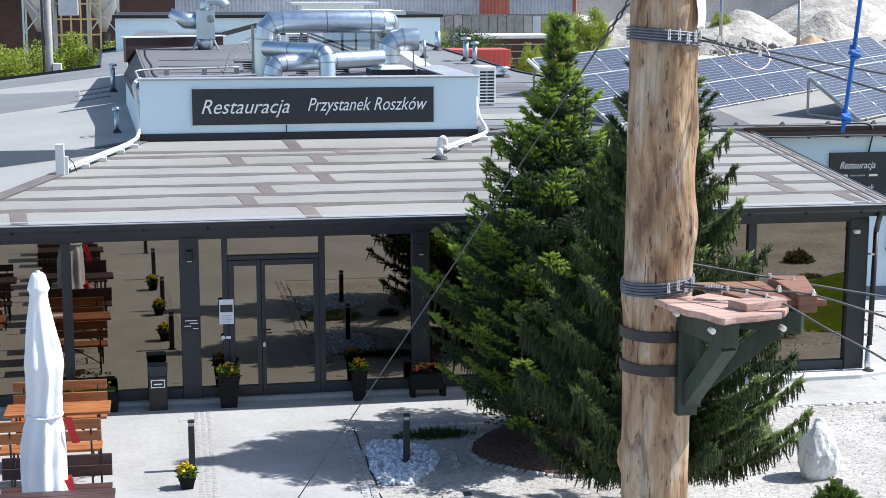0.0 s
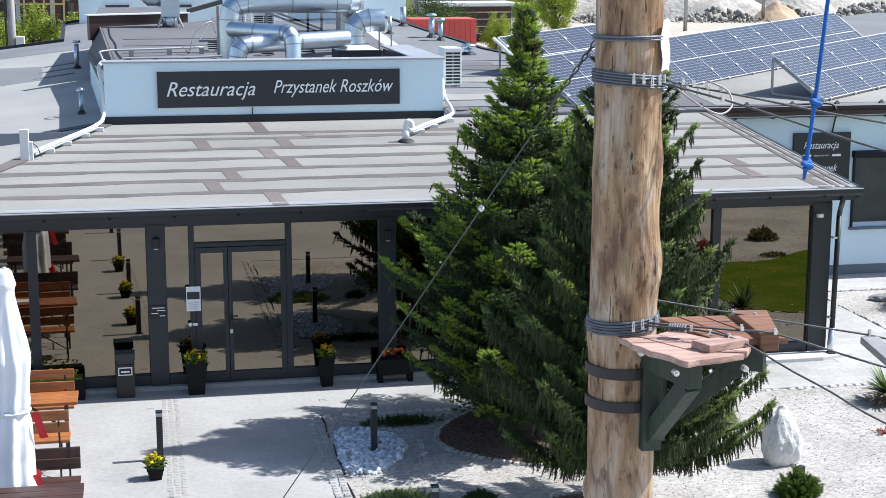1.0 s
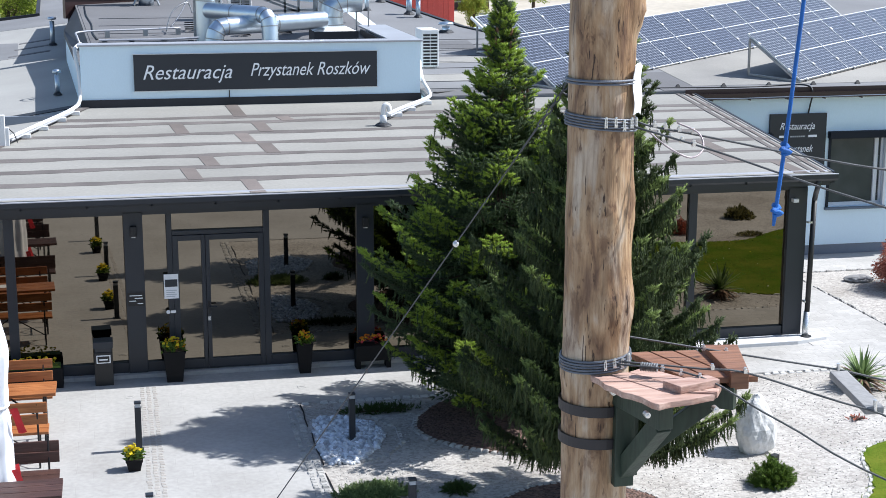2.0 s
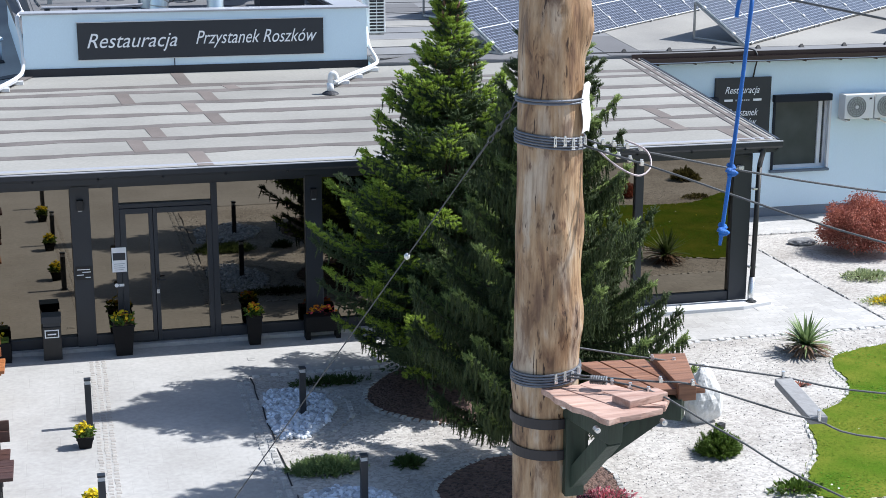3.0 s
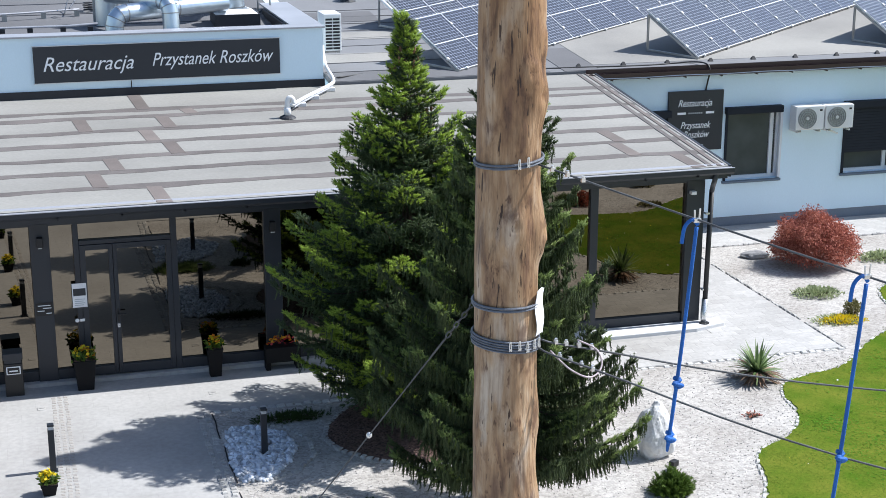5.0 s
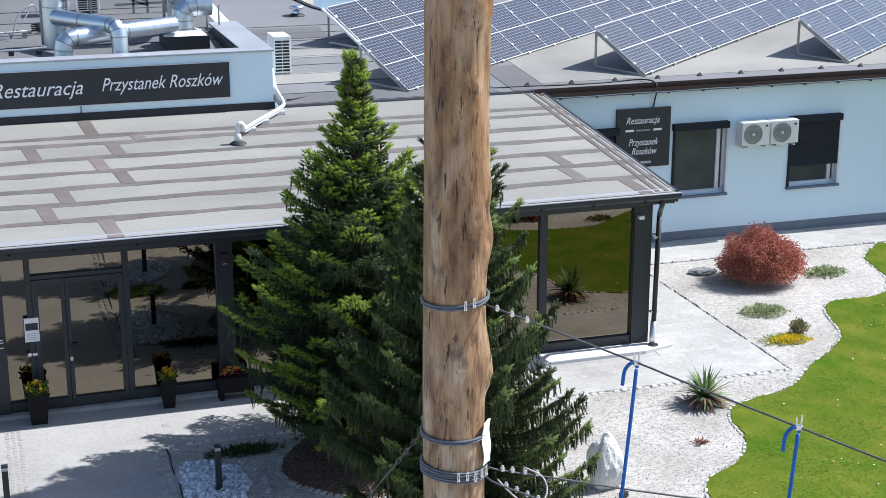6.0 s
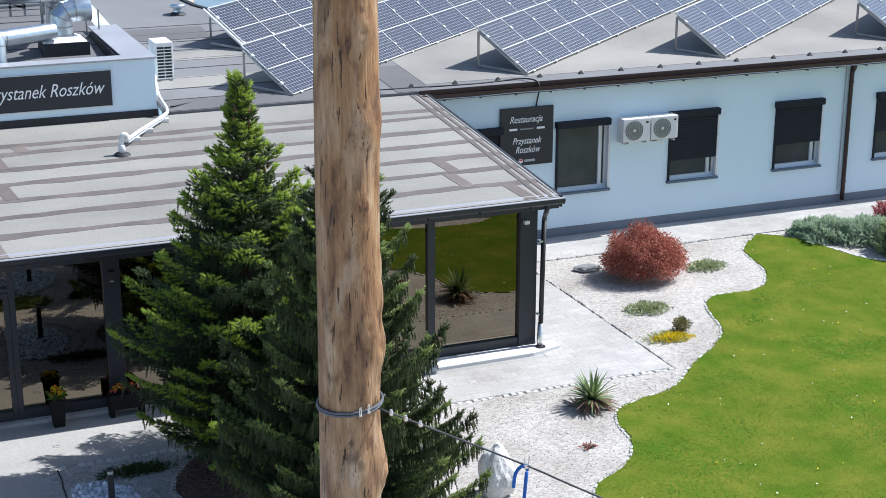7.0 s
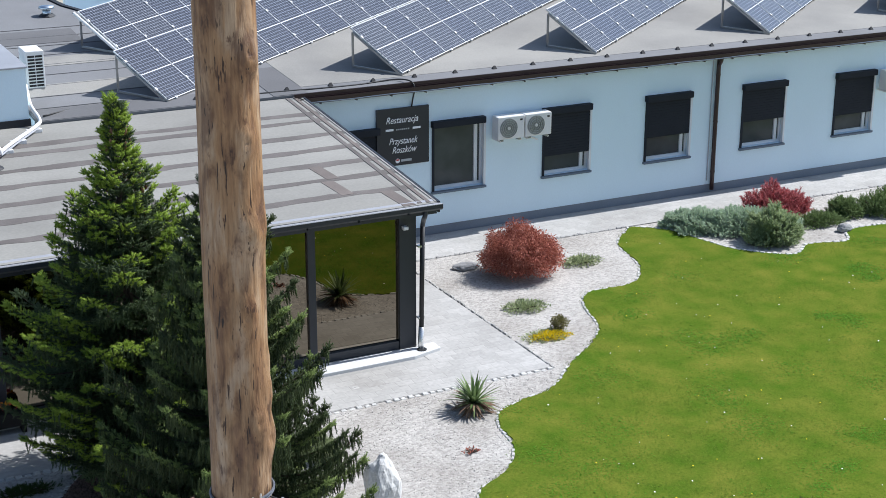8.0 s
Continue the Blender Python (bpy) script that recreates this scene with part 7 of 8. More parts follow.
shrub("groundcover", "flat variegated groundcover plant on gravel", "plant", (12.68, 0.85, -0.01), 0.45, 0.35, 0.1, 900, 0.06, M_sedum, 42)
shrub("groundcover", "yellow-flowered stonecrop mat on gravel", "plant", (12.35, -0.6, -0.01), 0.4, 0.22, 0.07, 900, 0.05, M_yellow, 43)
shrub("groundcover", "yellow-green stonecrop leaves on gravel", "plant", (12.3, -0.55, -0.015), 0.45, 0.3, 0.05, 600, 0.05, M_sedum, 53)
shrub("evergreen_mound", "tiny bronze-green globe conifer among yellow stonecrop", "shrub", (12.68, -0.35, -0.01), 0.16, 0.15, 0.14, 1300, 0.035, M_dryconifer, 44, "ball")
shrub("groundcover", "low dark creeping juniper in the gravel", "plant", (2.06, -5.42, -0.01), 0.42, 0.24, 0.07, 800, 0.09, M_pine, 45, spiky=True)
shrub("groundcover", "low dark creeping juniper in the gravel", "plant", (3.06, -5.49, -0.01), 0.16, 0.13, 0.06, 260, 0.08, M_darkleaf, 46, spiky=True)
shrub("groundcover", "low dark creeping plant in the shade", "plant", (2.65, -2.35, -0.01), 0.55, 0.18, 0.05, 420, 0.07, M_darkleaf, 47, spiky=True)
shrub("groundcover", "pink flowering mat plant in the gravel", "plant", (4.95, -7.05, -0.01), 0.4, 0.25, 0.08, 420, 0.05, M_pinkmat, 48)
shrub("groundcover", "small dry reddish plant in the gravel", "plant", (8.95, -4.04, -0.01), 0.15, 0.12, 0.05, 30, 0.055, M_maple, 49)
shrub("ornamental_grass", "tuft of fine pale ornamental grass", "plant", (6.9, -3.3, -0.01), 0.16, 0.16, 0.3, 500, 0.14, M_sedum, 50, spiky=True)
shrub("evergreen_mound", "round bronze-green clipped bush on the gravel", "shrub", (12.8, -9.5, -0.01), 0.29, 0.27, 0.24, 900, 0.09, M_dryconifer, 51)
shrub("barberry", "low orange-red barberry beyond the lawn", "shrub", (10.9, -8.1, -0.01), 0.2, 0.2, 0.32, 700, 0.07, M_maple, 54)
shrub("evergreen_mound", "small dark green mound beyond the lawn", "shrub", (10.5, -8.15, -0.01), 0.22, 0.2, 0.24, 700, 0.08, M_pine, 55, spiky=True)
shrub("groundcover", "flat bronze groundcover beyond the lawn", "plant", (12.3, -7.65, -0.01), 0.33, 0.2, 0.06, 300, 0.06, M_dryconifer, 56)
shrub("groundcover", "yellow-green flowering mat by the slate bed", "plant", (7.2, -7.35, 0.0), 0.3, 0.2, 0.1, 500, 0.06, M_boxwood, 52)


def yucca(x, y, seed, label):
    r = random.Random(seed)
    t = thing("yucca", label, "plant", (x, y, -0.01))
    green, dry = Build(), Build()
    for k in range(135):
        dead = k < 60
        a = r.uniform(0, 6.283)
        lean = r.uniform(1.1, 1.75) if dead else r.uniform(0.12, 1.35)
        ln = r.uniform(0.36, 0.52) if dead else r.uniform(0.38, 0.58)
        w = r.uniform(0.02, 0.034)
        d = Vector((math.cos(a), math.sin(a), 0))
        s = Vector((-math.sin(a), math.cos(a), 0))
        pts = []
        for q in (0, 0.35, 0.7, 1.0):
            th = lean + 0.25 * q * lean
            p = Vector((0, 0, 0.12)) + d * (ln * q * math.sin(th)) + Vector((0, 0, ln * q * math.cos(th)))
            p.z = max(p.z, 0.015)
            pts.append((p, w * (1 - q ** 2.2)))
        bd = dry if dead else green
        v = []
        for p, ww in pts:
            v += [p - s * ww, p + s * ww + Vector((0, 0, 0.002))]
        bd.add(v, [(0, 1, 3, 2), (2, 3, 5, 4), (4, 5, 7, 6)])
    part("leaves", green, M_yucca, t, "stiff green sword leaves")
    part("dry_leaves", dry, M_dryleaf, t, "dry brown fallen leaves")
    part("stem", Build().lathe([(0.07, 0), (0.06, 0.1), (0.02, 0.16)], seg=10), M_bark, t)
    return t


yucca(9.68, -2.72, 3, "spiky green yucca with dry lower leaves on gravel")


def rock(name, label, at, sx, sy, sz, mat, seed, taper=0.4):
    bm = bmesh.new()
    bmesh.ops.create_icosphere(bm, subdivisions=4, radius=1.0)
    for v in bm.verts:
        p = v.co.copy()
        n = noise.noise(p * 1.3 + Vector((seed, 0, 0))) * 0.22 + noise.noise(p * 3.1 + Vector((0, seed, 0))) * 0.09 + noise.noise(p * 8 + Vector((0, 0, seed))) * 0.03
        v.co = p * (1 + n)
        k = 1 - taper * max(0, v.co.z)
        v.co.x *= sx * k
        v.co.y *= sy * k
        v.co.z = max(v.co.z * sz + sz * 0.85, -0.02)
    me = bpy.data.meshes.new(name)
    bm.to_mesh(me)
    bm.free()
    me.materials.append(mat)
    ob = new(name, me)
    ob.location = at
    return tagged(ob, label, "rock")


rock("standing_stone", "upright white quartz boulder on the gravel", (7.08, -4.9, -0.03), 0.27, 0.23, 0.42, M_stone, 3.0, 0.34)
spot = thing("garden_spotlight", "small black garden spotlight beside the boulder", "lamp", (7.12, -5.42, -0.01), 30)
part("body", Build().box(-0.06, -0.04, 0.05, 0.06, 0.04, 0.13), M_black, spot, bevel=0.01)
part("spike", Build().beam((0, 0, -0.02), (0, 0, 0.06), 0.02, 0.02, (1, 0, 0)), M_black, spot)
rock("flat_stone", "flat grey fieldstone under the red maple", (12.75, 3.35, -0.02), 0.28, 0.18, 0.07, M_greystone, 7.0, 0.1)
rock("flat_stone", "small pale stone at the lawn edge", (21.2, 1.85, -0.02), 0.18, 0.12, 0.1, M_greystone, 9.0, 0.1)


# ---- white pebble beds with path lights ----
def pebble_bed(label, outline, count, seed, smin=0.028, smax=0.05):
    r = np.random.default_rng(seed)
    xs = np.array(outline)
    x = r.uniform(xs[:, 0].min(), xs[:, 0].max(), count * 3)
    y = r.uniform(xs[:, 1].min(), xs[:, 1].max(), count * 3)
    k = inside(x, y, outline)
    x, y = x[k][:count], y[k][:count]
    bm = bmesh.new()
    bmesh.ops.create_icosphere(bm, subdivisions=1, radius=1.0)
    tv = [tuple(v.co) for v in bm.verts]
    tf = [tuple(v.index for v in f.verts) for f in bm.faces]
    bm.free()
    n = len(x)
    way = r.normal(0, 1, (n, 3)) * np.array([1, 1, 0.3])
    s = r.uniform(smin, smax, n)
    fm = frames(np.stack([x, y, r.uniform(-0.015, 0.018, n)], 1), way, r.normal(0, 0.3, (n, 3)) + np.array([0, 0, 1]), s * 1.3, s * 0.8)
    return tagged(scatter("pebbles", tv, tf, fm, M_pebble), label, "pebbles", kind="stuff")


heart = [(1.7, -2.55), (1.64, -3.2), (1.62, -3.95), (1.7, -4.3), (2.0, -4.35), (2.36, -3.85), (2.55, -3.4), (2.46, -2.85), (2.1, -2.5)]
pebble_bed("bright white pebbles in a rounded bed by the path", heart, 1000, 5, 0.026, 0.05)
heart2 = [(1.7, -6.1), (1.75, -7.2), (2.3, -7.6), (2.85, -7.0), (2.6, -6.25), (2.15, -5.95)]
pebble_bed("bright white pebbles in a rounded bed by the path", heart2, 1200, 6, 0.026, 0.05)
pebble_bed("scattered white pebbles beside the slate", blob_outline(7.1, -8.0, 0.4, 0.2, seed=2), 160, 8)
# coarser stones lying on the crushed gravel
cx_, cy_ = rng.uniform(1.65, 12.5, 7000), rng.uniform(-8.5, -1.9, 7000)
lawn_in = inside(cx_, cy_, lawn_outline)
cx_, cy_ = cx_[~lawn_in], cy_[~lawn_in]
cw = rng.normal(0, 1, (len(cx_), 3))
cs = rng.uniform(0.006, 0.014, len(cx_))
octa_v = [(1, 0, 0), (-1, 0, 0), (0, 1, 0), (0, -1, 0), (0, 0, 1), (0, 0, -1)]
octa_f = [(0, 2, 4), (2, 1, 4), (1, 3, 4), (3, 0, 4), (2, 0, 5), (1, 2, 5), (3, 1, 5), (0, 3, 5)]
M_chip = surface("stone_chip", (0.46, 0.44, 0.415), 0.85, vary=0.1, big=5, fine=50, bump=0.1, island=0.35)
tagged(scatter("stone_chips", octa_v, octa_f, frames(np.stack([cx_, cy_, np.full(len(cx_), -0.011)], 1), cw, rng.normal(0, 1, (len(cx_), 3)), cs * 1.3, cs), M_chip), "loose pale stone chips on the gravel bed", "gravel", kind="stuff")


def bollard(x, y, label="slim dark bollard light by the paving"):
    t = thing("bollard_light", label, "bollard", (x, y, 0), group="bollard lights")
    part("post", Build().box(-0.04, -0.04, 0, 0.04, 0.04, 0.58), M_anthracite, t, bevel=0.004)
    part("lens", Build().box(-0.034, -0.034, 0.58, 0.034, 0.034, 0.625), M_fan, t, "grey lamp lens")
    part("cap", Build().box(-0.043, -0.043, 0.625, 0.043, 0.043, 0.65), M_anthracite, t, bevel=0.004)
    part("base_plate", Build().box(-0.06, -0.06, -0.005, 0.06, 0.06, 0.012), M_anthracite, t)
    return t


for x, y in ((-0.63, -3.3), (-0.56, -6.53), (-0.52, -9.8), (-0.5, -13.0), (2.09, -3.5), (2.28, -6.65)):
    bollard(x, y)


def bloom_patch(parent, rx, ry, z, count, mat, seed, size=0.03, name="blossom"):
    r = np.random.default_rng(seed)
    a, q = r.uniform(0, 6.283, count), np.sqrt(r.random(count))
    p = np.stack([rx * q * np.cos(a), ry * q * np.sin(a), z + 0.07 * (1 - q * q) + r.uniform(-0.03, 0.05, count)], 1)
    fm = frames(p, r.normal(0, 1, (count, 3)) * np.array([1, 1, 0.4]), r.normal(0, 0.4, (count, 3)) + np.array([0, 0, 1]), np.full(count, size * 2), np.full(count, size * 2))
    return scatter(name, [(0.5 * math.cos(k * math.pi / 3), 0.5 * math.sin(k * math.pi / 3), 0.1 * (k % 2)) for k in range(6)], [(0, 1, 2), (0, 2, 3), (0, 3, 4), (0, 4, 5)], fm, mat, parent, kind="stuff")


def flower_pot(x, y, label, w=0.14, h=0.2, mats=(M_yellow,), z=0.0, group="flower pots", seed=1):
    t = thing("flower_pot", label, "flower pot", (x, y, z), group=group)
    part("pot", Build().frustum(w * 0.72, w, 0, h).frustum(w * 1.04, w * 1.06, h - 0.02, h + 0.01), M_terracotta, t, bevel=0.006)
    part("soil", Build().box(-w * 0.9, -w * 0.9, h, w * 0.9, w * 0.9, h + 0.015), M_mulch, t)
    r = np.random.default_rng(seed)
    n = 160
    p = np.stack([r.uniform(-w, w, n), r.uniform(-w, w, n), h + r.uniform(0.0, 0.1, n)], 1)
    scatter("leaves", LEAF_V, LEAF_F, frames(p, r.normal(0, 1, (n, 3)) + np.array([0, 0, 0.6]), r.normal(0, 1, (n, 3)), np.full(n, 0.07), np.full(n, 0.07)), M_boxwood, t)
    for k, m in enumerate(mats):
        bloom_patch(t, w * 1.05, w * 1.05, h + 0.08, 46 // len(mats), m, seed + k, 0.026)
    return t


flower_pot(-0.70, -4.0, "small dark pot of bright yellow flowers on the paving", 0.1, 0.14, (M_yellow,), seed=2)
flower_pot(-0.66, -6.15, "small dark pot of bright yellow flowers on the paving", 0.1, 0.14, (M_yellow,), seed=3)
flower_pot(-0.62, -8.6, "small dark pot of bright yellow flowers on the paving", 0.1, 0.14, (M_yellow,), seed=4)
flower_pot(-0.06, -0.36, "tall dark planter with yellow and orange pansies by the door", 0.16, 0.46, (M_yellow, M_yellow, M_orangebloom), 0.0, "door planters", seed=5)
flower_pot(1.86, -0.34, "tall dark planter with yellow and orange pansies by the door", 0.115, 0.44, (M_yellow, M_orangebloom), 0.0, "door planters", seed=6)
tro = thing("planter_trough", "dark rectangular trough on feet with red and orange flowers", "planter", (2.9, -0.28, 0))
part("box", Build().box(-0.27, -0.11, 0.12, 0.27, 0.11, 0.36), M_terracotta, tro, bevel=0.01)
for x in (-0.23, 0.23):
    part("foot", Build().box(x - 0.035, -0.1, 0, x + 0.035, 0.1, 0.12), M_terracotta, tro)
bloom_patch(tro, 0.25, 0.1, 0.4, 40, M_orangebloom, 8, 0.026)
bloom_patch(tro, 0.25, 0.1, 0.4, 24, M_redbloom, 9, 0.026)
tro2 = thing("planter_trough", "dark trough of yellow flowers below the glazing", "planter", (-2.15, -0.3, 0))
part("box", Build().box(-0.5, -0.13, 0.0, 0.5, 0.13, 0.3), M_terracotta, tro2, bevel=0.01)
bloom_patch(tro2, 0.48, 0.12, 0.34, 60, M_yellow, 18, 0.026)
part("leaves", Build().box(-0.47, -0.11, 0.3, 0.47, 0.11, 0.33), M_boxwood, tro2)

lb = thing("litter_bin", "dark square litter bin with a pale emblem", "bin", (-1.07, -0.32, 0))
part("body", Build().box(-0.13, -0.12, 0.0, 0.13, 0.12, 0.5), M_black, lb, bevel=0.008)
part("lid", Build().box(-0.14, -0.13, 0.56, 0.14, 0.13, 0.66).box(-0.12, -0.11, 0.5, 0.12, 0.11, 0.56), M_anthracite, lb, "dark metal lid", bevel=0.006)
part("emblem_frame", Build().box(-0.1, -0.126, 0.34, 0.1, -0.12, 0.46), M_letter, lb)
part("emblem_panel", Build().box(-0.085, -0.129, 0.355, 0.085, -0.126, 0.445), M_black, lb)
part("text_bar", Build().box(-0.06, -0.132, 0.385, 0.06, -0.129, 0.405), M_letter, lb)


# ---- tables and benches ----
def beer_set(x, y, mat, label_t, label_b, gap=0.72, back=0.58):
    t = thing("garden_table", label_t, "table", (x, y, 0), group="garden tables")
    for k in range(3):
        part("top_plank", Build().box(-1.3, -0.26 + 0.178 * k, 0.72, 0, -0.09 + 0.178 * k, 0.76), mat, t, bevel=0.006)
    for sx in (-1.15, -0.15):
        part("leg_frame", Build().tube([(sx, -0.24, 0), (sx, -0.2, 0.72)], 0.014, 8).tube([(sx, 0.24, 0), (sx, 0.2, 0.72)], 0.014, 8).tube([(sx, -0.22, 0.3), (sx, 0.22, 0.3)], 0.012, 8).tube(arc([(sx, -0.2, 0.3), (sx, -0.08, 0.42), (sx, 0, 0.5), (sx, 0.08, 0.42), (sx, 0.2, 0.3)], 4), 0.009, 6), M_iron, t)
    part("brace", Build().tube([(-1.15, 0, 0.3), (-0.65, 0, 0.7)], 0.01, 6).tube([(-0.15, 0, 0.3), (-0.65, 0, 0.7)], 0.01, 6), M_iron, t)
    if mat is M_bench:
        part("menu", Build().box(-1.05, -0.1, 0.761, -0.7, 0.12, 0.766), M_sheet, t)
    out = [t]
    for sgn, by in ((1, y + gap), (-1, y - gap)):
        b = thing("garden_bench", label_b, "bench", (x - 0.08, by, 0), group="garden benches")
        for k in range(2):
            part("seat_plank", Build().box(-1.22, -0.17 + 0.175 * k, 0.43, 0, -0.005 + 0.175 * k, 0.465), mat, b, bevel=0.006)
        for k in range(2):
            z = back + (back - 0.42) * k
            part("back_plank", Build().box(-1.22, sgn * 0.2 + sgn * 0.03 * k - 0.014, z, 0, sgn * 0.2 + sgn * 0.03 * k + 0.014, z + 0.13), mat, b, bevel=0.006)
        for sx in (-1.08, -0.12):
            part("leg_frame", Build().tube([(sx, -0.18, 0), (sx, -0.14, 0.43)], 0.013, 8).tube([(sx, 0.18, 0), (sx, 0.14, 0.43)], 0.013, 8).tube([(sx, sgn * 0.16, 0.3), (sx, sgn * 0.18, 0.5), (sx, sgn * 0.235, 0.85)], 0.012, 8).tube(arc([(sx, -0.16, 0.15), (sx, 0, 0.3), (sx, 0.16, 0.15)], 4), 0.009, 6), M_iron, b)
        part("brace", Build().tube([(-1.08, 0, 0.12), (-0.6, 0, 0.43)], 0.009, 6).tube([(-0.12, 0, 0.12), (-0.6, 0, 0.43)], 0.009, 6), M_iron, b)
        out.append(b)
    return out


beer_set(-1.64, -2.82, M_bench, "orange varnished wooden garden table with iron legs", "orange varnished wooden bench with a slatted back")
beer_set(-1.46, -6.42, M_bench_dark, "dark brown wooden garden table with iron legs", "dark brown wooden bench with a slatted back", 1.2, 0.54)
beer_set(-1.55, -9.4, M_bench_dark, "dark brown wooden garden table with iron legs", "dark brown wooden bench with a slatted back")
beer_set(-1.6, -12.6, M_bench_dark, "dark brown wooden garden table with iron legs", "dark brown wooden bench with a slatted back")
beer_set(-3.3, -2.82, M_bench, "orange varnished wooden garden table with iron legs", "orange varnished wooden bench with a slatted back")
beer_set(-3.2, -6.25, M_bench_dark, "dark brown wooden garden table with iron legs", "dark brown wooden bench with a slatted back")


def umbrella(x, y, h, label, seed):
    r = random.Random(seed)
    t = thing("closed_umbrella", label, "umbrella", (x, y, 0), group="closed umbrellas")
    v, f = [], []
    n, m = 48, 90
    zs = (0.4, 0.75, 1.1, 1.35, 1.48, 1.52, 1.7, 2.05, 2.4, 2.78, 2.84, 2.86, 3.02, 3.05)
    rs = (0.225, 0.225, 0.225, 0.2, 0.165, 0.185, 0.175, 0.195, 0.15, 0.095, 0.095, 0.12, 0.075, 0.05)
    for i in range(m + 1):
        z = 0.4 + (h - 0.4) * i / m
        base = float(np.interp(z, zs, rs))
        lean = -0.03 * math.exp(-((z - 0.9) / 0.5) ** 2) + 0.02 * math.exp(-((z - 1.95) / 0.35) ** 2)
        for k in range(n):
            a = 2 * math.pi * k / n
            fold = 1 + 0.11 * math.sin(8 * a + 0.8 * math.sin(z * 2.3)) * min(1.0, (h - z) * 1.2) + 0.09 * noise.noise((math.cos(a) * 1.7, math.sin(a) * 1.7, z * 2.6 + seed)) + 0.025 * noise.noise((math.cos(a) * 5, math.sin(a) * 5, z * 9))
            v.append((lean + base * fold * math.cos(a), base * fold * math.sin(a), z + 0.04 * math.sin(8 * a) * max(0.0, 0.6 - z)))
    for i in range(m):
        for k in range(n):
            a, c = i * n + k, i * n + (k + 1) % n
            f.append((a, c, c + n, a + n))
    f.append(tuple(m * n + k for k in range(n)))
    part("canopy", Build().add(v, f), M_canvas, t, "folded white canvas", smooth=True)
    part("mast", Build().tube([(0, 0, 0), (0, 0, h + 0.02)], 0.024, 10), M_alu, t, smooth=True)
    part("base", Build().box(-0.3, -0.3, 0, 0.3, 0.3, 0.07).lathe([(0.04, 0.07), (0.04, 0.35)], seg=12), M_concrete, t, bevel=0.01)
    part("strap", Build().tube([(0.19 * math.cos(a), 0.19 * math.sin(a), 1.49) for a in np.linspace(0, 6.283, 25)], 0.02, 6, False), M_canvas, t)
    for k, (a, z) in enumerate(((-0.15, 1.3), (-0.4, 0.62), (0.5, 0.6))):
        fl = Build()
        for i in range(5):
            for j in range(3):
                fl.v.append(((0.2 + 0.045 * j + 0.02 * i) * math.cos(a + 0.06 * i), (0.2 + 0.045 * j + 0.02 * i) * math.sin(a + 0.06 * i), z + 0.14 - 0.07 * i + 0.02 * math.sin(i + j)))
        fl.f = [(i * 3 + j, i * 3 + j + 1, i * 3 + j + 4, i * 3 + j + 3) for i in range(4) for j in range(2)]
        part("valance", fl, M_redcloth if k != 1 else M_redcloth, t, "red valance cloth")
    return t


umbrella(-2.205, -5.74, 3.05, "closed white canvas umbrella with red valance between tables", 3)

# ---- paving fittings ----
for x, y in ((-0.72, -1.05), (1.72, -1.08), (8.35, -1.1)):
    dr = thing("paving_gully", "small square drain grate in the paving", "drain", (x, y, 0.003), group="paving gullies")
    part("grate", Build().box(-0.055, -0.055, -0.01, 0.055, 0.055, 0.0035), M_cobble, dr, bevel=0.003)
    part("slot", Build().box(-0.035, -0.006, 0.003, 0.035, 0.006, 0.0045), M_steel, dr)


# ---- background ----
rear = thing("rear_building", "pale rendered building behind the roofs", "building", (0, 0, 0))
part("wall", Build().box(-2.8, 36.5, 2.5, 9.5, 37, 4.9), M_render, rear)
part("parapet", Build().box(-2.9, 36.4, 4.9, 9.6, 44, 5.02), M_flash, rear)
part("body", Build().box(-2.8, 37, 2.0, 9.5, 44, 4.9), M_render, rear)
for x in (-1.9, 0.4, 2.6):
    wn = part("window", Build().box(x, 36.44, 4.22, x + 1.0, 36.5, 4.4), M_pvc, rear)
    part("pane", Build().box(x + 0.07, 36.42, 4.26, x + 0.93, 36.44, 4.36), M_dark_glass, wn)
part("attic", Build().box(4.0, 34.5, 3.3, 6.3, 36.3, 5.4), M_render, rear)
part("attic_roof", Build().box(3.6, 34.1, 5.4, 6.8, 36.8, 5.5), M_white, rear)
pent = thing("roof_hut", "small pale rendered roof hut with white overhang", "building", (0, 0, 0))
part("wall", Build().box(3.3, 17.0, 3.3, 4.7, 19.5, 5.35), M_render, pent)
part("roof", Build().box(2.75, 16.6, 5.35, 5.15, 19.9, 5.45), M_white, pent)

hall = thing("metal_hall", "long corrugated metal hall with rust red and grey bays", "building", (0, 0, 0))
for k, (x0, x1, m) in enumerate(((-8, 8, M_corr), (8, 23, M_corr), (23, 28.4, M_corr), (28.4, 31.3, M_corr_red), (31.3, 37.6, M_corr), (37.6, 38.0, M_corr_red))):
    bd = Build()
    n = max(2, int((x1 - x0) / 0.35))
    for i in range(n):
        a, c = x0 + (x1 - x0) * i / n, x0 + (x1 - x0) * (i + 1) / n
        mid = (a + c) / 2
        bd.add([(a, 123.0, 3.5), (mid, 122.85, 3.5), (mid, 122.85, 7.5), (a, 123.0, 7.5)], [(0, 1, 2, 3)])
        bd.add([(mid, 122.85, 3.5), (c, 123.0, 3.5), (c, 123.0, 7.5), (mid, 122.85, 7.5)], [(0, 1, 2, 3)])
    part("cladding", bd, m, hall)
part("base_wall", Build().box(-8, 123.02, -0.05, 38, 124, 3.52), M_concrete, hall, "stained concrete base wall")
bay = random.Random(12)
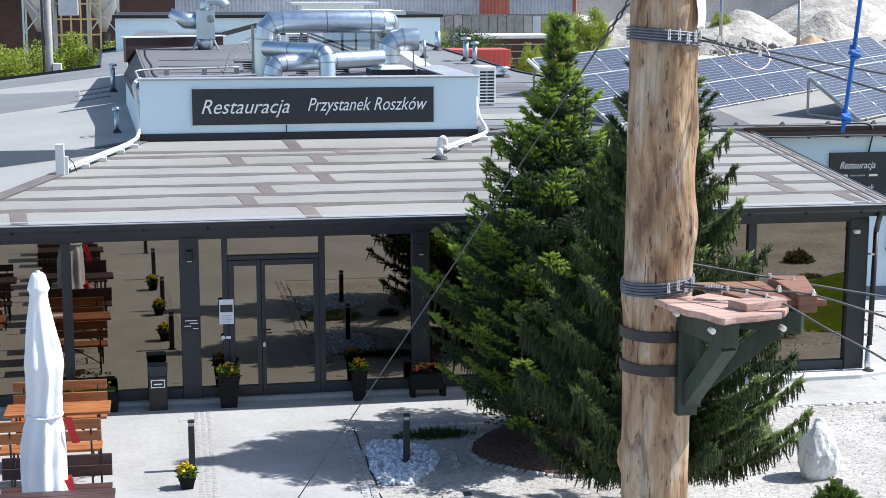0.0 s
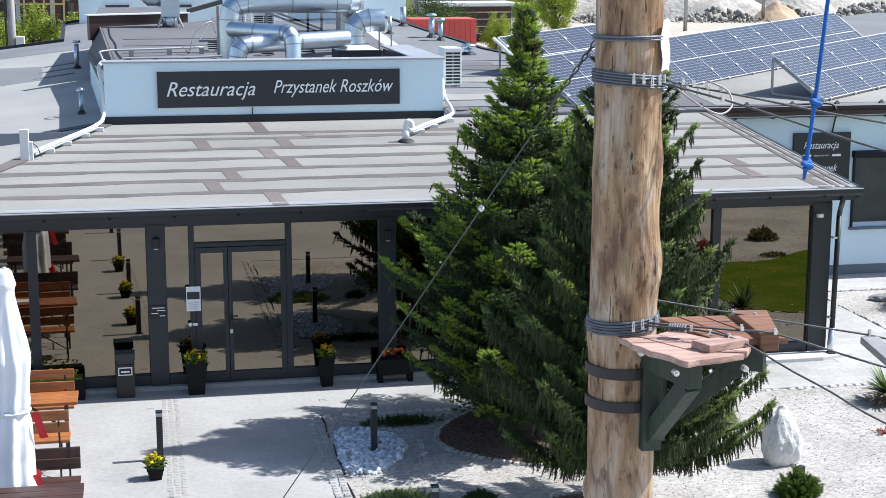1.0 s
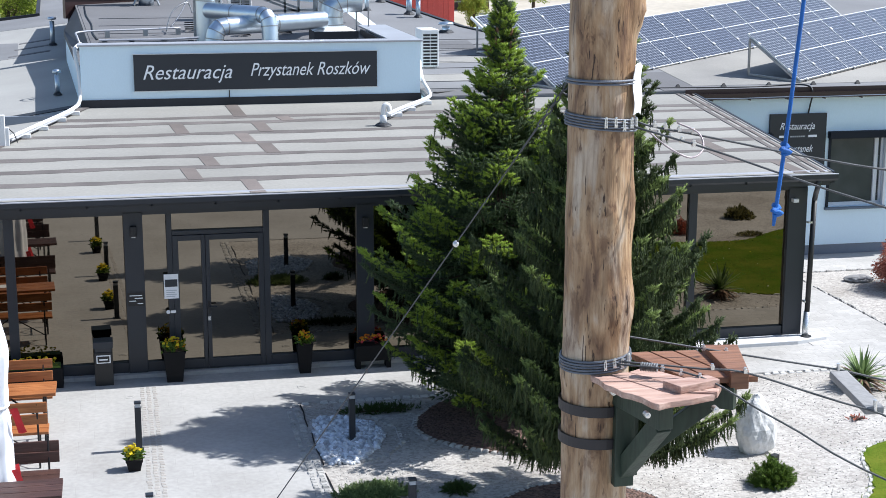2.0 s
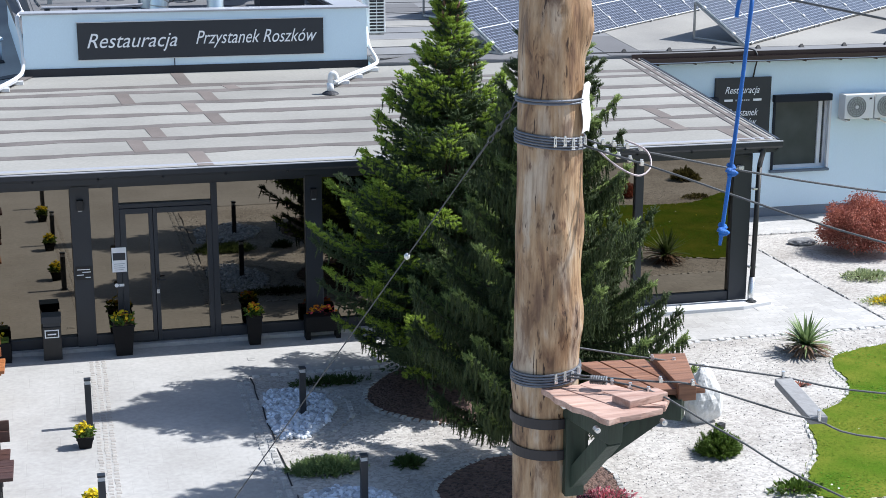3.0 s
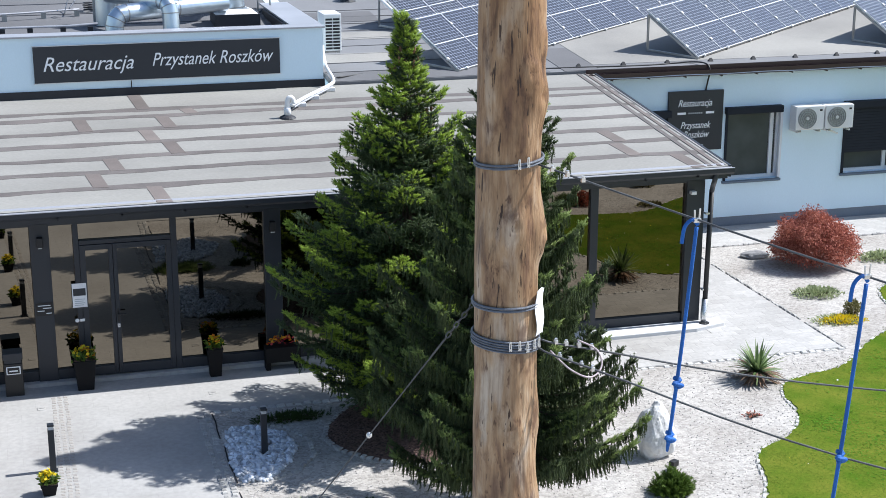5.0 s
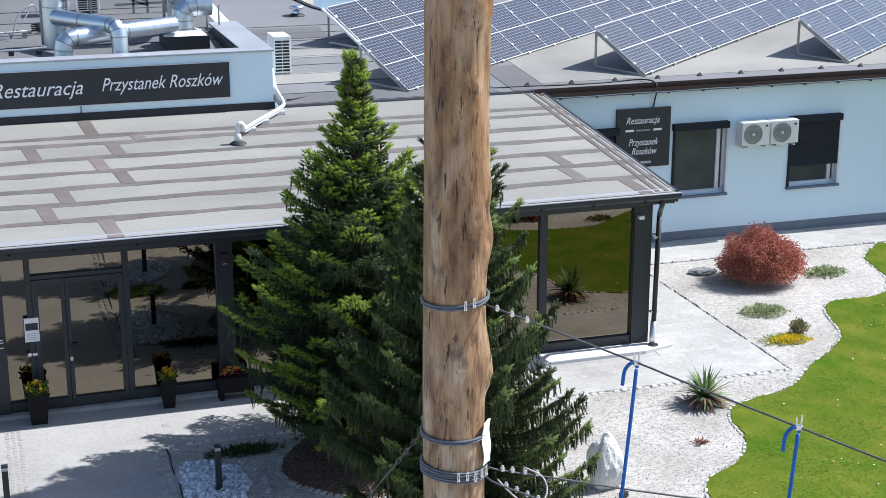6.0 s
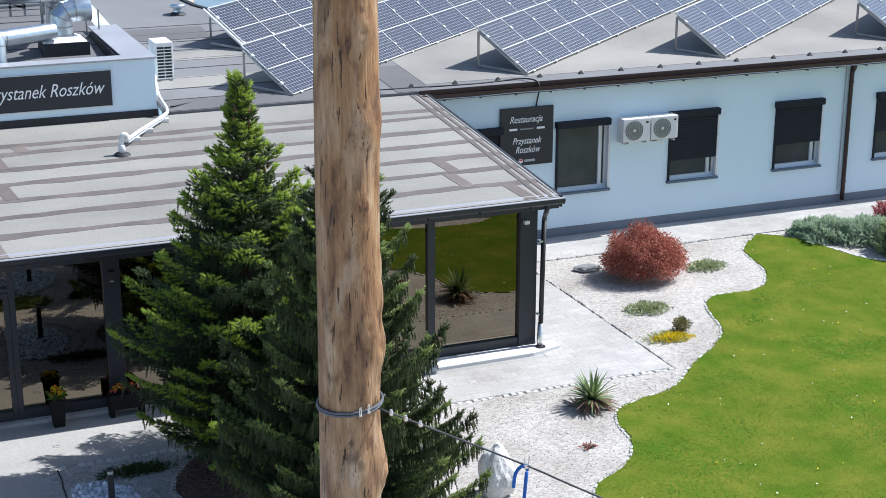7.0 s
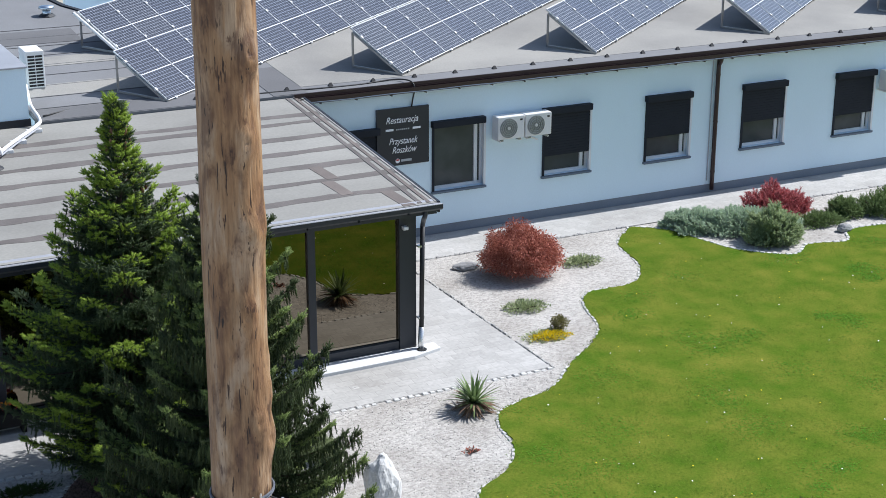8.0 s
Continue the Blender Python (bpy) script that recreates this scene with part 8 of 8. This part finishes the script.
for k in range(22):
    x = 19.0 + 0.86 * k
    part("board", Build().box(x, 122.9 - bay.uniform(0, 0.06), -0.05, x + 0.8, 123.01, 3.45 - bay.uniform(0, 0.12)), bay.choice((M_concrete, M_greystone, M_corr, M_greystone)), hall, "weathered grey cladding board")
part("roof", Build().box(-9, 122.6, 7.5, 39, 150, 7.8), M_corr, hall)
part("body", Build().box(-8, 124, -0.05, 38, 149, 7.5), M_corr, hall)
cont = thing("red_container", "faded red steel container among bushes", "container", (15.87, 60, 0))
bd = Build().box(-2.2, -1.1, -0.06, 1.4, 1.2, 2.75)
part("box", bd, M_redsteel, cont, bevel=0.03)
for k in range(12):
    part("rib", Build().box(-2.1 + 0.29 * k, -1.13, 0.15, -1.98 + 0.29 * k, -1.1, 2.6), M_redsteel, cont)
shed = thing("weathered_shed", "low weathered shed with a pale roof edge", "shed", (0, 0, 0))
# no opening is cut: the wall's dark colour gives the shade inside
part("wall", Build().box(19.9, 85, -0.05, 25.6, 88, 2.5), M_bench_dark, shed, "solid wall coloured dark as the shaded open front")
for k in range(4):
    part("beam", Build().box(19.9, 84.9, 0.5 + 0.5 * k, 25.6, 84.98, 0.58 + 0.5 * k), M_concrete, shed)
part("roof", Build().box(19.5, 83.5, 2.5, 26.0, 88.5, 2.72), M_white, shed)

for k, (x, y, rx, ry, h, m) in enumerate(((52.8, 119, 9, 7, 4.1, M_heap), (44, 126, 8, 6, 3.6, M_heap), (63.5, 123, 5.5, 5, 4.0, M_heap), (57.6, 112, 2.6, 2.2, 1.9, M_sand), (78, 150, 16, 12, 6.5, M_heap), (40, 150, 14, 10, 4.5, M_heap), (88, 118, 9, 7, 4, M_sand))):
    bm = bmesh.new()
    bmesh.ops.create_grid(bm, x_segments=44, y_segments=44, size=1.0)
    for v in bm.verts:
        d = math.hypot(v.co.x, v.co.y)
        n = noise.noise(Vector((v.co.x * 2.2 + k * 5, v.co.y * 2.2, 0))) * 0.16 + noise.noise(Vector((v.co.x * 6 + k, v.co.y * 6, 1))) * 0.05
        v.co = Vector((v.co.x * rx, v.co.y * ry, max(-0.2, h * (max(0, 1 - d) ** 0.9 * (1 + n) + (n * 0.3 if d < 1 else 0))) - 0.04))
    me = bpy.data.meshes.new("spoil_mound")
    bm.to_mesh(me)
    bm.free()
    me.shade_smooth()
    me.materials.append(m)
    hp = new("spoil_mound", me)
    hp.location = (x, y, -0.03)
    tagged(hp, "heap of %s in the yard" % ("orange sand" if m is M_sand else "pale crushed stone"), "heap", "aggregate heaps")

# loose rubble and boulders over the yard
nr = 2600
ra, rd = rng.uniform(0, 6.283, nr), np.sqrt(rng.random(nr))
rk = rng.integers(0, 9, nr)
rcx = np.array([52, 60, 68, 46, 74, 57, 64, 80, 42])[rk] + rd * np.cos(ra) * 5.5
rcy = np.array([112, 118, 113, 121, 126, 124, 108, 116, 112])[rk] + rd * np.sin(ra) * 4.0
rs_ = rng.uniform(0.12, 0.5, nr) * (1.15 - rd)
tagged(scatter("rubble", octa_v, octa_f, frames(np.stack([rcx, rcy, rng.uniform(0.0, 1.3, nr) * (1 - rd)], 1), rng.normal(0, 1, (nr, 3)), rng.normal(0, 1, (nr, 3)), rs_ * 1.3, rs_), M_rubble), "piles of broken concrete and stone in the yard", "rubble", kind="stuff")
structure("yard_wall", Build().box(40.5, 150, -0.05, 110, 150.6, 5.2).box(40.5, 149.9, 4.4, 110, 150, 4.6), M_concrete, "long weathered concrete yard wall", category="wall")
for k, (x, y, h) in enumerate(((55.8, 111, 5.2), (42.8, 96, 7.5))):
    tp = thing("utility_pole", "slim grey post in the yard", "pole", (x, y, 0), group="yard posts")
    part("post", Build().lathe([(0.17, -0.05), (0.12, h)], seg=10), M_steel, tp, smooth=True)
    part("cap", Build().box(-0.2, -0.2, h, 0.2, 0.2, h + 0.08), M_steel, tp)
lp = thing("utility_pole", "tall grey power pole by the bushes", "pole", (-4.85, 31.5, 0))
part("post", Build().lathe([(0.14, -0.05), (0.11, 8.5)], seg=12), M_concrete, lp, smooth=True)
part("conduit", Build().tube([(-0.18, -0.1, 2.4), (-0.18, -0.1, 8)], 0.04, 8), M_black, lp)
part("box", Build().box(0.12, -0.2, 2.6, 0.4, 0.1, 3.5), M_white, lp, "pale cable box", bevel=0.02)

for k, (x, y) in enumerate(((-7.6, 62), (-4.3, 62), (-11.0, 62))):
    s = thing("silo", "grey steel silo on a braced frame", "silo", (x, y, 0), group="silos")
    part("cone", Build().lathe([(0.15, 3.7), (0.85, 5.3), (1.1, 6.4), (1.1, 12), (0.3, 13)], seg=24), M_coping, s, smooth=True)
    for a in range(4):
        q = math.pi / 4 + a * math.pi / 2
        part("leg", Build().beam((1.1 * math.cos(q), 1.1 * math.sin(q), -0.05), (1.1 * math.cos(q), 1.1 * math.sin(q), 6.4), 0.1, 0.1, (1, 0, 0)), M_galv, s)
    part("brace", Build().beam((-0.78, -0.78, 3.6), (0.78, -0.78, 5.6), 0.06, 0.06).beam((0.78, -0.78, 3.6), (-0.78, -0.78, 5.6), 0.06, 0.06), M_galv, s)
    part("spout", Build().lathe([(0.3, 2.6), (0.35, 3.6)], seg=14), M_black, s)
gantry = thing("steel_gantry", "pale yellow steel stair frame beside the silos", "frame", (-6.0, 60.5, 0))
for x in (-0.9, -0.4, 0.1, 0.6, 1.1, 1.6):
    part("upright", Build().beam((x, 0, -0.05), (x, 0, 9), 0.09, 0.09, (1, 0, 0)), M_yellowsteel, gantry)
for z in (3.6, 4.4, 5.2, 6.0, 6.8):
    part("rung", Build().beam((-0.9, 0, z), (1.6, 0, z), 0.08, 0.08), M_yellowsteel, gantry)
part("cabinet", Build().box(-0.5, -0.4, 4.6, 0.5, 0.3, 6.0), M_corr, gantry, "grey equipment cabinet", bevel=0.03)
dh = thing("dark_shed", "dark timber shed beyond the silos", "shed", (0, 0, 0))
part("wall", Build().box(-12, 66, -0.05, -0.5, 72, 8), M_bench_dark, dh)
part("roof", Build().box(-12.5, 65.5, 8, 0, 72.5, 8.2), M_flash, dh)


def wild_tree(x, y, h, w, seed, mat, label, z0=0.0):
    r = np.random.default_rng(seed)
    t = thing("deciduous_tree", label, "tree", (x, y, z0), group="background trees")
    bd = Build().tube([(0, 0, -0.05), (0.05 * h * 0.2, 0, h * 0.4), (0.0, 0.05, h * 0.8)], [0.03 * h, 0.022 * h, 0.006 * h], 8)
    n = 11000
    cs = r.normal(0, 1, (34, 3))
    cs /= np.linalg.norm(cs, axis=1, keepdims=True)
    cs = cs * (r.random((34, 1)) ** 0.4) * np.array([w, w, h * 0.42]) + np.array([0, 0, h * 0.55])
    for c in cs[:16]:
        bd.tube([(0, 0, max(0.15 * h, c[2] * 0.55)), tuple(c * 0.6 + np.array([0, 0, c[2] * 0.3])), tuple(c)], [0.011 * h, 0.007 * h, 0.003 * h], 5)
    part("trunk", bd, M_bark, t)
    idx = r.integers(0, 34, n)
    p = cs[idx] + np.clip(r.normal(0, 1, (n, 3)), -1.8, 1.8) * np.array([w, w, h * 0.42]) * 0.15
    p[:, 2] = np.maximum(p[:, 2], 0.1)
    s = 0.03 * h
    scatter("crown", LEAF_V, LEAF_F, frames(p, r.normal(0, 1, (n, 3)) + np.array([0, 0, 0.3]), r.normal(0, 1, (n, 3)), s * r.uniform(0.6, 1.3, n), s * r.uniform(0.6, 1.3, n)), mat, t)
    return t


for k, (x, y, h, w, m) in enumerate(((-9.5, 42, 3.9, 1.8, M_wildbush), (-7.0, 41, 4.1, 1.7, M_wildbush), (-5.0, 44, 3.9, 1.5, M_wildbush), (-3.4, 46, 3.5, 1.1, M_wildbush), (-11.5, 44, 4.2, 2.0, M_wildbush),
                                      (14.5, 70, 3.8, 2.2, M_wildbush), (17.5, 72, 3.9, 2.2, M_darkleaf), (19.0, 74, 3.0, 1.4, M_wildbush), (19.3, 63, 2.9, 0.8, M_wildbush), (27.5, 80, 4.6, 1.4, M_wildbush), (30.5, 100, 4.0, 1.8, M_wildbush), (51, 118, 4.0, 1.0, M_wildbush), (11.5, 60, 3.4, 1.6, M_darkleaf))):
    wild_tree(x, y, h, w, 60 + k, m, "bright spring bush beyond the roofs" if m is M_wildbush else "dark green bush beyond the roofs")
wild_tree(30, 190, 9, 6, 91, M_darkleaf, "far dark green tree line")
for k in range(14):
    wild_tree(-60 + 22 * k + (k % 3) * 5, 235 + 9 * (k % 4), 8 + (k % 3) * 2, 7.5, 100 + k, M_darkleaf, "far dark green tree")

# ---- kerbs and cobbles, piece by piece ----
def cobble_mesh(seed):
    r = random.Random(seed)
    bd = Build()
    a = [r.uniform(0.82, 1.0) for _ in range(8)]
    lo = [(-0.5, -0.5), (0.5, -0.5), (0.5, 0.5), (-0.5, 0.5)]
    bd.add([(x * a[i], y * a[(i + 3) % 8], -0.5) for i, (x, y) in enumerate(lo)] + [(x * a[i], y * a[(i + 3) % 8], 0.3) for i, (x, y) in enumerate(lo)] + [(x * a[i] * 0.72, y * a[(i + 3) % 8] * 0.72, 0.5 + r.uniform(-0.06, 0.04)) for i, (x, y) in enumerate(lo)],
           [(3, 2, 1, 0), (0, 1, 5, 4), (1, 2, 6, 5), (2, 3, 7, 6), (3, 0, 4, 7), (4, 5, 9, 8), (5, 6, 10, 9), (6, 7, 11, 10), (7, 4, 8, 11), (8, 9, 10, 11)])
    return bd.mesh("cobble", M_cobble)


cobbles = [cobble_mesh(k) for k in range(6)]
strip_me = []
for k in range(6):
    c = cobbles[k].copy()
    c.materials.clear()
    c.materials.append(M_redcobble)
    strip_me.append(c)


pale_me = []
for k in range(6):
    c = cobbles[k].copy()
    c.materials.clear()
    c.materials.append(M_palecobble)
    pale_me.append(c)


def cobble_row(parent, pts, size, width, height, seed, meshes=cobbles, proud=0.018, skip=0.0, rough=0.006):
    r = random.Random(seed)
    pts = [Vector((p[0], p[1], 0)) for p in pts]
    for a, c in zip(pts, pts[1:]):
        d = c - a
        n = max(1, round(d.length / size))
        for i in range(n):
            if r.random() < skip:
                continue
            p = a.lerp(c, (i + 0.5) / n)
            ob = new("cobble", meshes[r.randrange(6)])
            ob.parent = parent
            ob.location = (p.x + r.uniform(-0.008, 0.008), p.y + r.uniform(-0.008, 0.008), proud - height / 2 + r.uniform(-rough, rough))
            ob.rotation_euler = (0, 0, math.atan2(d.y, d.x) + r.uniform(-0.08, 0.08))
            ob.scale = (d.length / n * r.uniform(0.78, 0.98), width * r.uniform(0.78, 1.0), height)


k1 = thing("kerb_path", "row of rough granite cobbles edging the path", "kerb", kind="structure")
cobble_row(k1, [(1.62, -1.83), (11.68, -1.83)], 0.13, 0.1, 0.1, 1, pale_me, proud=0.006, rough=0.012, skip=0.08)
k2 = thing("kerb_paving", "row of rough granite cobbles edging the paving", "kerb", kind="structure")
cobble_row(k2, [(1.52, -1.85), (1.53, -9.2)], 0.1, 0.1, 0.09, 2, proud=0.017)
cobble_row(k2, [(1.41, -1.95), (1.42, -9.2)], 0.1, 0.09, 0.09, 12, proud=0.014)
# thin black pieces drawn along the dark gap beside the cobbles
edge_b = Build()
for j in range(24):
    ya, yb = -1.9 - 0.3 * j, -2.2 - 0.3 * j
    if j % 5 != 3:
        edge_b.beam((1.6 + 0.014 * math.sin(j * 1.9), ya, -0.008 - 0.006 * (j % 2)), (1.6 + 0.014 * math.sin((j + 1) * 1.9), yb, -0.008 - 0.006 * ((j + 1) % 2)), 0.014, 0.03)
structure("edging_strip", edge_b, M_black, "thin broken black strip between cobbles and gravel", category="trim")
k3 = thing("kerb_side", "row of rough granite cobbles edging the side path", "kerb", kind="structure")
cobble_row(k3, [(11.7, -1.85), (11.72, 4.18)], 0.15, 0.055, 0.1, 3, proud=0.016, rough=0.012, skip=0.1)
cobble_row(k3, [(11.8, 4.2), (17.2, 4.2)], 0.11, 0.1, 0.09, 4, proud=0.012)
cobble_row(k3, [(19.8, 4.2), (27, 4.2)], 0.12, 0.1, 0.09, 14, proud=0.012)
k4 = thing("kerb_lawn", "wavy edging of pale cobbles along the lawn", "kerb", kind="structure")
cobble_row(k4, [(x + 0.035, y + 0.035) if x > 17.5 else (x - 0.035, y) for x, y in edge_line], 0.2, 0.06, 0.09, 5, pale_me, proud=0.006, skip=0.22, rough=0.006)
k5 = thing("kerb_bay", "pale cobbles round the far planting bay", "kerb", kind="structure")
cobble_row(k5, bay_line, 0.14, 0.09, 0.09, 6, pale_me, proud=0.014)
k6 = thing("cobble_band", "narrow band of small sand-coloured cobbles in the paving", "paving band", kind="structure")
for j, x in enumerate((-0.54, -0.455, -0.37)):
    cobble_row(k6, [(x, -0.62), (x + 0.02, -9.2)], 0.098, 0.086, 0.06, 7 + j, strip_me, proud=0.005, rough=0.0015)
k7 = thing("kerb_mulch", "ring of small grey stones round the spruce bed", "kerb", kind="structure")
cobble_row(k7, mulch_ring + mulch_ring[:1], 0.11, 0.09, 0.08, 8, proud=0.022)
cobble_row(k7, mulch_front + mulch_front[:1], 0.11, 0.09, 0.08, 9, proud=0.02)
k8 = thing("kerb_heart", "ring of small grey stones round the pebble bed", "kerb", kind="structure")
cobble_row(k8, [(1.9, -2.45), (2.5, -2.6), (2.76, -3.1), (2.72, -3.7), (2.42, -4.15), (1.98, -4.32)], 0.1, 0.08, 0.08, 10, proud=0.014)
